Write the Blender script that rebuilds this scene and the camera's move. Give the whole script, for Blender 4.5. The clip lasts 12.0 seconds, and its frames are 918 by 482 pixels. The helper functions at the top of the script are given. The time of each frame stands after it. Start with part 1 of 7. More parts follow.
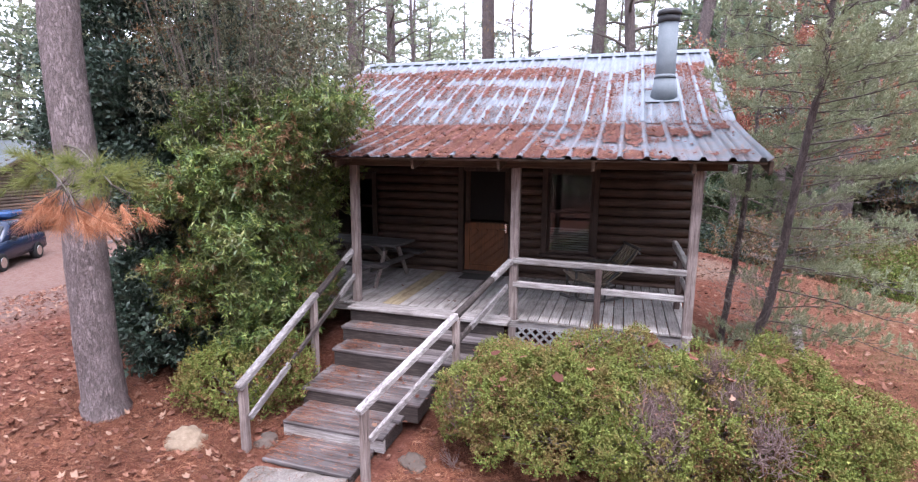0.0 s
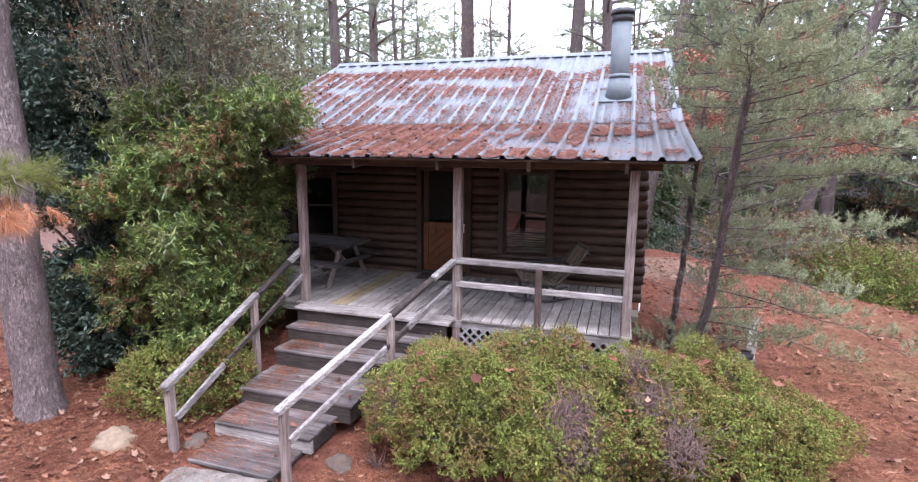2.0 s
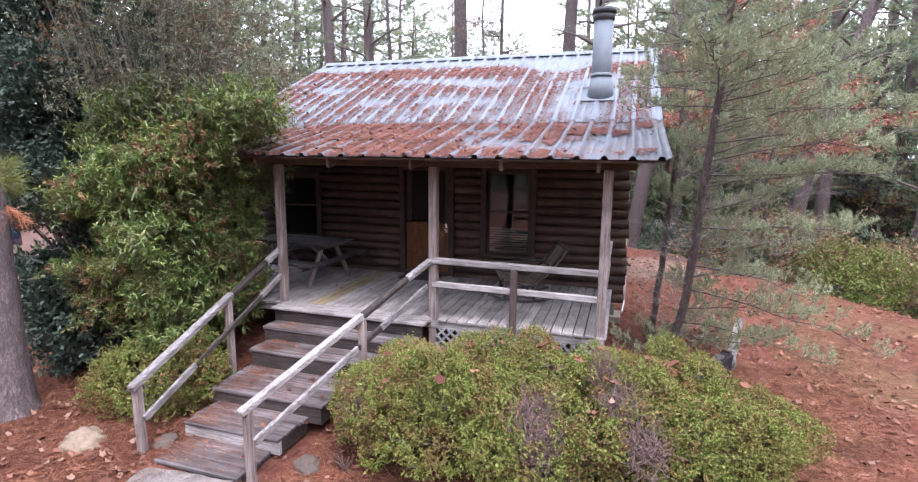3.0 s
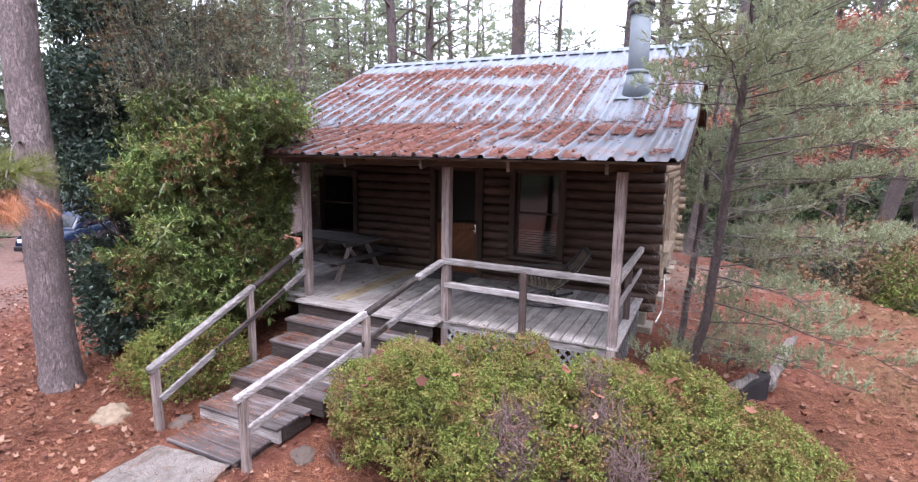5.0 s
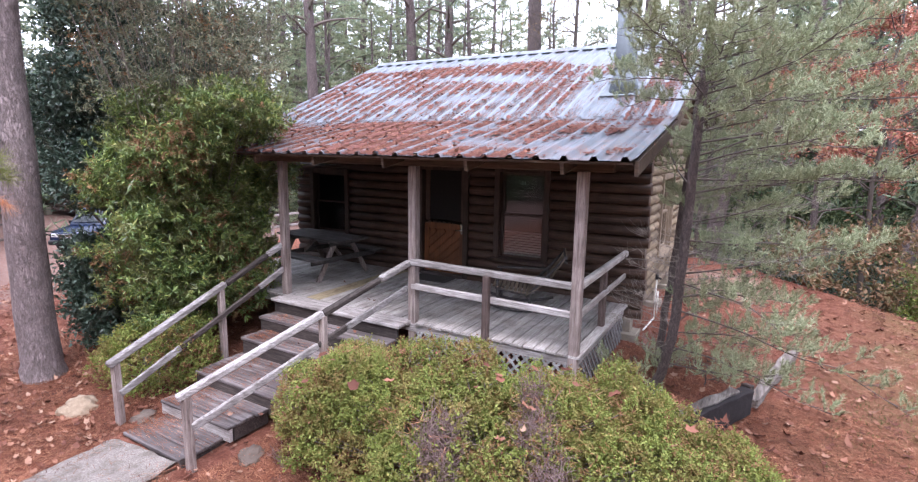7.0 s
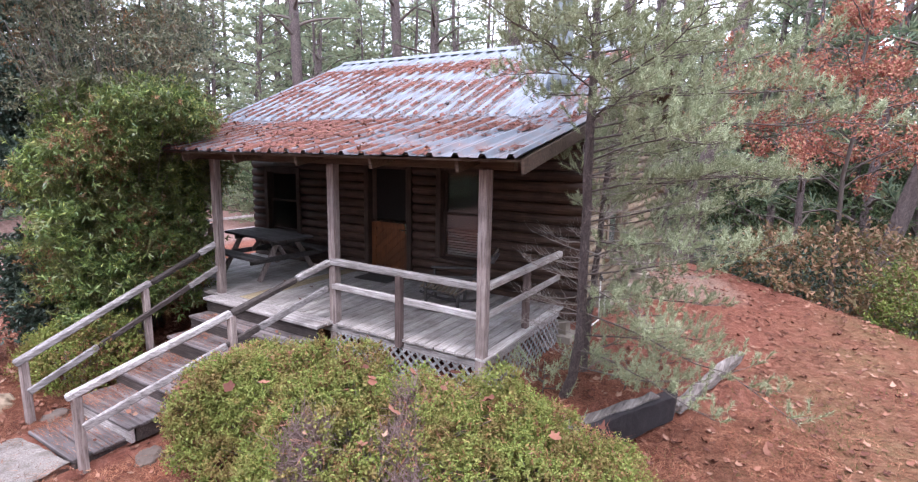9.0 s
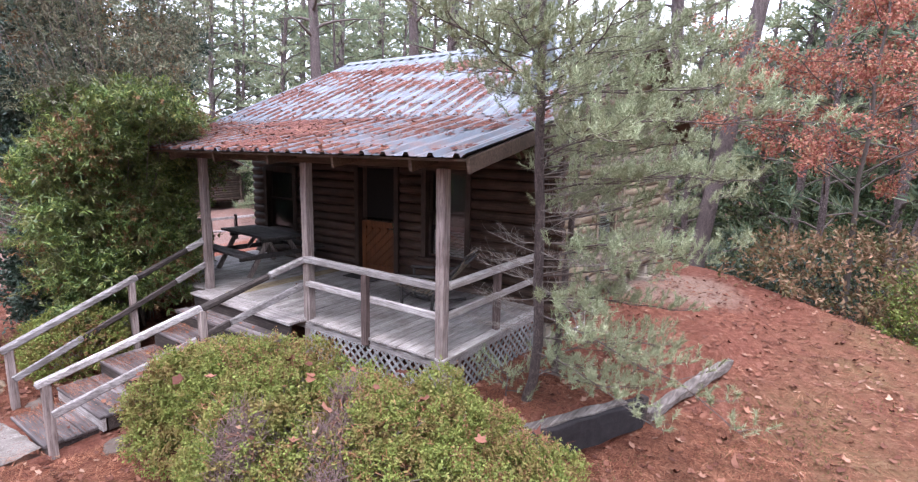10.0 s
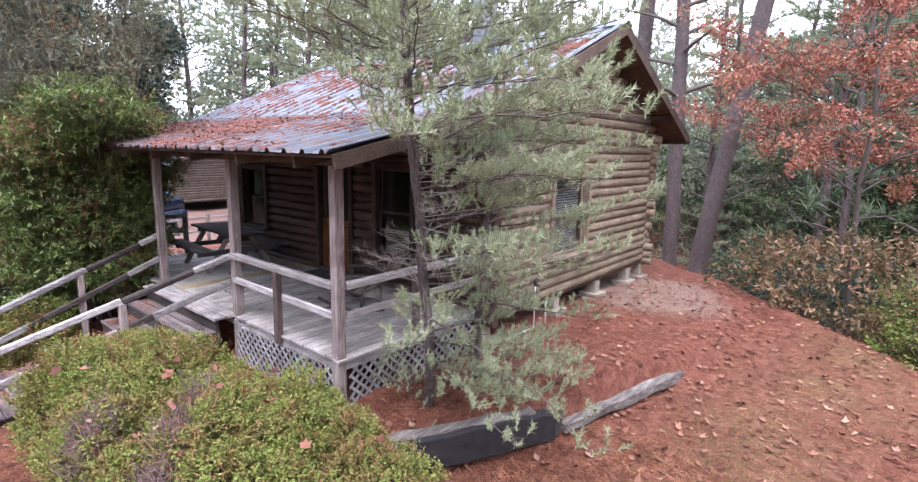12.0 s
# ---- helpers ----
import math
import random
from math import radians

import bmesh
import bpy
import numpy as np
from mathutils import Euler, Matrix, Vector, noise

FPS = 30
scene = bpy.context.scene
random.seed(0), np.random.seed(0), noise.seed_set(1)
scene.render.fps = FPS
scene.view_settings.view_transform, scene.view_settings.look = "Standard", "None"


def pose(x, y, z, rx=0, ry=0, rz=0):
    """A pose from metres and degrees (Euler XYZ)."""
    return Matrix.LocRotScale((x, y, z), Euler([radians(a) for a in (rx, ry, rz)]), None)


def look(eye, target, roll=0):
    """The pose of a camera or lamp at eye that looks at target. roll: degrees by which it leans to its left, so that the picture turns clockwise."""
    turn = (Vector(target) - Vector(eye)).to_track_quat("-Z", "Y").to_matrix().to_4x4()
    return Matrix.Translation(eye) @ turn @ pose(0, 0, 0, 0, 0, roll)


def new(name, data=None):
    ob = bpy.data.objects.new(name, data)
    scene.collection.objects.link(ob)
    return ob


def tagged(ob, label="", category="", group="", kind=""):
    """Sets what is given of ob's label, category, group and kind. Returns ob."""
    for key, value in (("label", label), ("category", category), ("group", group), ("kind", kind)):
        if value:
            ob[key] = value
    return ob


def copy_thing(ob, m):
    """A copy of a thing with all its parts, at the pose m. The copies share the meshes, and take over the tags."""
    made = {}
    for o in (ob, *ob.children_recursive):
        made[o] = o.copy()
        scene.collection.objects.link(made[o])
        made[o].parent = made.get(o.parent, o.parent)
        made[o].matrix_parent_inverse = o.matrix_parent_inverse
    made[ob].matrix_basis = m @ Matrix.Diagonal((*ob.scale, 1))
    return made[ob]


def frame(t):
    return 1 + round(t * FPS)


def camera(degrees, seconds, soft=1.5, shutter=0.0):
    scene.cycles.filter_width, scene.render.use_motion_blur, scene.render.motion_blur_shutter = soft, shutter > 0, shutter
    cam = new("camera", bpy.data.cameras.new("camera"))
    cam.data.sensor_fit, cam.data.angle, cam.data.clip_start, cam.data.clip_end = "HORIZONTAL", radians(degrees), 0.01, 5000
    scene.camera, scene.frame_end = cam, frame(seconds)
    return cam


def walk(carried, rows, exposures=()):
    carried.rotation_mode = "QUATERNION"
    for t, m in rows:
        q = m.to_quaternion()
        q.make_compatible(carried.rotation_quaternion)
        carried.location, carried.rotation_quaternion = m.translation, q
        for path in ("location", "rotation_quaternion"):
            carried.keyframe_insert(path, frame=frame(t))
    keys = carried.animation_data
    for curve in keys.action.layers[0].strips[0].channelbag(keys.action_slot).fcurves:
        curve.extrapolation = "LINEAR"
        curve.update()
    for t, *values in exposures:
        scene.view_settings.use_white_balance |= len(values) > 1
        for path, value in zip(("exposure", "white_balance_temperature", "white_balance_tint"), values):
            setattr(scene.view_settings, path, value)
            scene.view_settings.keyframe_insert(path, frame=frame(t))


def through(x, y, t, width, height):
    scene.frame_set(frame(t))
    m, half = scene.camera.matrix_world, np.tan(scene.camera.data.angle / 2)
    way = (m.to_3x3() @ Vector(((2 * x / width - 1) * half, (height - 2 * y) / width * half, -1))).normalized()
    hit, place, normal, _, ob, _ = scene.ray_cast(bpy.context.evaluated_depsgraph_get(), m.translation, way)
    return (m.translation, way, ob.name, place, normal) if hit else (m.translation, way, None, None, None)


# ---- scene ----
cam = camera(82.7, 12.0, 1.2)
METRES, EYE, TILT, LEAN, TURN = 6.68, 3.315, 0.0, 0.0, 17.3
ROWS = [
    (0.0, 0.0, 0.0, 0.0, 0.08, -9.6, -0.46),
    (0.5, 0.0265, -0.0008, 0.0, 0.11, -9.59, -0.48),
    (1.0, 0.0587, -0.0005, 0.0002, 0.1, -9.6, -0.48),
    (1.5, 0.0909, 0.0021, 0.0001, 0.1, -9.62, -0.5),
    (2.0, 0.1212, 0.0048, 0.0001, 0.08, -9.6, -0.53),
    (2.5, 0.15, 0.0078, -0.0003, 0.08, -9.61, -0.5),
    (4.5, 0.2658, 0.0242, -0.0007, 5.37, -9.63, -0.74),
    (5.0, 0.3015, 0.0333, 0.0003, 8.52, -9.68, -0.82),
    (5.5, 0.3383, 0.0452, 0.0, 10.62, -9.69, -0.92),
    (6.0, 0.372, 0.0582, -0.0, 11.66, -9.71, -0.94),
    (6.5, 0.4045, 0.072, -0.0003, 12.27, -9.73, -0.95),
    (7.0, 0.4375, 0.086, 0.0, 12.65, -9.74, -0.98),
    (9.0, 0.6107, 0.1462, -0.0016, 13.87, -9.73, -1.0),
    (9.5, 0.6673, 0.1634, -0.0015, 15.97, -9.77, -1.1),
    (10.0, 0.7263, 0.1832, -0.0008, 17.42, -9.79, -1.13),
    (10.5, 0.7855, 0.2065, -0.0005, 19.47, -9.83, -1.17),
    (11.0, 0.845, 0.234, -0.0002, 20.95, -9.87, -1.24),
    (11.5, 0.9007, 0.2629, -0.0001, 21.85, -9.91, -1.26),
    (12.0, 0.9463, 0.29, -0.0002, 22.38, -9.93, -1.24),
]
walk(cam, [(t, pose(0, 0, EYE, TILT, LEAN, TURN) @ pose(METRES * x, METRES * y, METRES * z, 90 + pitch, roll, yaw)) for t, x, y, z, yaw, pitch, roll in ROWS],
     exposures=[(0.0, 1.78, 5980, 21.5), (7.0, 1.81, 5980, 21.0), (9.5, 1.84, 5950, 21.0), (12.0, 1.88, 5950, 21.0)])

# ---- overcast daylight ----
world = bpy.data.worlds.new("overcast_sky")
scene.world = world
world.use_nodes = True
wn, wl = world.node_tree.nodes, world.node_tree.links
wn.clear()
sky = wn.new("ShaderNodeTexSky")
sky.sky_type, sky.sun_disc = "NISHITA", False
sky.sun_elevation, sky.sun_rotation = radians(64), radians(146)
sky.air_density, sky.dust_density = 1.0, 3.0
cloud = wn.new("ShaderNodeMix")
cloud.data_type = "RGBA"
cloud.inputs[0].default_value = 0.8
cloud.inputs[7].default_value = (9.6, 10.2, 11.0, 1)
wl.new(sky.outputs[0], cloud.inputs[6])
bg = wn.new("ShaderNodeBackground")
bg.inputs["Strength"].default_value = 0.125
wl.new(cloud.outputs[2], bg.inputs["Color"])
wo = wn.new("ShaderNodeOutputWorld")
wl.new(bg.outputs[0], wo.inputs["Surface"])

sun = new("sun", bpy.data.lights.new("sun", "SUN"))
sun.data.energy, sun.data.angle, sun.data.color = 1.4, radians(35), (1.0, 0.97, 0.93)
sun.matrix_world = look((4, 2, 15), (0, 8, 0))


# ---- materials ----
class Mat:
    """A small node-graph writer."""

    def __init__(self, name, rough=0.8, metal=0.0, spec=0.4):
        self.m = bpy.data.materials.new(name)
        self.m.use_nodes = True
        self.t = self.m.node_tree
        self.p = self.t.nodes["Principled BSDF"]
        self.p.inputs["Roughness"].default_value = rough
        self.p.inputs["Metallic"].default_value = metal
        self.p.inputs["Specular IOR Level"].default_value = spec
        self.coord = None

    def node(self, kind, **inputs):
        n = self.t.nodes.new(kind)
        for k, v in inputs.items():
            self.put(n, k, v)
        return n

    def put(self, n, k, v):
        sock = n.inputs[int(k[1:])] if k[0] == "i" and k[1:].isdigit() else n.inputs[k.replace("_", " ")]
        if isinstance(v, bpy.types.NodeSocket):
            self.t.links.new(v, sock)
        else:
            sock.default_value = v

    def xyz(self, scale=(1, 1, 1), which="Object"):
        tc = self.node("ShaderNodeTexCoord")
        mp = self.node("ShaderNodeMapping", Vector=tc.outputs[which], Scale=scale)
        return mp.outputs[0]

    def noise(self, vec, scale, detail=4.0, rough=0.55, dist=0.0):
        n = self.node("ShaderNodeTexNoise", Vector=vec, Scale=scale, Detail=detail, Roughness=rough, Distortion=dist)
        return n.outputs[0]

    def ramp(self, fac, stops):
        r = self.node("ShaderNodeValToRGB", Fac=fac)
        el = r.color_ramp.elements
        while len(el) < len(stops):
            el.new(0.5)
        for e, (pos, col) in zip(el, stops):
            e.position = pos
            e.color = (*col, 1) if isinstance(col, tuple) else (col, col, col, 1)
        return r.outputs[0]

    def mix(self, fac, a, b, mode="MIX"):
        n = self.node("ShaderNodeMix")
        n.data_type, n.blend_type = "RGBA", mode
        for sock, v in ((n.inputs[0], fac), (n.inputs[6], a), (n.inputs[7], b)):
            if isinstance(v, bpy.types.NodeSocket):
                self.t.links.new(v, sock)
            elif isinstance(v, tuple):
                sock.default_value = (*v, 1)
            else:
                sock.default_value = v
        return n.outputs[2]

    def math(self, op, a, b=0.0):
        n = self.node("ShaderNodeMath", i0=a, i1=b)
        n.operation = op
        return n.outputs[0]

    def island(self):
        return self.node("ShaderNodeNewGeometry").outputs["Random Per Island"]

    def each(self):
        return self.node("ShaderNodeObjectInfo").outputs["Random"]

    def place(self):
        return self.node("ShaderNodeNewGeometry").outputs["Position"]

    def bump(self, height, strength=0.4, dist=0.01):
        b = self.node("ShaderNodeBump", Height=height, Strength=strength, Distance=dist)
        self.t.links.new(b.outputs[0], self.p.inputs["Normal"])

    def colour(self, c):
        self.put(self.p, "Base_Color", (*c, 1) if isinstance(c, tuple) else c)
        return self


def wood(name, dark, mid, light, along="x", grain=60.0, rough=0.85, moss=None, vary=0.5):
    """Sawn or peeled timber: long grain, blotches, dark checks, each piece a little different."""
    m = Mat(name, rough)
    s = {"x": (0.06, 1, 1), "y": (1, 0.06, 1), "z": (1, 1, 0.06)}[along]
    pos = m.place()
    mp = m.node("ShaderNodeMapping", Vector=pos, Scale=s).outputs[0]
    g = m.noise(mp, grain, 6, 0.65, 0.6)
    base = m.ramp(g, [(0.28, dark), (0.5, mid), (0.75, light)])
    blot = m.noise(pos, 3.1, 5, 0.6)
    base = m.mix(m.ramp(blot, [(0.42, 0.0), (0.68, 0.75)]), base, m.mix(1.0, base, (0.50, 0.46, 0.44), "MULTIPLY"))
    tone = m.ramp(m.each(), [(0.0, 1.0 - vary * 0.55), (1.0, 1.0 + vary * 0.35)])
    base = m.mix(1.0, base, tone, "MULTIPLY")
    if moss:
        mo = m.noise(pos, 5.0, 6, 0.7)
        base = m.mix(m.ramp(mo, [(0.55, 0.0), (0.7, 0.6)]), base, moss)
    m.colour(base)
    m.bump(g, 0.5, 0.006)
    return m.m


GREY = wood("weathered_grey_timber", (0.115, 0.10, 0.095), (0.335, 0.302, 0.292), (0.56, 0.525, 0.515), "x", 55)
GREY_Y = wood("weathered_grey_boards", (0.15, 0.13, 0.122), (0.38, 0.345, 0.325), (0.56, 0.53, 0.51), "y", 60, 0.6)
GREY_Z = wood("weathered_grey_posts", (0.095, 0.07, 0.064), (0.255, 0.20, 0.185), (0.43, 0.365, 0.34), "z", 50)
BROWN_Z = wood("reddish_brown_posts", (0.045, 0.03, 0.027), (0.115, 0.078, 0.07), (0.20, 0.145, 0.132), "z", 50)
# wet dark stain, deepened further for the shadow under the tread edges
DARK = wood("wet_shade_darkened_timber", (0.02, 0.016, 0.015), (0.055, 0.042, 0.038), (0.12, 0.095, 0.088), "x", 50)
TREAD = wood("worn_tread_timber", (0.045, 0.038, 0.039), (0.12, 0.10, 0.10), (0.27, 0.24, 0.24), "x", 15, moss=(0.12, 0.07, 0.058))
# front logs: darker stain, with the porch roof's shade put into the colour
LOG_X = wood("stained_shaded_log", (0.036, 0.021, 0.017), (0.085, 0.048, 0.035), (0.15, 0.088, 0.062), "x", 40, 0.6)
# same logs weathered paler, with open daylight put into the colour
LOG_Y = wood("faded_lit_log", (0.095, 0.070, 0.046), (0.21, 0.158, 0.104), (0.35, 0.28, 0.195), "y", 40, 0.75)
DARK_Y = wood("wet_dark_rail", (0.02, 0.016, 0.015), (0.06, 0.047, 0.043), (0.13, 0.105, 0.098), "y", 50)
RAIL = wood("weathered_grey_rail", (0.10, 0.088, 0.086), (0.30, 0.275, 0.272), (0.52, 0.49, 0.49), "y", 48)
LOG_FAR = wood("dull_far_log", (0.07, 0.052, 0.04), (0.125, 0.092, 0.072), (0.19, 0.145, 0.115), "x", 30)
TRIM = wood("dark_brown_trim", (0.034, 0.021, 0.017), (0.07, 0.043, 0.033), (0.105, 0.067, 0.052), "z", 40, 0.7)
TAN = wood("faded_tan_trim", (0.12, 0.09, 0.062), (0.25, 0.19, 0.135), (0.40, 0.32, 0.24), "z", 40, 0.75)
OLDWOOD = wood("old_split_timber", (0.05, 0.042, 0.038), (0.17, 0.145, 0.13), (0.36, 0.32, 0.30), "y", 34)
EAVE = wood("brown_eave_board", (0.05, 0.032, 0.024), (0.105, 0.07, 0.05), (0.18, 0.125, 0.092), "x", 40, 0.8)
DOORW = wood("orange_stained_door", (0.10, 0.034, 0.013), (0.18, 0.062, 0.022), (0.26, 0.095, 0.036), "z", 30, 0.5)
CHAIRW = wood("weathered_chair_slat", (0.10, 0.075, 0.055), (0.26, 0.20, 0.145), (0.42, 0.34, 0.255), "x", 45)
TABLEW = wood("dark_weathered_table", (0.035, 0.03, 0.03), (0.075, 0.067, 0.066), (0.14, 0.127, 0.123), "x", 45)


def roof_metal(name, dark, light, metal_share, stain):
    m = Mat(name, 0.4)
    pos = m.place()
    sheet = m.noise(pos, 1.3, 4, 0.6)
    fine = m.noise(pos, 40, 4, 0.6)
    metal = m.mix(sheet, dark, light)
    metal = m.mix(m.ramp(fine, [(0.35, 0.0), (0.75, 0.5)]), metal, (0.17, 0.18, 0.20))
    run = m.noise(m.node("ShaderNodeMapping", Vector=pos, Scale=(1, 0.12, 0.12)).outputs[0], 16, 5, 0.65)
    metal = m.mix(m.ramp(run, [(0.48 - stain, 0.0), (0.72 - stain, 0.8)]), metal, (0.075, 0.075, 0.085))
    grime = m.noise(pos, 3.2, 5, 0.7)
    metal = m.mix(m.ramp(grime, [(0.55 - stain, 0.0), (0.74 - stain, 0.75)]), metal, (0.15, 0.085, 0.075))
    m.colour(metal)
    m.put(m.p, "Metallic", metal_share)
    m.put(m.p, "Roughness", m.ramp(sheet, [(0.3, 0.34), (0.7, 0.52)]))
    m.bump(fine, 0.12, 0.004)
    return m.m


METAL = roof_metal("galvanised_roof", (0.13, 0.155, 0.185), (0.25, 0.28, 0.32), 0.55, 0.0)
METAL_OLD = roof_metal("stained_porch_roof", (0.055, 0.07, 0.095), (0.12, 0.142, 0.175), 0.15, 0.08)


def plain(name, a, b, scale=6.0, rough=0.7, metal=0.0, bump=0.2, spec=0.4):
    m = Mat(name, rough, metal, spec)
    pos = m.place()
    n = m.noise(pos, scale, 6, 0.62)
    f = m.noise(pos, scale * 9, 3, 0.6)
    m.colour(m.mix(m.math("MULTIPLY", n, m.math("ADD", 0.5, f)), a, b))
    m.bump(f, bump, 0.006)
    return m.m


def leafy(name, stops, rough=0.5, spec=0.35, through=0.25, tint=None, patch=None):
    """Leaves: colour differs from leaf to leaf and over the crown; some light passes through."""
    m = Mat(name, rough, 0, spec)
    c = m.ramp(m.island(), stops)
    big = m.noise(m.place(), 1.7, 3, 0.6)
    c = m.mix(m.ramp(big, [(0.35, 0.0), (0.65, 0.55)]), c, tint or tuple(0.6 * v for v in stops[0][1]))
    if patch:
        c = m.mix(m.ramp(m.noise(m.place(), 3.4, 4, 0.65), [(0.48, 0.0), (0.64, 0.7)]), c, m.mix(m.island(), tuple(0.6 * v for v in patch), patch))
    m.colour(c)
    tr = m.node("ShaderNodeBsdfTranslucent", Color=c)
    mx = m.node("ShaderNodeMixShader", i0=through)
    out = m.t.nodes["Material Output"]
    m.t.links.new(m.p.outputs[0], mx.inputs[1])
    m.t.links.new(tr.outputs[0], mx.inputs[2])
    m.t.links.new(mx.outputs[0], out.inputs["Surface"])
    return m.m


def bark(name, dark, light, scale=1.0):
    """Plated bark: long scales parted by dark fissures, each scale flaking a little differently."""
    m = Mat(name, 0.95, 0, 0.15)
    pos = m.node("ShaderNodeTexCoord").outputs["Object"]
    mid = m.node("ShaderNodeMapping", Vector=pos, Scale=(1, 1, 0.30)).outputs[0]
    warp = m.node("ShaderNodeTexNoise", Vector=mid, Scale=22 * scale, Detail=5.0)
    bent = m.mix(0.26, mid, warp.outputs[1], "ADD")
    cell = m.node("ShaderNodeTexVoronoi", Vector=bent, Scale=30 * scale)
    cell.feature = "DISTANCE_TO_EDGE"
    tone = m.node("ShaderNodeTexVoronoi", Vector=bent, Scale=30 * scale)
    flake = m.noise(mid, 42 * scale, 6, 0.7, 0.8)
    blot = m.noise(pos, 4.5, 4, 0.6)
    edge = m.ramp(cell.outputs["Distance"], [(0.0, 0.3), (0.05, 0.75), (0.18, 1.0)])
    c = m.ramp(flake, [(0.32, tuple(0.62 * v for v in light)), (0.5, light), (0.68, tuple(1.35 * v for v in light))])
    c = m.mix(0.5, c, m.mix(1.0, c, m.ramp(m.math("MULTIPLY", tone.outputs["Color"], 1.0), [(0.0, 0.4), (1.0, 1.45)]), "MULTIPLY"))
    c = m.mix(m.ramp(blot, [(0.4, 0.0), (0.7, 0.4)]), c, tuple(0.6 * v for v in light))
    c = m.mix(edge, dark, c)
    m.colour(c)
    m.bump(m.math("ADD", m.math("MULTIPLY", edge, 0.7), m.math("MULTIPLY", flake, 0.4)), 1.0, 0.03)
    return m.m


BARK = bark("pine_bark", (0.085, 0.066, 0.064), (0.30, 0.24, 0.238), 0.85)
BARK_FAR = bark("dark_pine_bark", (0.04, 0.032, 0.03), (0.19, 0.15, 0.145))
OAK_BARK = plain("dark_oak_bark", (0.045, 0.036, 0.03), (0.12, 0.10, 0.088), 12, 0.95, 0, 0.6)
LIMB = plain("pine_limb", (0.05, 0.038, 0.032), (0.15, 0.12, 0.105), 14)
TWIG = plain("grey_twig", (0.09, 0.07, 0.06), (0.26, 0.22, 0.19), 14)
SHRUB = leafy("laurel_leaf", [(0, (0.055, 0.10, 0.032)), (0.4, (0.13, 0.20, 0.055)), (0.8, (0.23, 0.31, 0.085)), (0.95, (0.40, 0.45, 0.13)), (1, (0.48, 0.44, 0.16))], 0.34, 0.5, 0.3, tint=(0.115, 0.15, 0.052), patch=(0.22, 0.185, 0.08))
OLIVE = leafy("thin_olive_leaf", [(0, (0.085, 0.105, 0.065)), (0.5, (0.17, 0.19, 0.115)), (1, (0.36, 0.35, 0.23))], 0.5, 0.4, 0.25, patch=(0.19, 0.125, 0.08))
SHRUB_DARK = leafy("dark_holly_leaf", [(0, (0.03, 0.052, 0.036)), (0.6, (0.072, 0.115, 0.08)), (1, (0.17, 0.22, 0.165))], 0.38, 0.45, 0.15)
DRYLEAF = leafy("dry_brown_leaf", [(0, (0.15, 0.08, 0.045)), (0.6, (0.29, 0.17, 0.085)), (1, (0.42, 0.27, 0.15))], 0.8, 0.2)
AZALEA = leafy("azalea_leaf", [(0, (0.11, 0.14, 0.038)), (0.35, (0.18, 0.225, 0.054)), (0.8, (0.265, 0.305, 0.08)), (0.95, (0.35, 0.355, 0.105)), (1, (0.38, 0.19, 0.095))], 0.6, 0.2, 0.25, tint=(0.205, 0.23, 0.063), patch=(0.30, 0.165, 0.082))
AZALEA_RED = leafy("bronze_azalea_leaf", [(0, (0.16, 0.07, 0.045)), (0.5, (0.28, 0.145, 0.07)), (1, (0.40, 0.27, 0.11))], 0.6, 0.25)
NEEDLE = leafy("pine_needle", [(0, (0.18, 0.215, 0.11)), (0.5, (0.30, 0.345, 0.195)), (1, (0.52, 0.57, 0.39))], 0.5, 0.35, 0.2, tint=(0.245, 0.235, 0.135))
NEEDLE_MID = leafy("pale_pine_needle", [(0, (0.15, 0.215, 0.14)), (0.5, (0.27, 0.335, 0.215)), (1, (0.46, 0.47, 0.28))], 0.7, 0.2, 0.4, tint=(0.25, 0.235, 0.15))
NEEDLE_FAR = leafy("far_pine_needle", [(0, (0.13, 0.19, 0.125)), (0.6, (0.23, 0.29, 0.19)), (1, (0.36, 0.38, 0.21))], 0.7, 0.2, 0.4)
NEEDLE_DEAD = leafy("dead_orange_needle", [(0, (0.42, 0.16, 0.08)), (0.6, (0.62, 0.29, 0.16)), (1, (0.75, 0.45, 0.29))], 0.7, 0.2, 0.3)
MAPLE = leafy("red_autumn_leaf", [(0, (0.23, 0.07, 0.055)), (0.5, (0.37, 0.13, 0.10)), (0.8, (0.46, 0.215, 0.145)), (1, (0.34, 0.29, 0.14))], 0.6, 0.3, 0.3, tint=(0.31, 0.14, 0.08))
RUSSET = leafy("russet_leaf", [(0, (0.12, 0.125, 0.05)), (0.4, (0.25, 0.155, 0.09)), (1, (0.42, 0.245, 0.16))], 0.6, 0.3, 0.3)
UNDER = leafy("understorey_leaf", [(0, (0.04, 0.075, 0.034)), (0.6, (0.09, 0.135, 0.055)), (1, (0.18, 0.20, 0.085))], 0.6, 0.3, 0.25)
BARE = leafy("sparse_brown_leaf", [(0, (0.16, 0.11, 0.07)), (0.6, (0.26, 0.18, 0.11)), (1, (0.36, 0.22, 0.10))], 0.8, 0.2, 0.3)
STRAW = leafy("pine_straw", [(0, (0.065, 0.022, 0.014)), (0.5, (0.24, 0.083, 0.046)), (1, (0.48, 0.245, 0.15))], 0.85, 0.2, 0.05)
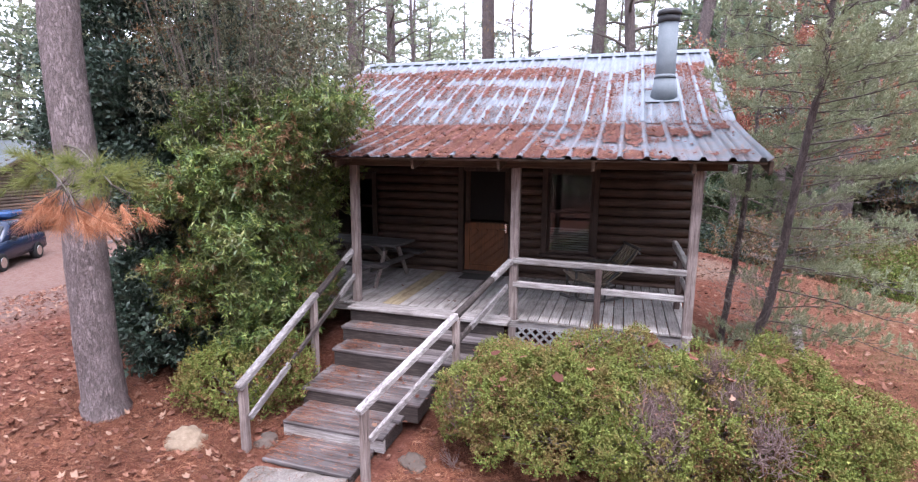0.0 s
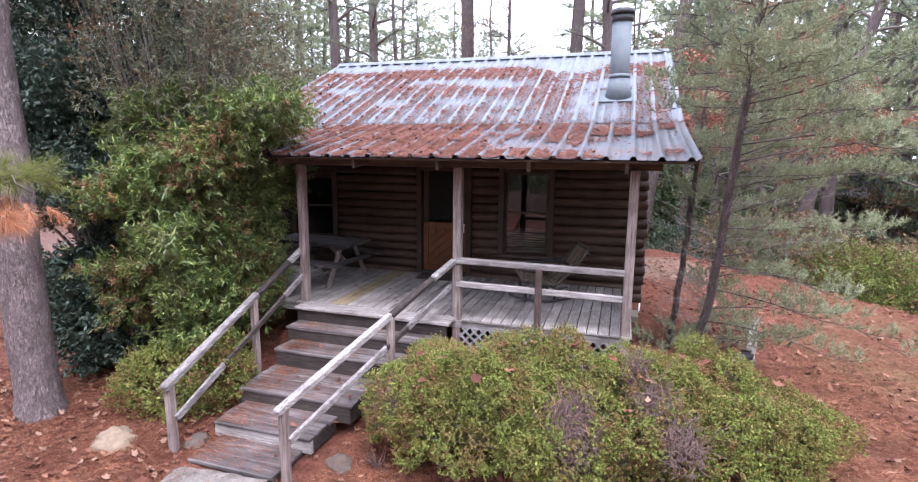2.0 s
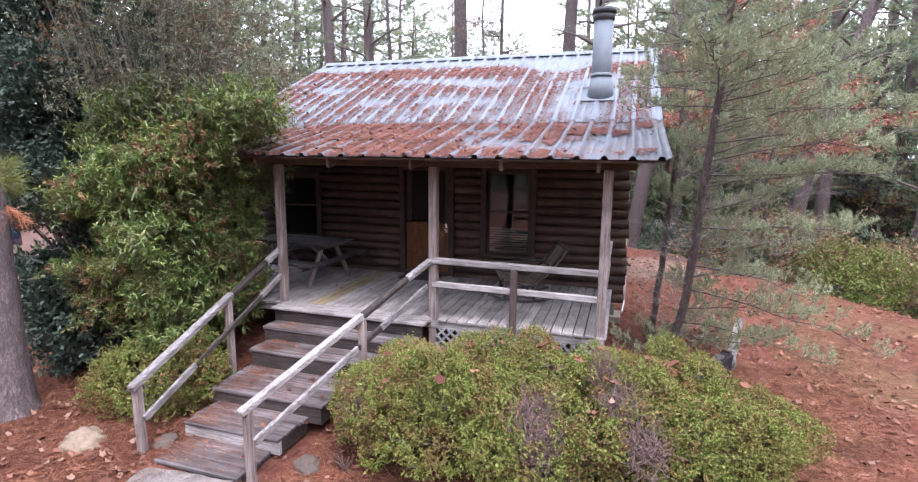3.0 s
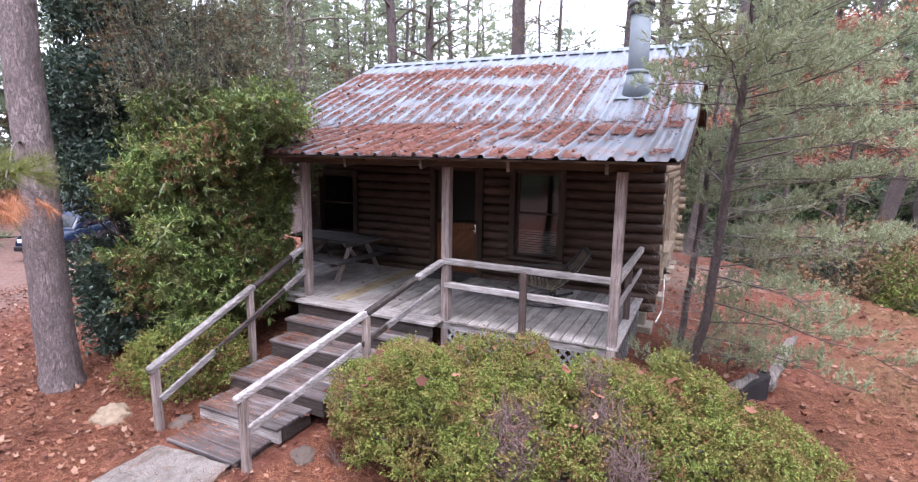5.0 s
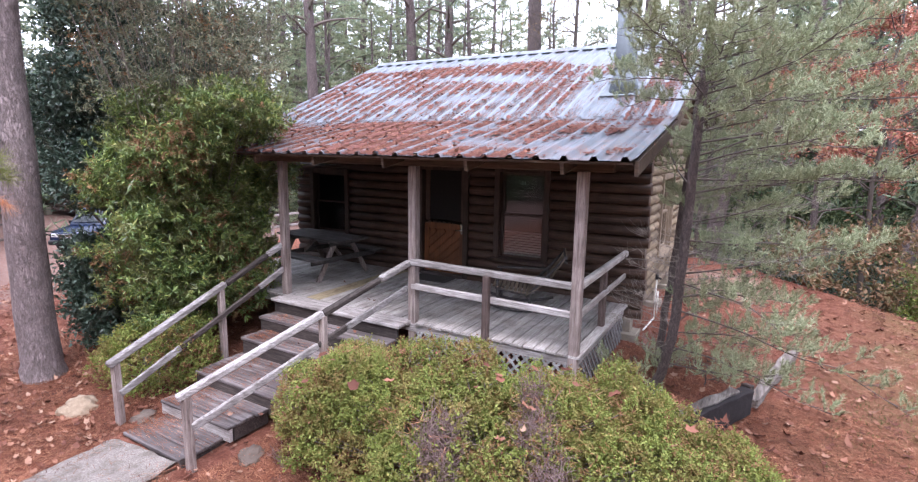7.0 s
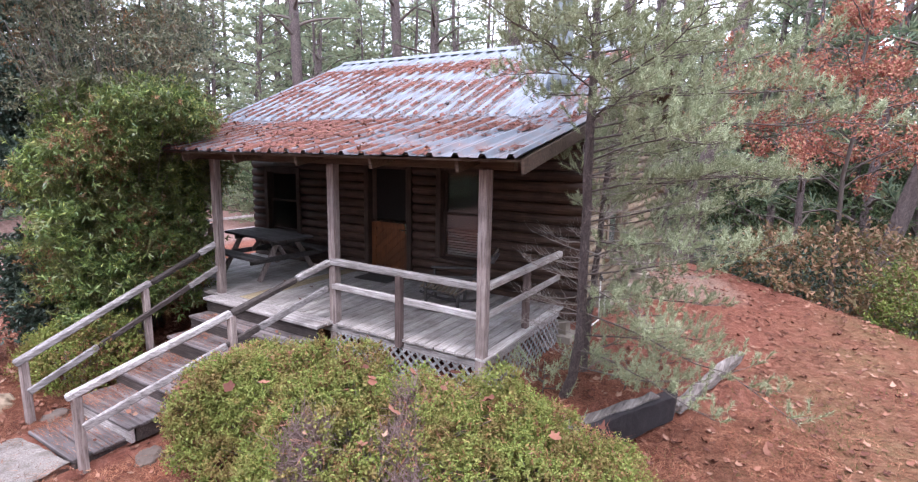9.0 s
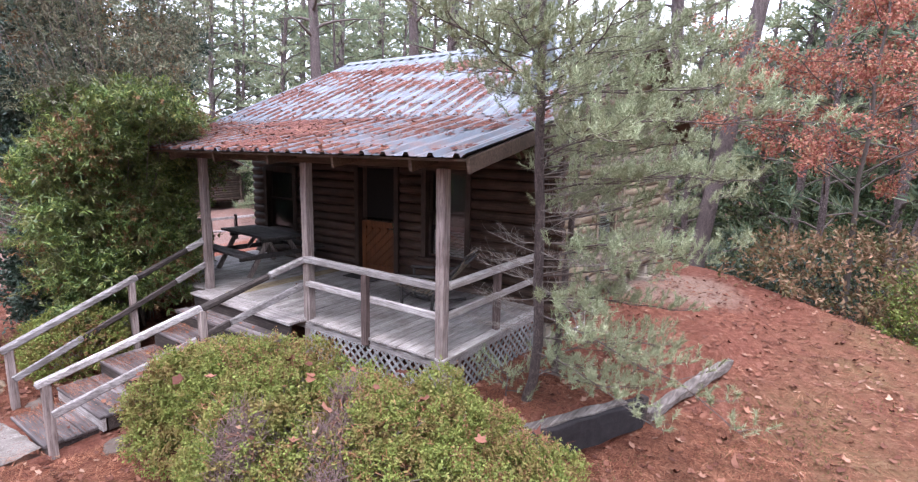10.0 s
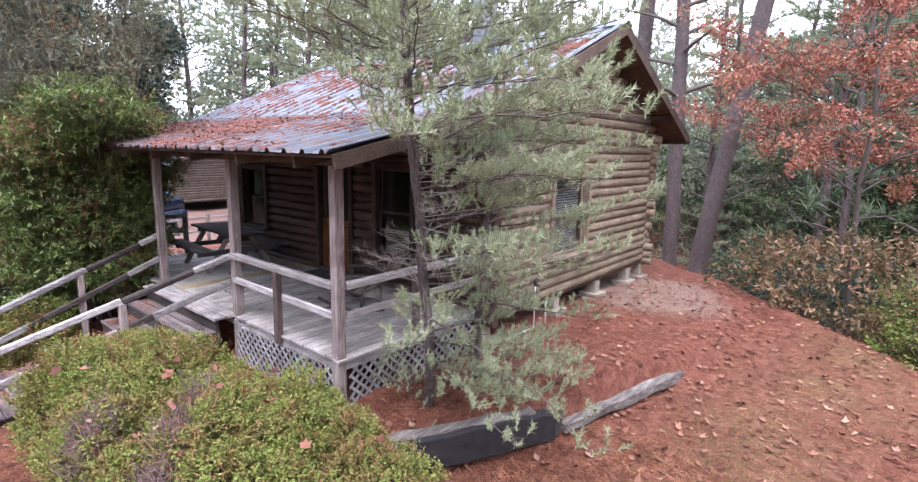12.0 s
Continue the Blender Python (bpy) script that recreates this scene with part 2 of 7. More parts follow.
LITTER = leafy("fallen_oak_leaf", [(0, (0.09, 0.034, 0.024)), (0.4, (0.20, 0.082, 0.055)), (0.75, (0.31, 0.15, 0.10)), (1, (0.43, 0.27, 0.195))], 0.8, 0.2, 0.08)
BRIGHT = leafy("bright_green_leaf", [(0, (0.08, 0.12, 0.02)), (0.5, (0.17, 0.22, 0.045)), (1, (0.30, 0.33, 0.09))], 0.5, 0.35, 0.25)
# far leaves: the haze of distance is mixed into the leaf colour
HAZE = leafy("haze_tinted_foliage", [(0, (0.17, 0.215, 0.16)), (0.5, (0.27, 0.31, 0.235)), (1, (0.42, 0.40, 0.30))], 0.9, 0.1, 0.4)
GRASS = leafy("dull_grass", [(0, (0.08, 0.09, 0.03)), (0.6, (0.17, 0.17, 0.06)), (1, (0.28, 0.24, 0.10))], 0.8, 0.2, 0.2)


def ground_mat():
    m = Mat("pine_straw_ground", 0.95, 0, 0.2)
    pos = m.place()
    n1 = m.noise(pos, 0.5, 5, 0.6)
    n2 = m.noise(pos, 7, 6, 0.7)
    n3 = m.noise(pos, 60, 4, 0.7, 1.0)
    n4 = m.noise(pos, 23, 5, 0.72, 0.6)
    c = m.ramp(n2, [(0.3, (0.125, 0.038, 0.024)), (0.5, (0.228, 0.084, 0.056)), (0.72, (0.35, 0.162, 0.117))])
    c = m.mix(m.ramp(n3, [(0.36, 0.6), (0.56, 0.0)]), c, (0.09, 0.034, 0.022))
    c = m.mix(m.ramp(n4, [(0.34, 0.6), (0.49, 0.0)]), c, (0.10, 0.036, 0.025))
    c = m.mix(m.ramp(n4, [(0.58, 0.0), (0.72, 0.55)]), c, (0.40, 0.205, 0.145))
    sep = m.node("ShaderNodeSeparateXYZ", Vector=pos)
    # thin grass on the open slope
    gx = m.math("SUBTRACT", sep.outputs[0], m.math("MULTIPLY", sep.outputs[1], 0.22))
    grass = m.math("MULTIPLY", m.ramp(m.math("MULTIPLY", m.math("SUBTRACT", gx, 0.6), 0.5), [(0.0, 0.0), (0.8, 1.0)]), m.ramp(n1, [(0.4, 0.0), (0.62, 0.55)]))
    c = m.mix(grass, c, m.mix(n2, (0.13, 0.10, 0.04), (0.27, 0.20, 0.10)))
    # sandy drive
    dx = m.math("SUBTRACT", m.math("MULTIPLY", sep.outputs[0], -1.0), m.math("MULTIPLY", sep.outputs[1], 0.35))
    wob = m.math("ADD", dx, m.math("MULTIPLY", n1, 3.0))
    drive = m.ramp(m.math("MULTIPLY", m.math("SUBTRACT", wob, 9.2), 0.3), [(0.0, 0.0), (0.5, 0.85), (1.0, 0.8)])
    c = m.mix(m.math("MULTIPLY", drive, m.ramp(n2, [(0.35, 0.35), (0.6, 1.0)])), c, m.mix(n3, (0.13, 0.09, 0.08), (0.30, 0.235, 0.21)))
    # bare sand by the back corner of the house
    far = m.node("ShaderNodeVectorMath", i0=pos, i1=(1.7, 14.6, 0.4))
    far.operation = "DISTANCE"
    sandy = m.ramp(m.math("SUBTRACT", m.math("ADD", 1.35, m.math("MULTIPLY", n2, 0.9)), far.outputs["Value"]), [(0.0, 0.0), (0.7, 0.75)])
    c = m.mix(sandy, c, m.mix(n3, (0.22, 0.16, 0.125), (0.42, 0.33, 0.27)))
    m.colour(c)
    m.bump(m.mix(0.5, m.mix(0.5, n2, n4), n3), 1.0, 0.07)
    return m.m


GROUND = ground_mat()


def concrete():
    m = Mat("pale_rough_concrete", 0.95, 0, 0.2)
    pos = m.place()
    grit = m.noise(pos, 70, 5, 0.75)
    stain = m.noise(pos, 3.5, 6, 0.7, 0.8)
    c = m.ramp(grit, [(0.3, (0.10, 0.085, 0.075)), (0.5, (0.25, 0.22, 0.20)), (0.7, (0.38, 0.345, 0.325))])
    c = m.mix(m.ramp(stain, [(0.42, 0.0), (0.62, 0.75)]), c, m.mix(grit, (0.06, 0.05, 0.043), (0.17, 0.135, 0.115)))
    m.colour(c)
    m.bump(grit, 0.9, 0.02)
    return m.m


CONCRETE = concrete()
BLOCK = plain("concrete_block", (0.20, 0.17, 0.135), (0.36, 0.31, 0.25), 12, 0.95, 0, 0.5)
STONE = plain("brown_flat_stone", (0.055, 0.04, 0.033), (0.15, 0.115, 0.095), 12, 0.95, 0, 0.8)
SAND = plain("pale_sandy_stone", (0.12, 0.08, 0.055), (0.40, 0.31, 0.22), 18, 0.95, 0, 1.0)
FLUE = plain("galvanised_flue", (0.10, 0.12, 0.135), (0.21, 0.235, 0.26), 5, 0.72, 0.15, 0.15)
FLUE_DARK = plain("sooty_flue_cap", (0.03, 0.03, 0.032), (0.10, 0.10, 0.105), 8, 0.6, 0.4, 0.1)
BLACK = plain("black_metal", (0.012, 0.012, 0.013), (0.03, 0.03, 0.032), 10, 0.45, 0.3, 0.05)
CHROME = plain("worn_chrome", (0.55, 0.55, 0.54), (0.72, 0.72, 0.70), 20, 0.25, 1.0, 0.02)
PVC = plain("white_pipe", (0.68, 0.67, 0.64), (0.80, 0.79, 0.76), 8, 0.45, 0, 0.03)
TARRED = plain("tarred_timber", (0.016, 0.014, 0.015), (0.048, 0.042, 0.044), 7, 0.9, 0, 0.6, 0.1)
BLUE = plain("blue_car_paint", (0.008, 0.015, 0.038), (0.012, 0.022, 0.058), 3, 0.25, 0.2, 0.0, 0.6)
BLUE_BRIGHT = plain("bright_blue_car_paint", (0.015, 0.05, 0.14), (0.025, 0.075, 0.20), 3, 0.25, 0.1, 0.0, 0.6)
RUBBER = plain("tyre_rubber", (0.012, 0.012, 0.012), (0.03, 0.03, 0.03), 20, 0.9)
BLIND = plain("dusty_blind_and_sheen", (0.16, 0.155, 0.15), (0.26, 0.25, 0.24), 8, 0.7)
MATT = plain("dark_door_mat", (0.03, 0.028, 0.027), (0.08, 0.072, 0.068), 30, 0.95, 0, 0.6)
SCREEN = plain("dark_door_screen", (0.012, 0.011, 0.011), (0.03, 0.026, 0.025), 40, 0.8, 0, 0.1, 0.15)
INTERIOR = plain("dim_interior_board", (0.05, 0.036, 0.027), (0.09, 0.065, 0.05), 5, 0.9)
LATTICE = wood("pale_lattice_strip", (0.15, 0.14, 0.14), (0.28, 0.27, 0.27), (0.42, 0.41, 0.42), "x", 40)


def glass_mat():
    m = Mat("window_glass", 0.02, 0, 0.6)
    m.colour((0.9, 0.93, 0.93))
    m.put(m.p, "Transmission_Weight", 1.0)
    m.put(m.p, "IOR", 1.5)
    return m.m


GLASS = glass_mat()
TWIG_PURPLE = plain("purplish_dead_twig", (0.13, 0.085, 0.08), (0.29, 0.205, 0.19), 14)
TWIG_PALE = plain("bleached_dead_twig", (0.15, 0.125, 0.11), (0.33, 0.285, 0.255), 14)


def water_mat():
    m = Mat("still_dark_water", 0.06, 0, 0.5)
    n = m.noise(m.place(), 1.5, 3, 0.5)
    m.colour(m.mix(n, (0.012, 0.016, 0.014), (0.03, 0.03, 0.022)))
    m.bump(m.noise(m.place(), 9, 2), 0.08, 0.01)
    return m.m


WATER = water_mat()
LAMP_GLASS = plain("headlamp_lens", (0.55, 0.57, 0.58), (0.72, 0.74, 0.75), 12, 0.1, 0.3, 0.0, 0.6)
TINTED = plain("tinted_car_glass", (0.01, 0.012, 0.015), (0.02, 0.024, 0.03), 3, 0.05, 0.0, 0.0, 0.6)


# ---- building tools ----
def link(name, mesh, mat, parent=None, label=""):
    ob = new(name, mesh)
    if mat:
        mesh.materials.append(mat)
    if parent:
        ob.parent = parent
    if label:
        ob["label"] = label
    return ob


def part(name, bm, mat, parent=None, label=""):
    mesh = bpy.data.meshes.new(name)
    bm.to_mesh(mesh)
    bm.free()
    return link(name, mesh, mat, parent, label)


def empty(name, at=(0, 0, 0), turn=0.0):
    ob = new(name)
    ob.empty_display_size = 0.2
    ob.matrix_world = pose(*at, 0, 0, turn)
    return ob


def box_bm(size, bevel=0.006, centre=(0, 0, 0), m=None, jitter=0.0, rnd=random):
    bm = bmesh.new()
    bmesh.ops.create_cube(bm, size=1, matrix=Matrix.Translation(centre) @ Matrix.Diagonal((*size, 1)))
    if jitter:
        for v in bm.verts:
            v.co += Vector((rnd.uniform(-1, 1), rnd.uniform(-1, 1), rnd.uniform(-1, 1))) * jitter
    if bevel:
        bmesh.ops.bevel(bm, geom=bm.edges[:], offset=min(bevel, min(size) * 0.4), segments=1, affect="EDGES")
    if m is not None:
        bmesh.ops.transform(bm, matrix=m, verts=bm.verts)
    return bm


def beam_bm(a, b, w, h, bevel=0.01, jitter=0.0):
    """A squared timber from a to b, w wide and h high, upright in section."""
    a, b = Vector(a), Vector(b)
    d = b - a
    q = d.to_track_quat("X", "Z").to_matrix().to_4x4()
    return box_bm((d.length, w, h), bevel, (0, 0, 0), Matrix.Translation((a + b) / 2) @ q, jitter)


def tube_bm(a, b, r0, r1=None, seg=12, round_end=0.0):
    a, b = Vector(a), Vector(b)
    d = b - a
    bm = bmesh.new()
    q = d.to_track_quat("Z", "Y").to_matrix().to_4x4()
    bmesh.ops.create_cone(bm, cap_ends=True, segments=seg, radius1=r0, radius2=r0 if r1 is None else r1, depth=d.length,
                          matrix=Matrix.Translation((a + b) / 2) @ q)
    if round_end:
        caps = [e for e in bm.edges if any(len(f.verts) > 4 for f in e.link_faces)]
        bmesh.ops.bevel(bm, geom=caps, offset=round_end, segments=2, affect="EDGES")
    smooth(bm)
    return bm


def smooth(bm):
    for f in bm.faces:
        f.smooth = len(f.verts) <= 4
    return bm


def join(*bms):
    out = bmesh.new()
    for bm in bms:
        me = bpy.data.meshes.new("tmp")
        bm.to_mesh(me)
        bm.free()
        out.from_mesh(me)
        bpy.data.meshes.remove(me)
    return out


class Geo:
    """Collects many small pieces as arrays, for foliage, bark tubes and litter."""

    def __init__(self):
        self.v, self.f3, self.f4, self.n = [], [], [], 0

    def add(self, verts, tris=None, quads=None):
        self.v.append(np.asarray(verts, float).reshape(-1, 3))
        if tris is not None:
            self.f3.append(np.asarray(tris, int).reshape(-1, 3) + self.n)
        if quads is not None:
            self.f4.append(np.asarray(quads, int).reshape(-1, 4) + self.n)
        self.n += len(self.v[-1])

    def tube(self, pts, radii, seg=7):
        pts, radii = np.asarray(pts, float), np.asarray(radii, float)
        k = len(pts)
        tang = np.gradient(pts, axis=0)
        tang /= np.linalg.norm(tang, axis=1)[:, None] + 1e-9
        ref = np.where(np.abs(tang[:, 2:3]) > 0.9, [[1.0, 0, 0]], [[0, 0, 1.0]])
        u = np.cross(tang, ref)
        u /= np.linalg.norm(u, axis=1)[:, None] + 1e-9
        w = np.cross(tang, u)
        a = np.linspace(0, 2 * math.pi, seg, endpoint=False)
        ring = pts[:, None] + radii[:, None, None] * (u[:, None] * np.cos(a)[None, :, None] + w[:, None] * np.sin(a)[None, :, None])
        i, j = np.meshgrid(np.arange(k - 1), np.arange(seg), indexing="ij")
        j2 = (j + 1) % seg
        q = np.stack([i * seg + j, i * seg + j2, (i + 1) * seg + j2, (i + 1) * seg + j], -1).reshape(-1, 4)
        self.add(ring.reshape(-1, 3), quads=q)

    def leaves(self, pos, out, length, width, rng, droop=0.0, fold=0.25, lie=0.0):
        """Pointed leaves from pos, pointing about along out."""
        n = len(pos)
        d = out + rng.normal(0, 0.45, (n, 3))
        d[:, 2] -= droop
        d /= np.linalg.norm(d, axis=1)[:, None] + 1e-9
        s = np.cross(d, rng.normal(0, 1, (n, 3)) + [0, 0, lie])
        s /= np.linalg.norm(s, axis=1)[:, None] + 1e-9
        up = np.cross(s, d)
        ln = length * rng.uniform(0.65, 1.3, (n, 1))
        wd = width * rng.uniform(0.7, 1.25, (n, 1))
        mid = pos + d * ln * 0.45
        v = np.stack([pos, mid + s * wd * 0.5 + up * wd * fold, pos + d * ln - up * wd * 0.3, mid - s * wd * 0.5 + up * wd * fold], 1)
        b = np.arange(n)[:, None] * 4
        t = np.concatenate([b + [[0, 1, 2]], b + [[0, 2, 3]]], 1).reshape(-1, 3)
        self.add(v.reshape(-1, 3), tris=t)

    def needles(self, pos, out, per, length, width, rng, spread=0.8, droop=0.0):
        """Tufts of thin needles at pos, fanned about out."""
        n = len(pos) * per
        p = np.repeat(pos, per, 0)
        d = np.repeat(out, per, 0) + rng.normal(0, spread * 0.6, (n, 3))
        d[:, 2] -= droop
        d /= np.linalg.norm(d, axis=1)[:, None] + 1e-9
        s = np.cross(d, rng.normal(0, 1, (n, 3)))
        s /= np.linalg.norm(s, axis=1)[:, None] + 1e-9
        ln = length * rng.uniform(0.6, 1.2, (n, 1))
        v = np.stack([p - s * width / 2, p + s * width / 2, p + d * ln], 1)
        self.add(v.reshape(-1, 3), tris=np.arange(n * 3))

    def ob(self, name, mat, parent=None, label="", shade=False):
        me = bpy.data.meshes.new(name)
        v = np.concatenate(self.v)
        t = np.concatenate(self.f3) if self.f3 else np.zeros((0, 3), int)
        q = np.concatenate(self.f4) if self.f4 else np.zeros((0, 4), int)
        me.vertices.add(len(v))
        me.vertices.foreach_set("co", v.ravel())
        idx = np.concatenate([t.ravel(), q.ravel()])
        start = np.concatenate([np.arange(len(t)) * 3, len(t) * 3 + np.arange(len(q)) * 4])
        me.loops.add(len(idx))
        me.loops.foreach_set("vertex_index", idx)
        me.polygons.add(len(start))
        me.polygons.foreach_set("loop_start", start)
        me.update(calc_edges=True)
        if shade:
            me.polygons.foreach_set("use_smooth", np.ones(len(start), bool))
        me.validate()
        ob = link(name, me, mat, parent, label)
        if name in ("branchwork", "stemwork", "twigs"):
            ob["kind"] = "stuff"
        return ob


def unit(rng, n):
    d = rng.normal(0, 1, (n, 3))
    return d / np.linalg.norm(d, axis=1)[:, None]


def step(a, b, v):
    t = np.clip((np.asarray(v, float) - a) / (b - a), 0, 1)
    return t * t * (3 - 2 * t)


# ---- ground ----
def timber_x(y):
    return np.interp(y, [5.5, 6.9, 8.8, 11.4, 16.0, 22.0], [1.1, 1.8, 2.78, 3.37, 4.2, 5.0])


def gz(x, y):
    x, y = np.asarray(x, float), np.asarray(y, float)
    low = -0.11 - 0.05 * step(0.5, 2.5, x) * step(-9.5, -8.0, -y) + 0.10 * step(3.5, 6.0, -x) + 0.06 * step(4.5, 6.5, y) + 0.12 * step(9, 14, y) * step(-9, -4, -x)
    high = 0.42 - 0.04 * step(10, 16, y)
    wide = 0.09 + np.maximum(0, y - 11.2) * 0.45
    side = step(-1, 1, (timber_x(y) - np.where(y < 11.2, 0.13, 0.0) - x) / wide)
    inside = side * step(6.3, 7.6, y) * step(-8.0, -6.6, x)
    z = low + (high - low) * inside
    d = (y - (17.6 - 0.72 * (x - 2.0))) / 1.23
    z = z - 2.4 * step(-0.3, 3.6, d) * step(-14, -6, x)
    z = z - 0.35 * step(5.0, 11.0, x)
    z = z - 1.40 * step(9.5, 21.5, -x)
    return z


def bumpy(x, y):
    return 0.035 * math.sin(1.7 * x + 0.6 * y) * math.sin(1.3 * y - 0.4 * x) + 0.02 * math.sin(4.1 * x - 2.2 * y) * math.sin(3.3 * y)


def make_ground():
    def axis(lo, hi, fine):
        out = [-400, -250, -150, -90, -60, -40, -30, -22]
        near = np.arange(lo, hi + 1e-6, fine)
        return np.array([v for v in out if v < lo - 2] + list(near) + [v for v in (30, 40, 55, 75, 100, 150, 250, 400) if v > hi + 2])
    xs, ys = axis(-18, 13, 0.14), axis(-5, 25, 0.14)
    gx, gy = np.meshgrid(xs, ys, indexing="ij")
    z = gz(gx, gy) + 0.035 * np.sin(1.7 * gx + 0.6 * gy) * np.sin(1.3 * gy - 0.4 * gx) + 0.02 * np.sin(4.1 * gx - 2.2 * gy) * np.sin(3.3 * gy)
    rng = np.random.default_rng(3)
    z += rng.normal(0, 0.006, z.shape)
    g = Geo()
    nx, ny = gx.shape
    i, j = np.meshgrid(np.arange(nx - 1), np.arange(ny - 1), indexing="ij")
    a = i * ny + j
    g.add(np.stack([gx, gy, z], -1).reshape(-1, 3), quads=np.stack([a, a + ny, a + ny + 1, a + 1], -1).reshape(-1, 4))
    ob = g.ob("ground", GROUND, shade=True)
    tagged(ob, "uneven ground covered in red-brown pine straw", "ground", kind="structure")


make_ground()


def floor_at(x, y):
    return float(gz(x, y)) + bumpy(x, y)


# ---- the log cabin ----
DECK = 0.97
XL, XR, YF, YB = -6.25, 1.10, 9.70, 16.10
RIDGE_Y, RIDGE_Z, KINK_Y, KINK_Z, EAVE_Y, EAVE_Z, BACK_Y, BACK_Z = 12.9, 5.52, 9.0, 3.79, 6.6, 3.25, 17.0, 3.70
RX0, RX1 = -6.45, 1.58
PITCH = 0.166
R_LOG = 0.092

cabin = empty("log_cabin", (0, 0, 0))
tagged(cabin, "brown log cabin with a rusty straw-strewn metal roof", "cabin")


def roof_z(y):
    return float(np.interp(y, [EAVE_Y, KINK_Y, RIDGE_Y, BACK_Y], [EAVE_Z, KINK_Z, RIDGE_Z, BACK_Z]))


def log_bm(a, b, r=R_LOG):
    """A peeled log with slightly worn ends and a faint crook."""
    a, b = Vector(a), Vector(b)
    d = b - a
    n = max(2, int(d.length / 0.9) + 1)
    g = []
    side = d.cross(Vector((0, 0, 1))).normalized()
    up = Vector((0, 0, 1))
    bm = bmesh.new()
    seg = 12
    rings = []
    ts = [0.0, 0.012 / max(d.length, 0.05)] + [k / n for k in range(1, n)] + [1 - 0.012 / max(d.length, 0.05), 1.0]
    for k, t in enumerate(ts):
        c = a + d * t
        rr = r * (0.86 if k in (0, len(ts) - 1) else random.uniform(0.975, 1.02))
        off = side * random.uniform(-0.004, 0.004) + up * random.uniform(-0.003, 0.003)
        rings.append([bm.verts.new(c + off + side * math.cos(q) * rr + up * math.sin(q) * rr) for q in [2 * math.pi * s / seg for s in range(seg)]])
    for p, q in zip(rings, rings[1:]):
        for s in range(seg):
            f = bm.faces.new((p[s], p[(s + 1) % seg], q[(s + 1) % seg], q[s]))
            f.smooth = True
    bm.faces.new(rings[0][::-1])
    bm.faces.new(rings[-1])
    bmesh.ops.recalc_face_normals(bm, faces=bm.faces)
    return bm


def spans(lo, hi, z, holes):
    """The stretches of a wall course at height z that no opening cuts."""
    cuts = sorted((h[0], h[1]) for h in holes if h[2] - 0.05 < z < h[3] + 0.05)
    out, at = [], lo
    for c0, c1 in cuts:
        if c0 - at > 0.03:
            out.append((at, c0))
        at = max(at, c1)
    if hi - at > 0.03:
        out.append((at, hi))
    return out


DOOR = (-2.98, -1.98, DECK - 0.2, 3.02)
WIN_F = (-1.36, -0.44, 1.46, 3.02)
WIN_L = (-5.82, -4.84, 1.56, 2.86)
WIN_S = (11.5, 12.85, 1.48, 2.92)


def core_wall(name, axis, at, lo, hi, z0, z1, holes, thick=0.09):
    """Boards behind the logs, with the openings cut through."""
    xs = sorted({lo, hi, *[h[0] for h in holes], *[h[1] for h in holes]})
    zs = sorted({z0, z1, *[h[2] for h in holes], *[h[3] for h in holes]})
    bms = []
    for a, b in zip(xs, xs[1:]):
        for c, d in zip(zs, zs[1:]):
            mx, mz = (a + b) / 2, (c + d) / 2
            if mz < z0 or mz > z1 or any(h[0] < mx < h[1] and h[2] < mz < h[3] for h in holes):
                continue
            size = (b - a, thick, d - c) if axis == "x" else (thick, b - a, d - c)
            cen = (mx, at, mz) if axis == "x" else (at, mx, mz)
            bms.append(box_bm(size, 0, cen))
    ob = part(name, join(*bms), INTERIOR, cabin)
    return ob


random.seed(11)
wall_front = core_wall("wall_front", "x", YF + 0.15, XL + 0.1, XR - 0.1, 0.72, 3.98, [DOOR, WIN_F, WIN_L])
wall_right = core_wall("wall_right", "y", XR - 0.15, YF + 0.11, YB - 0.11, 0.72, 3.95, [WIN_S])
wall_left = core_wall("wall_left", "y", XL + 0.15, YF + 0.11, YB - 0.11, 0.72, 3.95, [])
wall_back = core_wall("wall_back", "x", YB - 0.15, XL + 0.1, XR - 0.1, 0.72, 3.95, [])
for gx, nm in ((XR - 0.15, "gable_right"), (XL + 0.15, "gable_left")):
    bm = bmesh.new()
    pts = [(YF + 0.1, 3.95), (YB - 0.1, 3.95), (YB - 0.1, roof_z(YB - 0.1) - 0.14), (RIDGE_Y, RIDGE_Z - 0.16), (YF + 0.1, roof_z(YF + 0.1) - 0.14)]
    lo = [bm.verts.new((gx - 0.045, y, z)) for y, z in pts]
    hi = [bm.verts.new((gx + 0.045, y, z)) for y, z in pts]
    bm.faces.new(lo), bm.faces.new(hi[::-1])
    for k in range(5):
        bm.faces.new((lo[k], lo[(k + 1) % 5], hi[(k + 1) % 5], hi[k]))
    bmesh.ops.recalc_face_normals(bm, faces=bm.faces)
    part("gable", bm, INTERIOR, cabin)

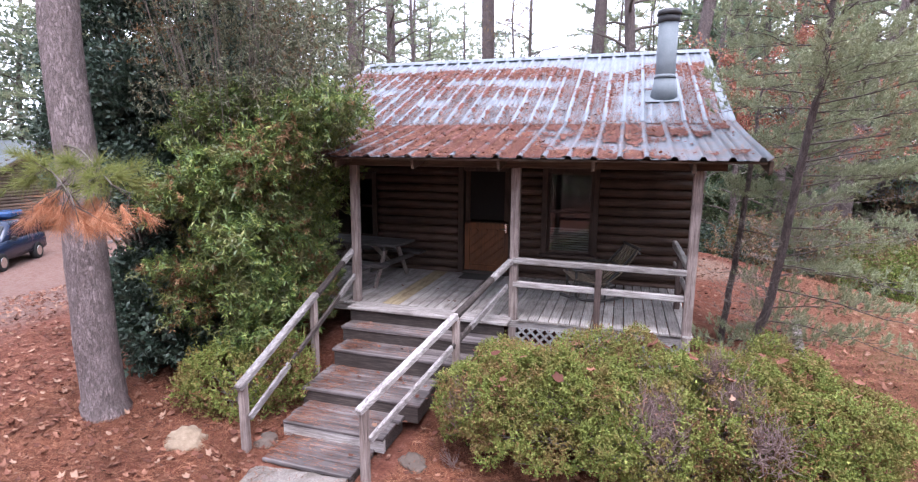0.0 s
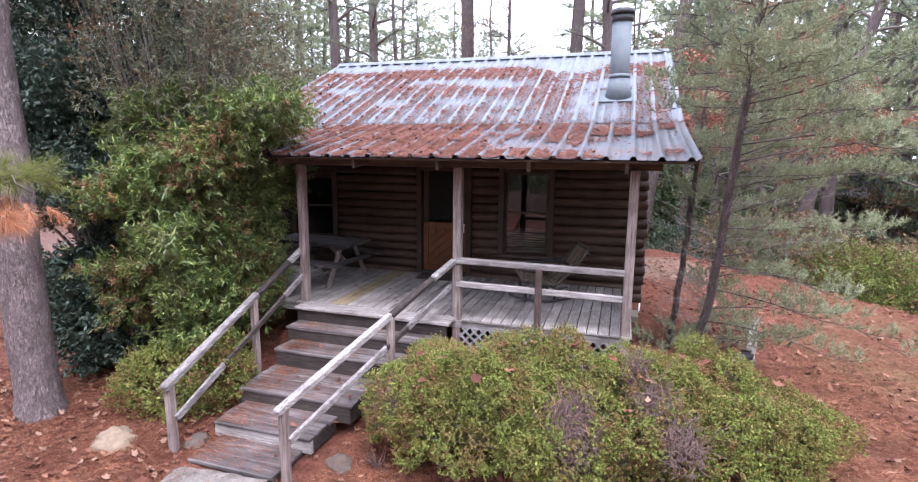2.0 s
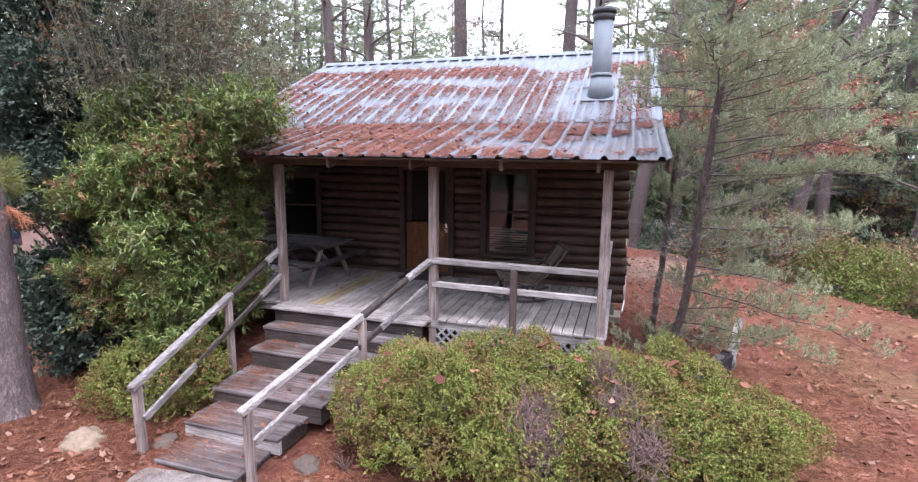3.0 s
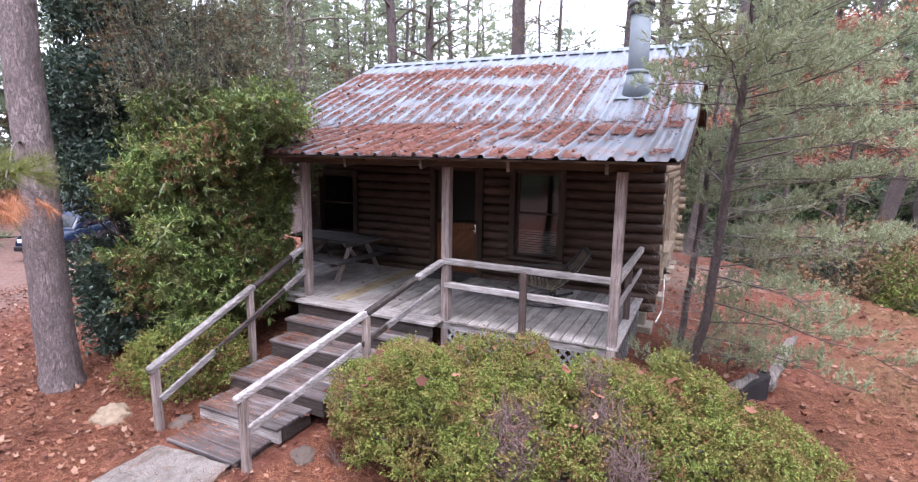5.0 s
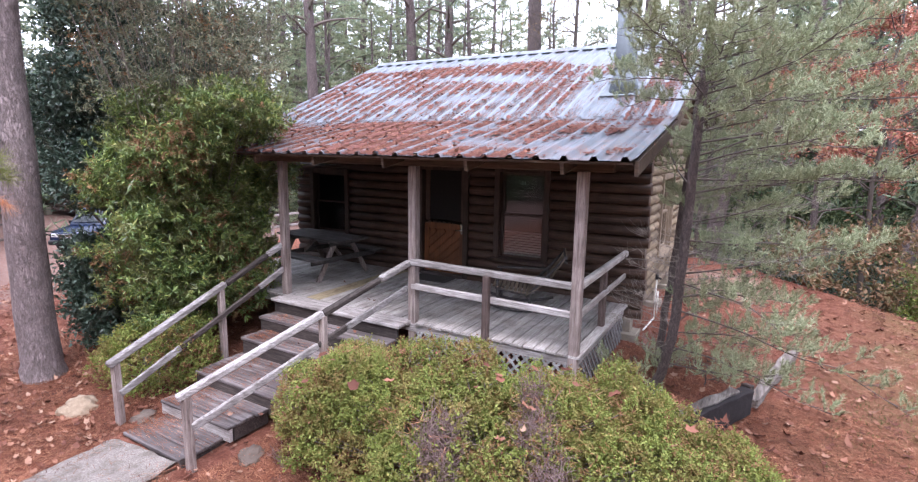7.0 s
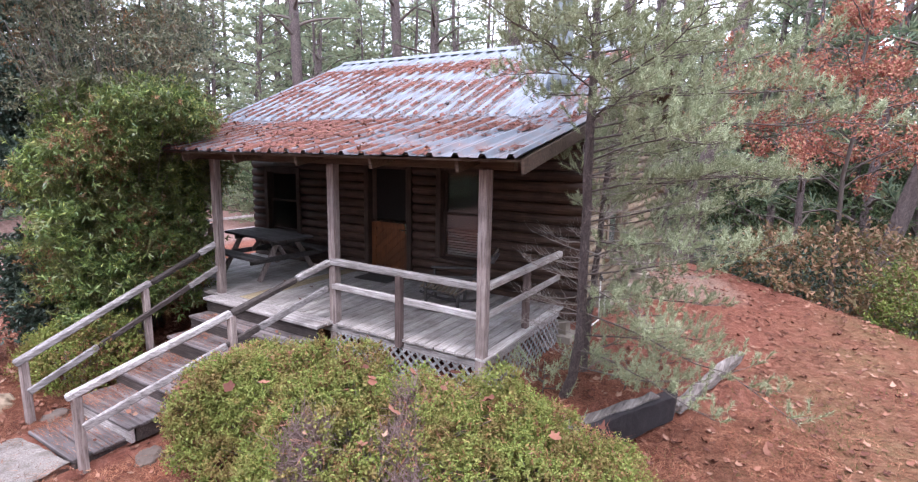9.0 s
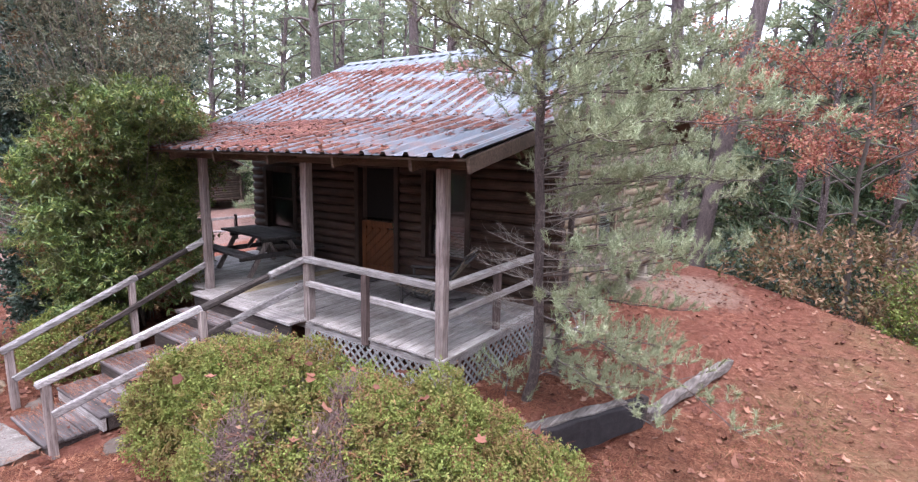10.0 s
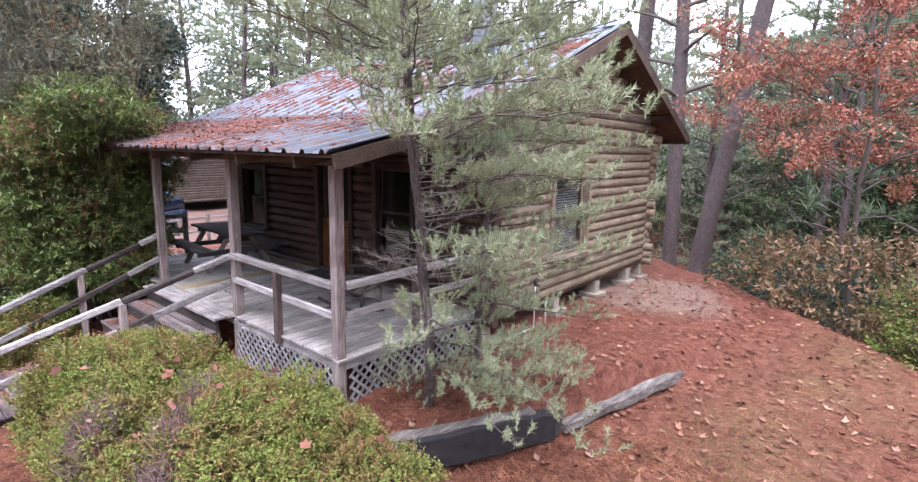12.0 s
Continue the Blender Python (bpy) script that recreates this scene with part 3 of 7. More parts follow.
# courses of logs; the front and back ones run past the corners
k = 0
z = 0.80
while z < 3.72:
    if z < 3.60:
        for a, b in spans(XL - 0.06, XR + 0.075 + random.uniform(0, 0.05), z, [DOOR, WIN_F, WIN_L]):
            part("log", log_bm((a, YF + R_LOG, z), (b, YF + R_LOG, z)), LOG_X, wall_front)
    zz = z + PITCH / 2
    for a, b in spans(YF + 0.2, YB + random.uniform(0.12, 0.34), zz, [WIN_S]):
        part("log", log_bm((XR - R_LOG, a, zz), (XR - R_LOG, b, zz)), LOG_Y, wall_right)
    part("log", log_bm((XL + R_LOG, YF + 0.2, zz), (XL + R_LOG, YB + 0.1, zz)), LOG_Y, wall_left)
    part("log", log_bm((XL - 0.15, YB - R_LOG, z), (XR + random.uniform(0.0, 0.2), YB - R_LOG, z)), LOG_Y, wall_back)
    z += PITCH
# gable logs shorten up the slope
zz = z + PITCH / 2
while zz < RIDGE_Z - 0.3:
    y0 = RIDGE_Y - (RIDGE_Z - 0.17 - zz) / ((RIDGE_Z - KINK_Z) / (RIDGE_Y - KINK_Y)) + 0.12
    y1 = RIDGE_Y + (RIDGE_Z - 0.17 - zz) / ((RIDGE_Z - BACK_Z) / (BACK_Y - RIDGE_Y)) - 0.12
    if y1 - y0 > 0.2:
        part("log", log_bm((XR - R_LOG, max(y0, YF + 0.2), zz), (XR - R_LOG, min(y1, YB), zz)), LOG_Y, wall_right)
        part("log", log_bm((XL + R_LOG, max(y0, YF + 0.2), zz), (XL + R_LOG, min(y1, YB), zz)), LOG_Y, wall_left)
    zz += PITCH
part("sill_beam", box_bm((XR - XL - 0.3, YB - YF - 0.3, 0.16), 0.01, ((XL + XR) / 2, (YF + YB) / 2, 0.78)), DARK, cabin)
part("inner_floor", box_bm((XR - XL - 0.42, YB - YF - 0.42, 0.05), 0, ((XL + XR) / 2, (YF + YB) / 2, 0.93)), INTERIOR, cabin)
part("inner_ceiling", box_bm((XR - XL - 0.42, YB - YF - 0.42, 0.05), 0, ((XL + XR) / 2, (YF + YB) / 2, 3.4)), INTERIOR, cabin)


# windows and door
def sash_window(axis, at, a, b, z0, z1, out, mat=TRIM, blind=0.0):
    """A double-hung window: outer casing, two sashes with panes, a sill; out is the outward sign."""
    w = empty("window")
    w.parent = cabin
    c, half = (a + b) / 2, (b - a) / 2

    def bx(u, v, d, su, sv, sd, name, m, bevel=0.006, parent=w):
        size = (su, sd, sv) if axis == "x" else (sd, su, sv)
        cen = (u, at + out * d, v) if axis == "x" else (at + out * d, u, v)
        return part(name, box_bm(size, bevel, cen), m, parent)
    for s in (-1, 1):
        bx(c + s * (half + 0.0), (z0 + z1) / 2, -0.02, 0.10, z1 - z0 + 0.1, 0.17, "casing", mat)
    bx(c, z1 + 0.0, -0.02, b - a - 0.104, 0.10, 0.165, "casing", mat)
    bx(c, z0 - 0.02, 0.03, b - a + 0.16, 0.05, 0.26, "sill", mat)
    zm = z0 + (z1 - z0) * 0.5
    for lo, hi, d in ((z0 + 0.02, zm + 0.02, -0.05), (zm - 0.02, z1 - 0.05, -0.085)):
        for s in (-1, 1):
            bx(c + s * (half - 0.075), (lo + hi) / 2, d, 0.05, hi - lo, 0.03, "sash_stile", mat, 0.004)
        for zz_ in (lo + 0.02, hi - 0.02):
            bx(c, zz_, d, b - a - 0.204, 0.04, 0.028, "sash_rail", mat, 0.004)
        pane = bx(c, (lo + hi) / 2, d, b - a - 0.2, hi - lo - 0.075, 0.006, "pane", GLASS, 0)
        pane.visible_shadow = False
    # a real blind at the front; in the side window an added pale backing
    if blind:
        n = int((z1 - z0) * blind / 0.045)
        for q in range(n):
            bx(c, z0 + 0.05 + q * 0.045, -0.16, b - a - 0.16, 0.03, 0.012, "blind_and_sheen_slat", BLIND, 0)
    return w


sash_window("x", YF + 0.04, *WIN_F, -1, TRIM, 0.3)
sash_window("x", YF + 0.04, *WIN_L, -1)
# slats added here imitate the pale reflection on the side panes
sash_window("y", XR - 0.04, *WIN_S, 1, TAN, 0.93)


def front_door():
    d = empty("door")
    d.parent = cabin
    a, b, z0, z1 = DOOR[0], DOOR[1], DECK + 0.03, DOOR[3]
    y = YF + 0.10
    for s in (a, b):
        part("jamb", box_bm((0.10, 0.18, z1 - z0 + 0.05), 0.006, (s, YF + 0.05, (z0 + z1) / 2)), TRIM, d)
    part("jamb", box_bm((b - a - 0.104, 0.178, 0.10), 0.006, ((a + b) / 2, YF + 0.05, z1)), TRIM, d)
    part("threshold", box_bm((b - a - 0.104, 0.2, 0.06), 0.006, ((a + b) / 2, YF + 0.04, z0 - 0.005)), DARK, d)
    wdt = b - a - 0.12
    cx = (a + b) / 2
    zmid = z0 + 0.98
    leaf = part("door_leaf", box_bm((wdt, 0.035, zmid - z0 - 0.03), 0.004, (cx, y, (z0 + zmid) / 2)), DOORW, d, "orange-stained lower half of the door")
    for s in (-1, 1):
        part("stile", box_bm((0.10, 0.03, zmid - z0 - 0.05), 0.004, (cx + s * (wdt / 2 - 0.05), y - 0.033, (z0 + zmid) / 2)), DOORW, leaf)
        part("stile", box_bm((0.10, 0.035, z1 - zmid - 0.06), 0.004, (cx + s * (wdt / 2 - 0.05), y, (z1 + zmid) / 2)), TRIM, d)
    for zz_ in (z0 + 0.08, zmid - 0.06):
        part("rail", box_bm((wdt - 0.204, 0.03, 0.11), 0.004, (cx, y - 0.033, zz_)), DOORW, leaf)
    # slanting battens across the lower panel
    for q in range(-3, 5):
        off = q * 0.17
        u0, u1 = -0.36, 0.36
        p0 = Vector((cx + u0, y - 0.03, z0 + 0.20 + off))
        p1 = Vector((cx + u1, y - 0.03, z0 + 0.20 + off + 0.62))
        lo_, hi_ = z0 + 0.15, zmid - 0.13
        dv = p1 - p0
        t0, t1 = max(0, (lo_ - p0.z) / dv.z), min(1, (hi_ - p0.z) / dv.z)
        if t1 - t0 > 0.12:
            part("batten", beam_bm(p0 + dv * t0, p0 + dv * t1, 0.018, 0.11, 0.004), DOORW, leaf)
    for q in range(7):
        part("spindle", box_bm((0.07, 0.03, 0.045), 0.004, (cx - 0.33 + q * 0.11, y - 0.03, zmid + 0.0)), TRIM, d)
    part("upper_panel", box_bm((wdt - 0.19, 0.02, z1 - zmid - 0.1), 0.003, (cx, y + 0.008, (z1 + zmid) / 2)), SCREEN, d, "dark insect screen in the upper half")
    part("handle", join(box_bm((0.045, 0.012, 0.19), 0.004, (b - 0.115, y - 0.055, DECK + 0.92)),
                            tube_bm((b - 0.115, y - 0.06, DECK + 0.90), (b - 0.115, y - 0.12, DECK + 0.90), 0.011),
                            tube_bm((b - 0.115, y - 0.115, DECK + 0.90), (b - 0.22, y - 0.115, DECK + 0.90), 0.01),
                            tube_bm((b - 0.115, y - 0.055, DECK + 0.99), (b - 0.115, y - 0.085, DECK + 0.99), 0.022)), CHROME, d, "chrome lever handle with a deadbolt")


front_door()


# roof: ribbed sheets from ridge to eave over boards and rafters
roof = empty("roof")
roof.parent = cabin
SPACING = 0.3048


def sheet(name, x0, x1, line, flip, mat=None, label=""):
    """A ribbed metal sheet following the (y, z) line."""
    xs, hs = [], []
    x = x0
    kk = 0
    while x < x1 - 1e-4:
        for dx, h in ((0, 0.040), (0.022, 0.040), (0.046, 0.0), (0.13, 0.0), (0.137, 0.006), (0.152, 0.006), (0.159, 0.0), (0.2588, 0.0), (0.2828, 0.040)):
            if x + dx <= x1 + 1e-4:
                xs.append(x + dx)
                hs.append(h)
        x += SPACING
    xs.append(x1)
    hs.append(0.040)
    g = Geo()
    xs, hs = np.array(xs), np.array(hs)
    rows = []
    for (y, z) in line:
        rows.append(np.stack([xs, np.full_like(xs, y), z + hs], -1))
    n, m = len(rows), len(xs)
    i, j = np.meshgrid(np.arange(n - 1), np.arange(m - 1), indexing="ij")
    a = i * m + j
    q = np.stack([a, a + 1, a + m + 1, a + m], -1).reshape(-1, 4)
    top = np.concatenate(rows)
    g.add(top, quads=q if not flip else q[:, ::-1])
    g.add(top - [0, 0, 0.004], quads=q[:, ::-1] if not flip else q)
    return g.ob(name, mat or METAL, roof, label)


cols = [RX0 + q * SPACING * 3 for q in range(9)]
cols = [c for c in cols if c < RX1 - 0.1]
for c in cols:
    c1 = min(c + SPACING * 3, RX1)
    lift = 0.0015 * (cols.index(c) % 2)
    sheet("metal_sheet", c, c1 + 0.004, [(EAVE_Y, EAVE_Z + lift), ((EAVE_Y + KINK_Y) / 2, (EAVE_Z + KINK_Z) / 2 - 0.012 + lift), (KINK_Y - 0.25, KINK_Z - 0.06 + lift), (KINK_Y + 0.12, KINK_Z + 0.034 + lift)], False, METAL_OLD, "duller stained sheet over the porch")
    sheet("metal_sheet", c, c1 + 0.004, [(KINK_Y - 0.02, KINK_Z + 0.012 + lift), (RIDGE_Y, RIDGE_Z + lift)], False)
    sheet("metal_sheet", c, c1 + 0.004, [(BACK_Y, BACK_Z + lift), (RIDGE_Y, RIDGE_Z + lift)], True)
bm = bmesh.new()
prof = [(-0.16, -0.035), (-0.04, 0.045), (0.0, 0.06), (0.04, 0.045), (0.16, -0.035), (0.0, 0.045)]
va = [bm.verts.new((RX0 - 0.02, RIDGE_Y + y, RIDGE_Z + z + 0.005)) for y, z in prof]
vb = [bm.verts.new((RX1 + 0.03, RIDGE_Y + y, RIDGE_Z + z + 0.005)) for y, z in prof]
for q in range(6):
    bm.faces.new((va[q], va[(q + 1) % 6], vb[(q + 1) % 6], vb[q]))
bm.faces.new(va), bm.faces.new(vb[::-1])
bmesh.ops.recalc_face_normals(bm, faces=bm.faces)
part("ridge_cap", bm, METAL, roof)


def slab(y0, z0, y1, z1, x0, x1, drop, thick, mat, name):
    """Boards under the sheets, following the slope."""
    return part(name, beam_bm((0.5 * (x0 + x1), y0, z0 - drop), (0.5 * (x0 + x1), y1, z1 - drop), x1 - x0, thick, 0), mat, roof)


slab(EAVE_Y + 0.06, EAVE_Z + 0.01, KINK_Y - 0.02, KINK_Z - 0.005, RX0 + 0.04, RX1 - 0.04, 0.035, 0.025, EAVE, "decking")
slab(KINK_Y + 0.0, KINK_Z, RIDGE_Y - 0.01, RIDGE_Z - 0.01, RX0 + 0.04, RX1 - 0.04, 0.045, 0.025, EAVE, "decking")
slab(BACK_Y - 0.06, BACK_Z + 0.02, RIDGE_Y + 0.01, RIDGE_Z - 0.01, RX0 + 0.04, RX1 - 0.04, 0.045, 0.025, EAVE, "decking")
# rafters of the porch, beam on the posts, barge boards
for rx in (-6.38, -5.18, -3.98, -2.79, -1.57, -0.36, 0.80):
    part("rafter", beam_bm((rx, EAVE_Y + 0.14, EAVE_Z - 0.09), (rx, 9.66, roof_z(9.1) - 0.10), 0.045, 0.14, 0.004), EAVE, roof)
part("porch_beam", box_bm((RX1 - RX0 - 0.5, 0.10, 0.15), 0.006, ((RX0 + RX1) / 2 - 0.1, 7.24, 3.19)), EAVE, roof)
for bx_ in (RX1 - 0.005, RX0 + 0.005):
    part("barge_board", beam_bm((bx_, EAVE_Y + 0.05, EAVE_Z - 0.075), (bx_, KINK_Y, KINK_Z - 0.085), 0.04, 0.15, 0.005), EAVE, roof)
    part("barge_board", beam_bm((bx_, KINK_Y - 0.02, KINK_Z - 0.085), (bx_, RIDGE_Y, RIDGE_Z - 0.09), 0.042, 0.17, 0.005), EAVE, roof)
    part("barge_board", beam_bm((bx_, BACK_Y - 0.03, BACK_Z - 0.075), (bx_, RIDGE_Y, RIDGE_Z - 0.09), 0.042, 0.17, 0.005), EAVE, roof)
part("fascia", box_bm((RX1 - RX0 - 0.1, 0.03, 0.13), 0.004, ((RX0 + RX1) / 2, BACK_Y - 0.06, BACK_Z - 0.08)), EAVE, roof)
for gy in (10.0, RIDGE_Y, 15.8):
    part("lookout", box_bm((0.55, 0.10, 0.12), 0.005, (XR + 0.2, gy, roof_z(gy) - 0.13)), EAVE, roof)

# flue
FX, FY = 0.60, 10.12
fz = roof_z(FY)
flue = empty("flue_pipe")
flue.parent = cabin
part("pipe", tube_bm((FX, FY, fz - 0.1), (FX, FY, fz + 1.30), 0.165, 0.165, 24), FLUE, flue)
part("storm_collar", join(tube_bm((FX, FY, fz + 0.34), (FX, FY, fz + 0.40), 0.185, 0.165, 24)), FLUE, flue)
part("flashing_cone", tube_bm((FX, FY, fz - 0.08), (FX, FY, fz + 0.36), 0.25, 0.165, 24), FLUE, flue)
q_ = Vector((0, RIDGE_Y - KINK_Y, RIDGE_Z - KINK_Z)).to_track_quat("X", "Z").to_matrix().to_4x4()
part("flashing_plate", box_bm((0.62, 0.62, 0.012), 0.004, (0, 0, 0), Matrix.Translation((FX, FY, fz + 0.045)) @ q_), FLUE, flue)
part("cap", join(tube_bm((FX, FY, fz + 1.26), (FX, FY, fz + 1.38), 0.18, 0.18, 24), tube_bm((FX, FY, fz + 1.38), (FX, FY, fz + 1.46), 0.205, 0.195, 24)), FLUE_DARK, flue, "soot-blackened flue cap")

# piers under the sills
for (px, py) in ((0.95, 9.78), (0.95, 11.9), (0.95, 13.6), (0.95, 15.2), (0.95, 16.0), (-6.1, 9.8), (-6.1, 13), (-6.1, 16), (-2.5, 9.9), (-2.5, 16)):
    gzz = floor_at(px, py) - 0.1
    part("pier", join(box_bm((0.2, 0.2, 0.74 - gzz), 0.008, (px, py, (0.70 + gzz) / 2)), box_bm((0.42, 0.42, 0.14), 0.01, (px, py, gzz + 0.12))), BLOCK, cabin)


# ---- porch ----
random.seed(21)
porch = empty("porch", (0, 0, 0))
tagged(porch, "weathered grey board porch with timber posts and rails", "porch")
PY = 7.16
deck = part("deck_frame", join(box_bm((7.2, 0.045, 0.11), 0.004, (-2.68, PY + 0.03, DECK - 0.093)), box_bm((0.045, 2.4, 0.11), 0.004, (0.93, 8.42, DECK - 0.093)),
                               box_bm((0.045, 2.4, 0.2), 0.004, (-6.27, 8.42, DECK - 0.14)), box_bm((7.15, 0.045, 0.16), 0.004, (-2.68, 8.4, DECK - 0.13))), GREY, porch)
YELLOWED = wood("yellowed_deck_board", (0.14, 0.105, 0.06), (0.33, 0.26, 0.16), (0.46, 0.39, 0.27), "y", 60)
bw = 0.146
x = -6.30
while x < 0.95:
    jit = random.uniform(-0.012, 0.012)
    y0 = PY - 0.03 + jit
    if -3.95 < x < -1.45:
        y0 = 7.24
    b = box_bm((bw - 0.014, 9.68 - y0, 0.034), 0.004, (x + bw / 2, (y0 + 9.68) / 2, DECK - 0.017 + random.uniform(-0.002, 0.002)))
    part("board", b, YELLOWED if -3.62 < x < -3.36 else GREY_Y, deck)
    x += bw
for q in range(2):
    part("nosing", box_bm((2.50 - 0.03 * q, 0.172, 0.045), 0.008, (-2.68 + 0.02 * q, 6.965 + 0.177 * q, DECK - 0.021), None, 0.004), GREY, deck)

POSTS = [(-3.94, 7.26, 0.115), (-1.42, 7.26, 0.115), (0.91, 7.21, 0.115)]
for px, py, w in POSTS:
    base = -0.2 if px < 0 else 0.3
    part("post", box_bm((w, w, 3.12 - base), 0.008, (px, py - 0.03, (3.12 + base) / 2), None, 0.004), GREY_Z, porch)
part("post", box_bm((0.10, 0.10, 3.0), 0.008, (-6.2, 7.22, 1.62)), GREY_Z, porch)


def rail(name, a, b, w=0.05, h=0.10, mat=None, parent=None):
    return part(name, beam_bm(a, b, w, h, 0.012, 0.004), mat or GREY, parent or porch)


RT, RM = 1.80, 1.47
rail("top_rail", (-1.43, 7.18, RT + 0.01), (0.86, 7.16, RT), 0.09, 0.085)
rail("lower_rail", (-1.43, 7.19, RM), (0.86, 7.18, RM - 0.02), 0.045, 0.09)
part("rail_post", box_bm((0.085, 0.085, RT - DECK + 0.08), 0.008, (-0.24, 7.13, (RT + DECK) / 2 - 0.06), None, 0.003), BROWN_Z, porch, "reddish brown rail post")
GREY_RAIL_Y = GREY_Y
part("top_rail", beam_bm((0.92, 7.27, RT - 0.005), (0.92, 9.62, RT + 0.0), 0.09, 0.09, 0.018, 0.004), GREY_RAIL_Y, porch)
part("lower_rail", beam_bm((0.93, 7.27, RM - 0.02), (0.93, 9.58, RM - 0.02), 0.045, 0.09, 0.012, 0.004), GREY_RAIL_Y, porch)
part("rail_post", box_bm((0.085, 0.085, RT - DECK + 0.02), 0.008, (0.90, 8.42, (RT + DECK) / 2 - 0.03), None, 0.003), BROWN_Z, porch, "reddish brown rail post")


def lattice(a, b, z0, z1):
    """Crossed thin strips between a and b under the deck edge."""
    a, b = Vector(a), Vector(b)
    d = (b - a)
    length = d.length
    d.normalize()
    nrm = Vector((d.y, -d.x, 0))
    panel = part("lattice_frame", beam_bm((*a.xy, z0 + 0.02), (*b.xy, z0 + 0.02), 0.03, 0.04, 0.003), LATTICE, porch)
    h = z1 - z0
    for layer, sgn in ((0.0, 1), (0.012, -1)):
        s = -h
        while s < length:
            s0, s1 = (s, s + h) if sgn > 0 else (s + h, s)
            p, q = Vector((s0, z0)), Vector((s1, z1))
            t0, t1 = 0.0, 1.0
            dx = q.x - p.x
            lo_t, hi_t = sorted(((0 - p.x) / dx, (length - p.x) / dx))
            t0, t1 = max(t0, lo_t), min(t1, hi_t)
            if t1 - t0 > 0.08:
                e, f = p.lerp(q, t0), p.lerp(q, t1)
                A = a + d * e.x + nrm * layer
                B = a + d * f.x + nrm * layer
                part("slat", beam_bm((A.x, A.y, e.y), (B.x, B.y, f.y), 0.008, 0.034, 0.0), LATTICE, panel)
            s += 0.132


lattice((-1.36, 7.165, 0), (0.86, 7.165, 0), 0.22, DECK - 0.14)
lattice((0.935, 7.3, 0), (0.935, 9.6, 0), 0.34, DECK - 0.14)

# ---- steps ----
steps = empty("porch_steps", (-2.8, 5.8, 0))
steps_at = Matrix.Translation((2.8, -5.8, 0))
tagged(steps, "worn dark timber steps with grey handrails up to the porch", "steps")


def step_part(name, bm, mat, parent=steps, label=""):
    ob = part(name, bm, mat, parent, label)
    if parent is steps:
        ob.matrix_parent_inverse = steps_at
    return ob


TREADS = [(-3.88, -1.50, 6.60, 7.00, 0.75, 0.17, DARK), (-3.80, -1.80, 6.20, 6.64, 0.56, 0.20, DARK), (-3.83, -2.20, 5.46, 6.24, 0.31, 0.20, DARK), (-3.75, -2.40, 4.92, 5.50, 0.13, 0.14, GREY), (-3.62, -2.52, 4.40, 4.98, -0.03, 0.08, DARK)]
for x0, x1, y0, y1, z, h, face in TREADS:
    n = max(2, round((y1 - y0) / 0.2))
    dy = (y1 - y0) / n
    for q in range(n):
        step_part("tread_board", box_bm((x1 - x0 + random.uniform(-0.03, 0.03), dy - 0.008, 0.042), 0.008, ((x0 + x1) / 2 + random.uniform(-0.02, 0.02), y0 + dy * (q + 0.5), z - 0.021 + random.uniform(-0.003, 0.003)), None, 0.003), TREAD)
    # riser colour includes the shadow of the tread above it
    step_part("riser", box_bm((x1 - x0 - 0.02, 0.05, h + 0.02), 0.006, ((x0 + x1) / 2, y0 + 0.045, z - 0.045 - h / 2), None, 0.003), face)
    for xx in (x0 + 0.05, x1 - 0.05):
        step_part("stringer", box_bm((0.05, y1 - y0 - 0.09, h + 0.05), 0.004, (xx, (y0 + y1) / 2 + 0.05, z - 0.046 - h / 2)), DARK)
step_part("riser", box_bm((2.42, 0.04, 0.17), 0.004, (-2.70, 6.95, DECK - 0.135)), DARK)

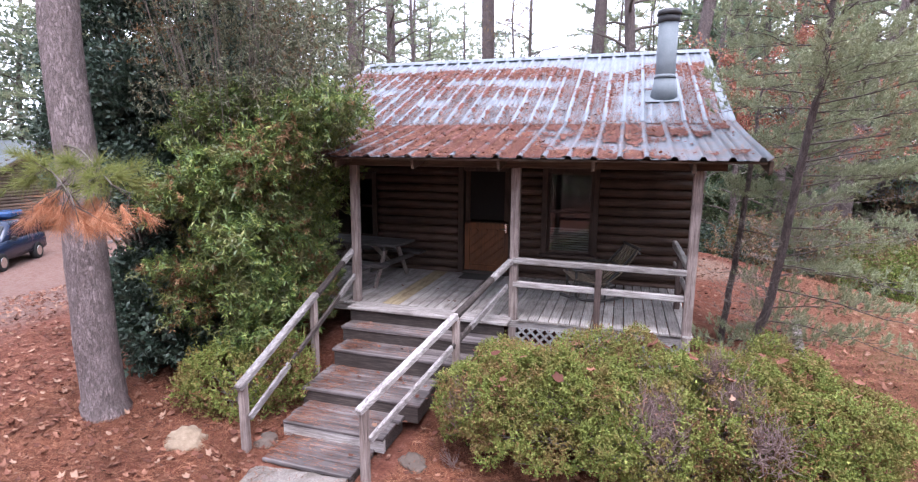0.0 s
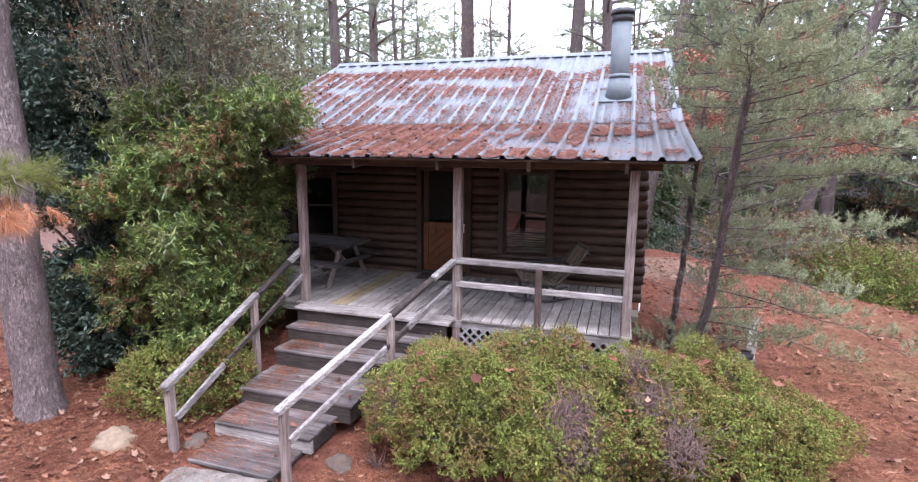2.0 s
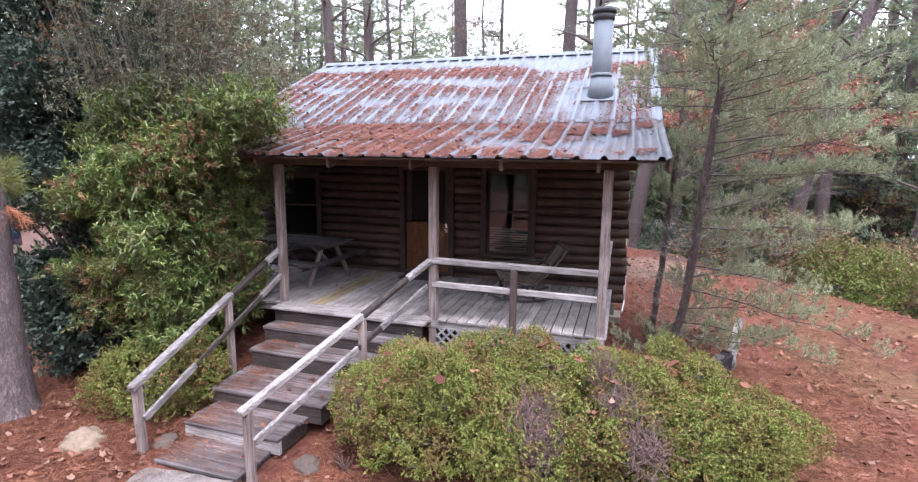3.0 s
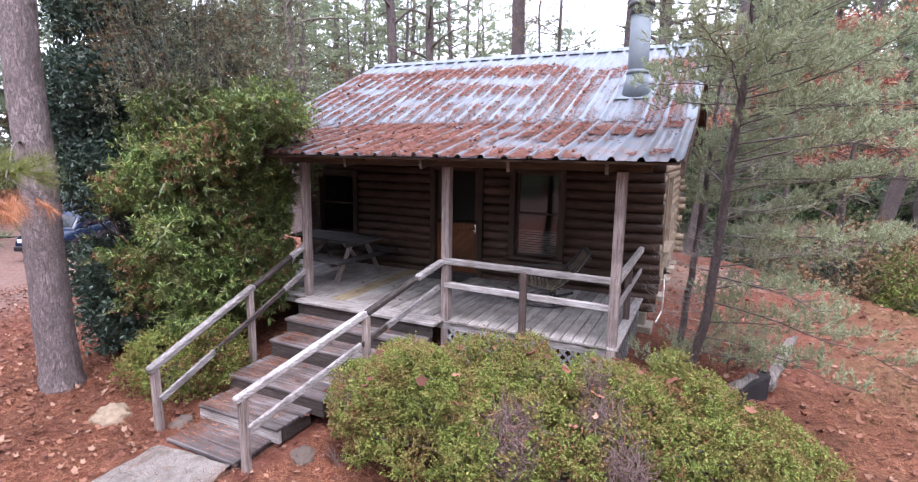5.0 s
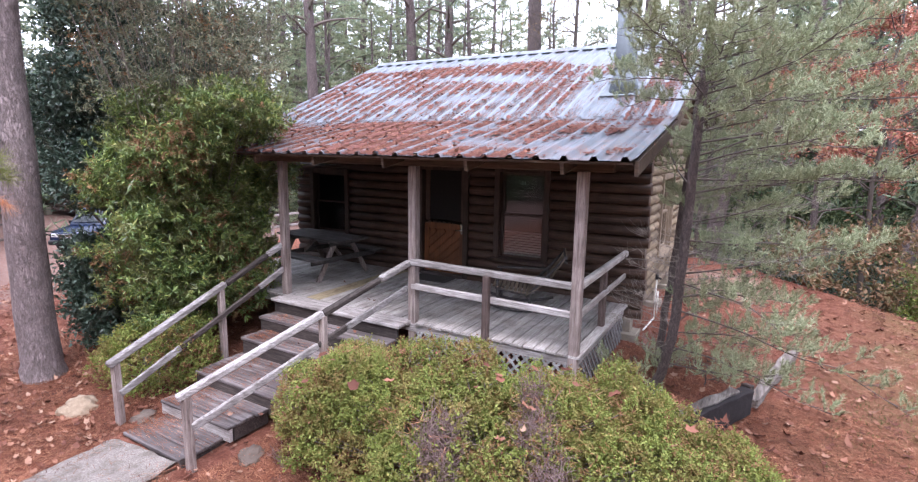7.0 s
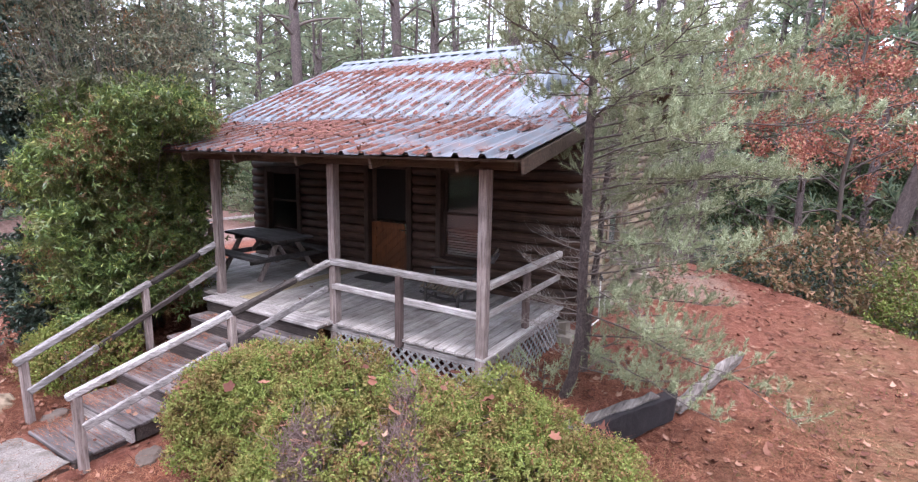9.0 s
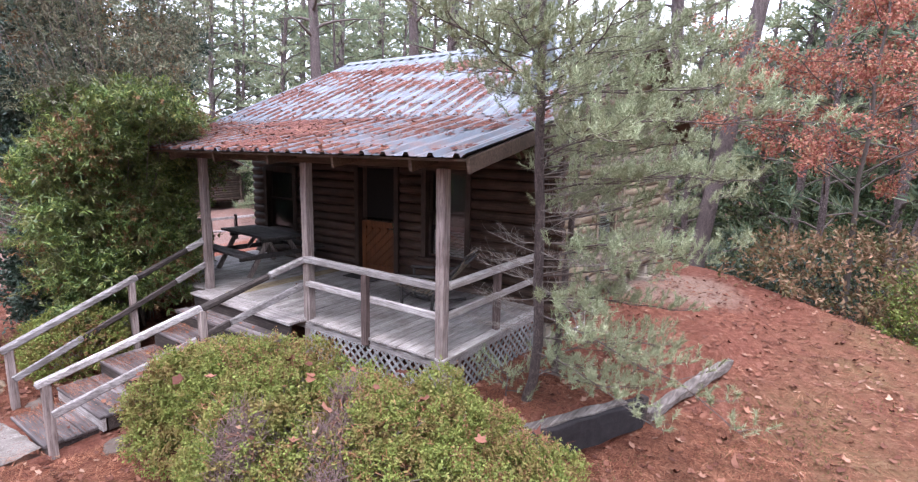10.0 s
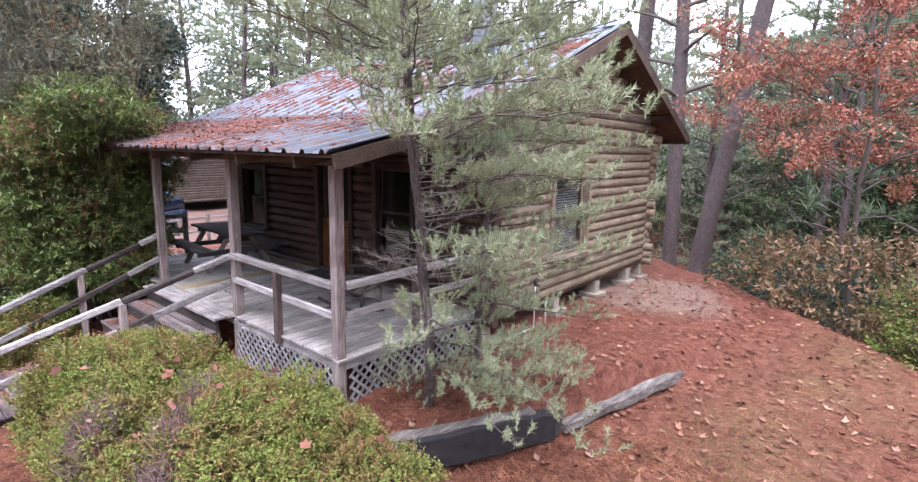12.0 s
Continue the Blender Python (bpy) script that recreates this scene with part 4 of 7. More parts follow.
# handrails: paler new lower lengths, dark old upper lengths
L0, L1 = Vector((-3.95, 4.46, 0.71)), Vector((-4.00, 7.24, 1.79))
R0, R1 = Vector((-2.41, 4.36, 0.73)), Vector((-1.46, 7.18, 1.80))
for a, b, cuts, low in ((L0, L1, (0.60, 0.88), ((-3.88, 4.54, 0.335), (-3.96, 7.22, 1.40))), (R0, R1, (0.56, 0.84), ((-2.34, 4.46, 0.38), (-1.50, 7.18, 1.43)))):
    m1, m2 = a.lerp(b, cuts[0]), a.lerp(b, cuts[1])
    step_part("handrail", beam_bm(a, m1, 0.09, 0.085, 0.016, 0.005), RAIL)
    step_part("handrail", beam_bm(m1 + Vector((0, 0, -0.012)), m2 + Vector((0, 0, -0.008)), 0.086, 0.080, 0.02, 0.008), DARK_Y, label="dark older length of handrail")
    step_part("handrail", beam_bm(m2, b, 0.09, 0.085, 0.016, 0.005), RAIL)
    a2, b2 = Vector(low[0]), Vector(low[1])
    n1, n2 = a2.lerp(b2, 0.30 if a is L0 else 0.52), a2.lerp(b2, 0.80 if a is L0 else 0.66)
    step_part("lower_handrail", beam_bm(a2, n1, 0.045, 0.09, 0.012, 0.004), RAIL)
    step_part("lower_handrail", beam_bm(n1, n2, 0.045, 0.088, 0.014, 0.007), DARK_Y, label="dark older length of lower rail")
    step_part("lower_handrail", beam_bm(n2, b2, 0.045, 0.09, 0.012, 0.004), RAIL)
    for t, top in ((0.03, -0.03), (0.57 if a is L0 else 0.56, -0.03)):
        p = a.lerp(b, t)
        g0 = -0.25 if t < 0.2 else 0.0
        step_part("rail_post", box_bm((0.085, 0.085, p.z + top - g0), 0.008, (p.x, p.y, (p.z + top + g0) / 2), None, 0.003), GREY_Z)


# ---- plants ----
def blob_points(blobs, n, rng, lo=0.78, hi=1.06):
    """Points near the skin of a union of ellipsoids (cx, cy, cz, rx, ry, rz), with outward directions."""
    area = np.array([b[3] * b[4] + b[4] * b[5] + b[3] * b[5] for b in blobs])
    pts, outs = [], []
    for b, share in zip(blobs, area / area.sum()):
        c, r = np.array(b[:3]), np.array(b[3:])
        d = unit(rng, int(n * share))
        lump = 1 + 0.13 * np.sin(5.1 * d[:, 0] + 3 * c[0]) * np.sin(4.3 * d[:, 1] + c[1]) + 0.10 * np.sin(9 * d[:, 2] + 6 * d[:, 0] + c[2])
        p = c + d * r * (rng.uniform(lo, hi, (len(d), 1)) * lump[:, None])
        keep = np.ones(len(d), bool)
        for o in blobs:
            if o is not b:
                keep &= (((p - np.array(o[:3])) / np.array(o[3:])) ** 2).sum(1) > 0.62
        nrm = d / r
        pts.append(p[keep])
        outs.append((nrm / np.linalg.norm(nrm, axis=1)[:, None])[keep])
    return np.concatenate(pts), np.concatenate(outs)


def sprays(g, pts, outs, length, per, leaf, width, rng, rise=0.5, droop=0.0):
    """Short leafy shoots: leaves set along a twig that grows outward and up."""
    n = len(pts)
    ax = outs * 0.8 + rng.normal(0, 0.35, (n, 3)) + [0, 0, rise]
    ax /= np.linalg.norm(ax, axis=1)[:, None]
    t = np.linspace(0.05, 1.0, per)
    base = (pts[:, None] + ax[:, None] * (t[None, :, None] * length)).reshape(-1, 3)
    d = np.repeat(ax, per, 0) * 0.55 + rng.normal(0, 0.55, (n * per, 3))
    g.leaves(base, d, leaf, width, rng, droop)


def stems(g, foot, pts, count, rng, r0=0.035, seg=5):
    for q in rng.choice(len(pts), min(count, len(pts)), replace=False):
        p = pts[q]
        f = np.array(foot) + rng.normal(0, 0.12, 3) * [1, 1, 0]
        mid = f + (p - f) * [0.35, 0.35, 0.55] + rng.normal(0, 0.08, 3)
        k = np.linspace(0, 1, 7)[:, None]
        path = (1 - k) ** 2 * f + 2 * k * (1 - k) * mid + k ** 2 * p
        g.tube(path, np.linspace(r0, 0.005, 7), seg)


def shrub(name, label, foot, blobs, n, mat, seed, length=0.28, per=9, leaf=0.09, width=0.028, rise=0.5, extra=(), category="shrub", stem_r=0.03, stem_n=26, make=sprays, gaps=(), clear=None, skirt=0.05):
    rng = np.random.default_rng(seed)
    root = empty(name, foot)
    tagged(root, label, category)
    inv = Matrix.Translation(-Vector(foot))
    pts, outs = blob_points(blobs, n, rng)
    keep = pts[:, 2] > gz(pts[:, 0], pts[:, 1]) + skirt
    for (hx, hy, hr) in gaps:
        rr = np.hypot(pts[:, 0] - hx, pts[:, 1] - hy) + rng.normal(0, 0.05, len(pts))
        keep &= (rr > hr) | (rng.uniform(size=len(pts)) < 0.10)
    if clear:
        keep &= ~clear(pts)
    pts, outs = pts[keep], outs[keep]
    g = Geo()
    stems(g, foot, np.array(foot) + (pts[pts[:, 0] < foot[0] + 0.7 if clear else slice(None)] - np.array(foot)) * 0.86, stem_n, rng, stem_r)
    g.ob("stemwork", TWIG, root).matrix_parent_inverse = inv
    g = Geo()
    make(g, pts, outs, length, per, leaf, width, rng)
    inner, io = blob_points(blobs, n // 5, rng, 0.55, 0.8)
    ok = inner[:, 2] > gz(inner[:, 0], inner[:, 1]) + skirt
    if clear:
        ok &= ~clear(inner)
    make(g, inner[ok], io[ok], length, per, leaf * 1.5, width * 1.6, rng)
    g.ob("foliage", mat, root).matrix_parent_inverse = inv
    for (m2, share, lab, size) in extra:
        p2, o2 = blob_points(blobs, int(n * share), rng, 0.85, 1.12)
        keep = p2[:, 2] > gz(p2[:, 0], p2[:, 1]) + 0.05
        # dead or bronze shoots gather in patches
        if clear:
            keep &= ~clear(p2)
        patch = np.sin(2.3 * p2[:, 0] + seed) * np.sin(2.9 * p2[:, 1] + 1.7 * p2[:, 2] + seed) > 0.25
        g = Geo()
        make(g, p2[keep & patch], o2[keep & patch], length, per, leaf * size, width * size, rng)
        g.ob("foliage", m2, root, lab).matrix_parent_inverse = inv
    return root


def bend_path(a, b, sag, n, rng, wob=0.03):
    k = np.linspace(0, 1, n)[:, None]
    p = np.array(a) + (np.array(b) - np.array(a)) * k
    p[:, 2] += sag * 4 * (k * (1 - k))[:, 0]
    w = rng.normal(0, wob, (n, 3))
    w[0] = 0
    return p + np.cumsum(w, 0) * 0.5


def pine(name, label, path, radii, seed, branches, needle, per=16, nl=0.10, nw=0.005, mat=None, barkm=None, category="pine tree", tuft_gap=0.07, bare=(), seg=12, limb=0.38, twig_gap=0.16, lift=0.5, brush=1.1):
    """path: trunk points; branches: rows of (height share, compass degrees, length, rise, droop)."""
    rng = np.random.default_rng(seed)
    root = empty(name, tuple(path[0]))
    tagged(root, label, category)
    inv = Matrix.Translation(-Vector(path[0]))
    path = np.array(path, float)
    s = np.linspace(0, 1, len(path))
    fine = np.linspace(0, 1, 24)
    tp = np.stack([np.interp(fine, s, path[:, q]) for q in range(3)], -1)
    tr = np.interp(fine, s, radii)
    g = Geo()
    g.tube(tp + rng.normal(0, 0.01, tp.shape), tr, seg)
    trunk = g.ob("trunk", barkm or BARK, root, shade=True)
    trunk.matrix_parent_inverse = inv
    gl, gn = Geo(), Geo()
    for (hs, deg, ln, rise, droop) in branches:
        o = np.array([np.interp(hs, s, path[:, q]) for q in range(3)])
        r0 = max(0.006, float(np.interp(hs, s, radii)) * limb)
        a = radians(deg)
        d = np.array([math.cos(a), math.sin(a), 0])
        end = o + d * ln + np.array([0, 0, rise * ln - droop])
        bp = bend_path(o, end, 0.06 * ln, 8, rng, 0.02 * ln)
        gl.tube(bp, np.linspace(r0, 0.004, 8), 5)
        nt = max(4, int(ln / twig_gap))
        for q in range(nt):
            t = 0.22 + 0.78 * (q + rng.uniform(0, 1)) / nt
            b0 = np.array([np.interp(t, np.linspace(0, 1, 8), bp[:, w]) for w in range(3)])
            sd = rng.choice([-1, 1])
            perp = np.array([-d[1], d[0], 0]) * sd
            tl = ln * (1.05 - t) * 0.42 + 0.11
            way = perp * rng.uniform(0.1, 1.0) + d * rng.uniform(0.2, 0.85) + np.array([0, 0, rng.uniform(-0.15, lift)])
            e2 = b0 + way * tl
            sp = bend_path(b0, e2, 0.03, 5, rng, 0.012)
            gl.tube(sp, np.linspace(min(r0 * 0.35, 0.007) + 0.0015, 0.0015, 5), 4)
            m = max(2, int(tl / tuft_gap))
            k = np.linspace(0.15, 1.05, m)
            tpnt = np.stack([np.interp(k, np.linspace(0, 1, 5), sp[:, w]) for w in range(3)], -1)
            dd = (e2 - b0) / (np.linalg.norm(e2 - b0) + 1e-6)
            gn.needles(tpnt, np.repeat((dd + [0, 0, 0.45])[None], m, 0), needle, nl, nw, rng, brush)
        k = np.linspace(0.6, 1, max(3, int(ln * 0.4 / tuft_gap)))
        tpnt = np.stack([np.interp(k, np.linspace(0, 1, 8), bp[:, w]) for w in range(3)], -1)
        gn.needles(tpnt, np.repeat((d + [0, 0, 0.4])[None], len(k), 0), needle, nl, nw, rng, 0.85)
    dead = Geo()
    for (hs, deg, ln, rise) in bare:
        o = np.array([np.interp(hs, s, path[:, q]) for q in range(3)])
        a = radians(deg)
        end = o + np.array([math.cos(a) * ln, math.sin(a) * ln, rise * ln])
        bp = bend_path(o, end, rng.uniform(-0.1, 0.05), 7, rng, 0.03)
        dead.tube(bp, np.linspace(0.008, 0.003, 7), 4)
        for q in range(int(ln / 0.1)):
            b0 = bp[rng.integers(2, 7)]
            e = b0 + rng.normal(0, 0.15, 3) + [0, 0, 0.06]
            dead.tube(np.stack([b0, (b0 + e) / 2 + rng.normal(0, 0.02, 3), e]), [0.0032, 0.0026, 0.0015], 3)
    if dead.n:
        tw = dead.ob("dead_twig", TWIG, root, "grey dead twigs")
        tw["kind"] = "stuff"
        tw.matrix_parent_inverse = inv
    if gl.n:
        gl.ob("branchwork", LIMB, root).matrix_parent_inverse = inv
    if gn.n:
        gn.ob("crown", mat or NEEDLE, root).matrix_parent_inverse = inv
    return root


# large evergreen beside the porch
def laurel_sprays(g, pts, outs, length, per, leaf, width, rng):
    """Shoots that end in a whorl of long leaves spreading round the tip."""
    n = len(pts)
    ax = outs * 0.6 + rng.normal(0, 0.42, (n, 3)) + [0, 0, 0.45]
    ax /= np.linalg.norm(ax, axis=1)[:, None]
    ax *= rng.choice([0.5, 1.0, 1.9], (n, 1), p=[0.3, 0.5, 0.2])
    t = rng.uniform(0.45, 1.0, (n, per, 1)) ** 0.7
    base = (pts[:, None] + ax[:, None] * t * length).reshape(-1, 3)
    side = rng.normal(0, 1, (n * per, 3))
    a = np.repeat(ax, per, 0)
    side -= a * (side * a).sum(1)[:, None]
    side /= np.linalg.norm(side, axis=1)[:, None] + 1e-9
    g.leaves(base, side * 1.0 + a * 0.35, leaf, width, rng, 0.12, 0.2, 1.6)


def ledges(seed, levels, lo, hi, axis0, axis1, reach):
    """Flat leafy tiers round a leaning axis, wider low down, with gaps between."""
    rnd = np.random.default_rng(seed)
    out = []
    for q in range(levels):
        t = (q + 0.3) / levels
        z = lo + (hi - lo) * t
        c = np.array(axis0) * (1 - t) + np.array(axis1) * t
        r = np.interp(t, [0, 0.25, 0.6, 1], reach)
        for w in range(4 if t < 0.7 else 3):
            a = radians(-165 + 300 * (w + rnd.uniform(0.1, 0.9)) / 4)
            k = r * rnd.uniform(0.55, 1.0)
            out.append((c[0] + math.cos(a) * k, c[1] + math.sin(a) * k * 0.8, z + rnd.uniform(-0.2, 0.2), rnd.uniform(0.42, 0.76), rnd.uniform(0.38, 0.60), rnd.uniform(0.10, 0.19)))
    return out


def view_gap(p):
    """A hollow between the low growth and the upper boughs on the drive side."""
    along = p[:, 0] + 5.45 + 2.0 * (p[:, 1] - 5.5)
    mid = 2.05 - 0.34 * (p[:, 1] - 5.5) + 0.05 * np.sin(7 * p[:, 0])
    return (along < 0) & (np.abs(p[:, 2] - mid) < 0.31)


def rail_side(p):
    """The space by the handrail and the porch post that the shrub leaves free, and what the holly takes up low down."""
    low = (p[:, 0] + 6.15 + 2.0 * (p[:, 1] - 5.5) < 0) & (p[:, 2] < 1.9 + 0.2 * np.sin(6 * p[:, 0] + 4 * p[:, 1]))
    return (p[:, 0] > np.interp(p[:, 2], [0, 2.6, 3.3, 4.0], [-4.34, -4.30, -3.75, -3.2])) | low | view_gap(p)


sx, sy = -5.6, 6.6
shrub("evergreen_shrub", "tall glossy green laurel shrub with some browned shoots", (sx, sy, floor_at(sx, sy)),
      ledges(61, 7, 0.90, 4.25, (-5.4, 6.3), (-4.75, 6.6), [1.25, 1.35, 1.25, 1.05]) + [(-4.66 - 0.05 * (q % 3), 5.65 + 0.47 * (q % 4), 0.85 + 0.165 * q, 0.34, 0.34, 0.15) for q in range(15)], 10500, SHRUB, 5, 0.17, 14, 0.080, 0.0185,
      extra=((DRYLEAF, 0.7, "browned dry shoots", 0.8),), make=laurel_sprays, stem_n=26, clear=rail_side)
shrub("evergreen_shrub", "thin upper growth of olive laurel shoots", (-5.7, 6.8, floor_at(-5.7, 6.8)),
      ledges(63, 9, 3.9, 7.6, (-5.0, 6.4), (-5.7, 6.6), [1.0, 1.5, 1.8, 1.6]), 4200, OLIVE, 15, 0.3, 10, 0.06, 0.013, extra=((DRYLEAF, 0.6, "browned dry shoots", 0.9),), make=laurel_sprays, stem_n=110, stem_r=0.011)
sx, sy = -7.9, 7.2
shrub("dark_holly", "tall dark green holly tree behind the laurel", (sx, sy, floor_at(sx, sy)),
      [(-6.7, 6.3, 0.85, 0.8, 0.6, 0.75), (-7.3, 6.6, 1.5, 0.8, 0.7, 0.7), (-6.45, 5.85, 0.75, 0.55, 0.45, 0.7), (-6.9, 5.9, 1.2, 0.5, 0.4, 0.45), (-7.2, 6.0, 2.95, 0.6, 0.45, 0.36), (-7.8, 6.1, 3.5, 0.7, 0.5, 0.42), (-8.1, 6.3, 2.75, 0.5, 0.45, 0.3), (-6.7, 5.75, 2.75, 0.45, 0.4, 0.22), (-7.3, 6.1, 4.2, 0.7, 0.5, 0.4)] + ledges(62, 9, 1.3, 8.4, (-7.6, 7.0), (-7.6, 7.8), [0.9, 1.3, 1.6, 1.8]), 10500, SHRUB_DARK, 6, 0.34, 10, 0.085, 0.045, stem_r=0.06, category="holly tree", stem_n=50, clear=view_gap)
# the broad azalea before the porch
sx, sy = 0.5, 5.6
rng = np.random.default_rng(81)
BUSH = []
for q in range(40):
    t = (q + 0.5) / 40
    bx0 = -1.55 + 3.85 * t
    by0 = 5.45 + 0.55 * t + rng.uniform(-0.62, 0.62) * (1 - 0.3 * abs(2 * t - 1))
    fall = ((bx0 - 0.35) / 2.3) ** 2 + ((by0 - 5.5 - 0.55 * t) / 1.05) ** 2
    BUSH.append((bx0, by0, 0.78 - 0.44 * fall + rng.uniform(-0.10, 0.12), rng.uniform(0.28, 0.46), rng.uniform(0.26, 0.42), rng.uniform(0.44, 0.62)))
BUSH += [(-0.9, 5.45, 0.44, 0.85, 0.75, 0.58), (0.2, 5.5, 0.52, 1.0, 0.85, 0.64), (1.3, 5.75, 0.52, 0.95, 0.8, 0.66), (2.2, 5.75, 0.46, 0.52, 0.48, 0.6), (2.45, 6.1, 0.42, 0.54, 0.48, 0.58), (2.6, 6.45, 0.32, 0.45, 0.42, 0.5), (2.05, 6.3, 0.5, 0.5, 0.45, 0.55)]
BARE_SPOTS = [(0.46, 4.90, 0.19), (1.16, 5.30, 0.14), (1.02, 5.60, 0.08), (1.44, 5.00, 0.15), (-1.55, 5.05, 0.10)]
CLEFTS = [(0.84, 5.18, 0.21), (0.55, 6.15, 0.16), (0.55, 5.55, 0.10), (-0.2, 5.9, 0.06), (-0.75, 5.1, 0.06), (1.9, 5.6, 0.07)]


def bush_top(x, y):
    """The height of the azalea's crown over x, y (0 outside it)."""
    top = np.zeros_like(np.asarray(x, float))
    for b in BUSH:
        q2 = 1 - ((x - b[0]) / b[3]) ** 2 - ((y - b[1]) / b[4]) ** 2
        top = np.maximum(top, np.where(q2 > 0, b[2] + b[5] * np.sqrt(np.maximum(q2, 0)), 0))
    return top


def bush_lumps(count, seed):
    """Rounded leafy cushions that cover the crown, with clefts between them."""
    rnd = np.random.default_rng(seed)
    core, outs = blob_points(BUSH, 9000, rnd, 0.92, 0.96)
    order = rnd.permutation(len(core))
    chosen, lumps = [], []
    for q in order:
        p = core[q]
        if p[2] < 0.18 or len(chosen) >= count or any(np.hypot(p[0] - h[0], p[1] - h[1]) < h[2] * 0.8 for h in BARE_SPOTS + CLEFTS):
            continue
        if chosen and np.min(np.linalg.norm(np.array(chosen) - p, axis=1)) < 0.17:
            continue
        chosen.append(p)
        r = rnd.uniform(0.11, 0.25)
        c = p - outs[q] * r * rnd.uniform(0.35, 1.1)
        lumps.append((*c, r * rnd.uniform(0.9, 1.15), r * rnd.uniform(0.9, 1.15), r * rnd.uniform(0.75, 1.0)))
    return lumps


def tip_shoots(g, pts, outs, length, per, leaf, width, rng):
    """Short upright shoots crowded with small blunt leaves."""
    n = len(pts)
    ax = outs * 0.7 + rng.normal(0, 0.3, (n, 3)) + [0, 0, 0.6]
    ax /= np.linalg.norm(ax, axis=1)[:, None]
    t = np.linspace(0.0, 1.0, per)
    base = (pts[:, None] + ax[:, None] * (t[None, :, None] * length)).reshape(-1, 3)
    side = rng.normal(0, 1, (n * per, 3))
    g.leaves(base, side * 0.8 + np.repeat(ax, per, 0) * 0.6, leaf, width, rng, 0.0, 0.2, 0.8)


bush = shrub("azalea_bush", "broad yellow-green azalea bush with purplish bare patches", (sx, sy, floor_at(sx, sy)), bush_lumps(330, 83),
             60000, AZALEA, 8, 0.06, 7, 0.0245, 0.0145, extra=((AZALEA_RED, 0.34, "bronze shoots", 0.95),), stem_r=0.014, stem_n=220, make=tip_shoots, gaps=BARE_SPOTS + CLEFTS, skirt=0.20)
rng = np.random.default_rng(9)
g = Geo()
for (hx, hy, hr) in BARE_SPOTS:
    for q in range(int(14000 * hr * hr) + 150):
        a, r = rng.uniform(0, 2 * math.pi), hr * 1.15 * math.sqrt(rng.uniform())
        x, y = hx + r * math.cos(a), hy + r * math.sin(a)
        p = np.array([x, y, float(bush_top(x, y)) - rng.uniform(0.04, 0.24)])
        e = p + rng.normal(0, 0.08, 3) + [0, 0, 0.09]
        g.tube(np.stack([p, (p + e) / 2 + rng.normal(0, 0.02, 3), e]), [0.004, 0.003, 0.0015], 3)
tw = g.ob("bare_growth", TWIG_PURPLE, bush, "tangled purplish bare twigs")
tw.matrix_parent_inverse = Matrix.Translation(-Vector((sx, sy, floor_at(sx, sy))))
tw["kind"] = "stuff"

# low clump by the steps
cx_, cy_ = -4.65, 5.35
shrub("low_azalea", "small green azalea clump with bronze patches", (cx_, cy_, floor_at(cx_, cy_)),
      [(-4.75, 5.3, 0.28, 0.75, 0.5, 0.48), (-4.3, 5.6, 0.42, 0.5, 0.42, 0.5), (-5.1, 5.5, 0.3, 0.5, 0.45, 0.42)], 4200, AZALEA, 7, 0.055, 7, 0.032, 0.019, extra=((AZALEA_RED, 0.4, "bronze shoots", 1.0),), stem_r=0.012, make=tip_shoots)

# near loblolly trunk with a hanging branch of dead needles
rng = np.random.default_rng(31)
tx, ty = -6.22, 4.66
pine("pine_tree", "tall pine with plated grey bark standing in straw", [(tx, ty, -0.15), (tx - 0.02, ty, 0.25), (tx - 0.06, ty, 2.5), (tx - 0.10, ty + 0.05, 6), (tx - 0.2, ty, 11), (tx - 0.3, ty, 18)], [0.31, 0.245, 0.225, 0.20, 0.17, 0.08], 32,
     [(0.8 + 0.02 * q, 40 * q, 2.6, 0.2, 0.0) for q in range(9)], 12, nl=0.2, nw=0.008, tuft_gap=0.14, seg=20)
# young pines by the porch corner
def soft_branches(rng, lo, hi, n, length, rise, taper, deg=(0, 360), side=0.0):
    rows = []
    for q in range(n):
        h = lo + (hi - lo) * (q + rng.uniform(-0.5, 0.5)) / n
        az = deg[0] + (deg[1] - deg[0]) * ((q * 0.382) % 1.0) + rng.uniform(-18, 18)
        ln = length * (1 - taper * (h - lo) / (hi - lo)) * rng.uniform(0.6, 1.25) * (1 + side * math.cos(radians(az - 40)))
        rows.append((h, az, ln, rise * rng.uniform(0.3, 1.7), 0.0))
    return rows


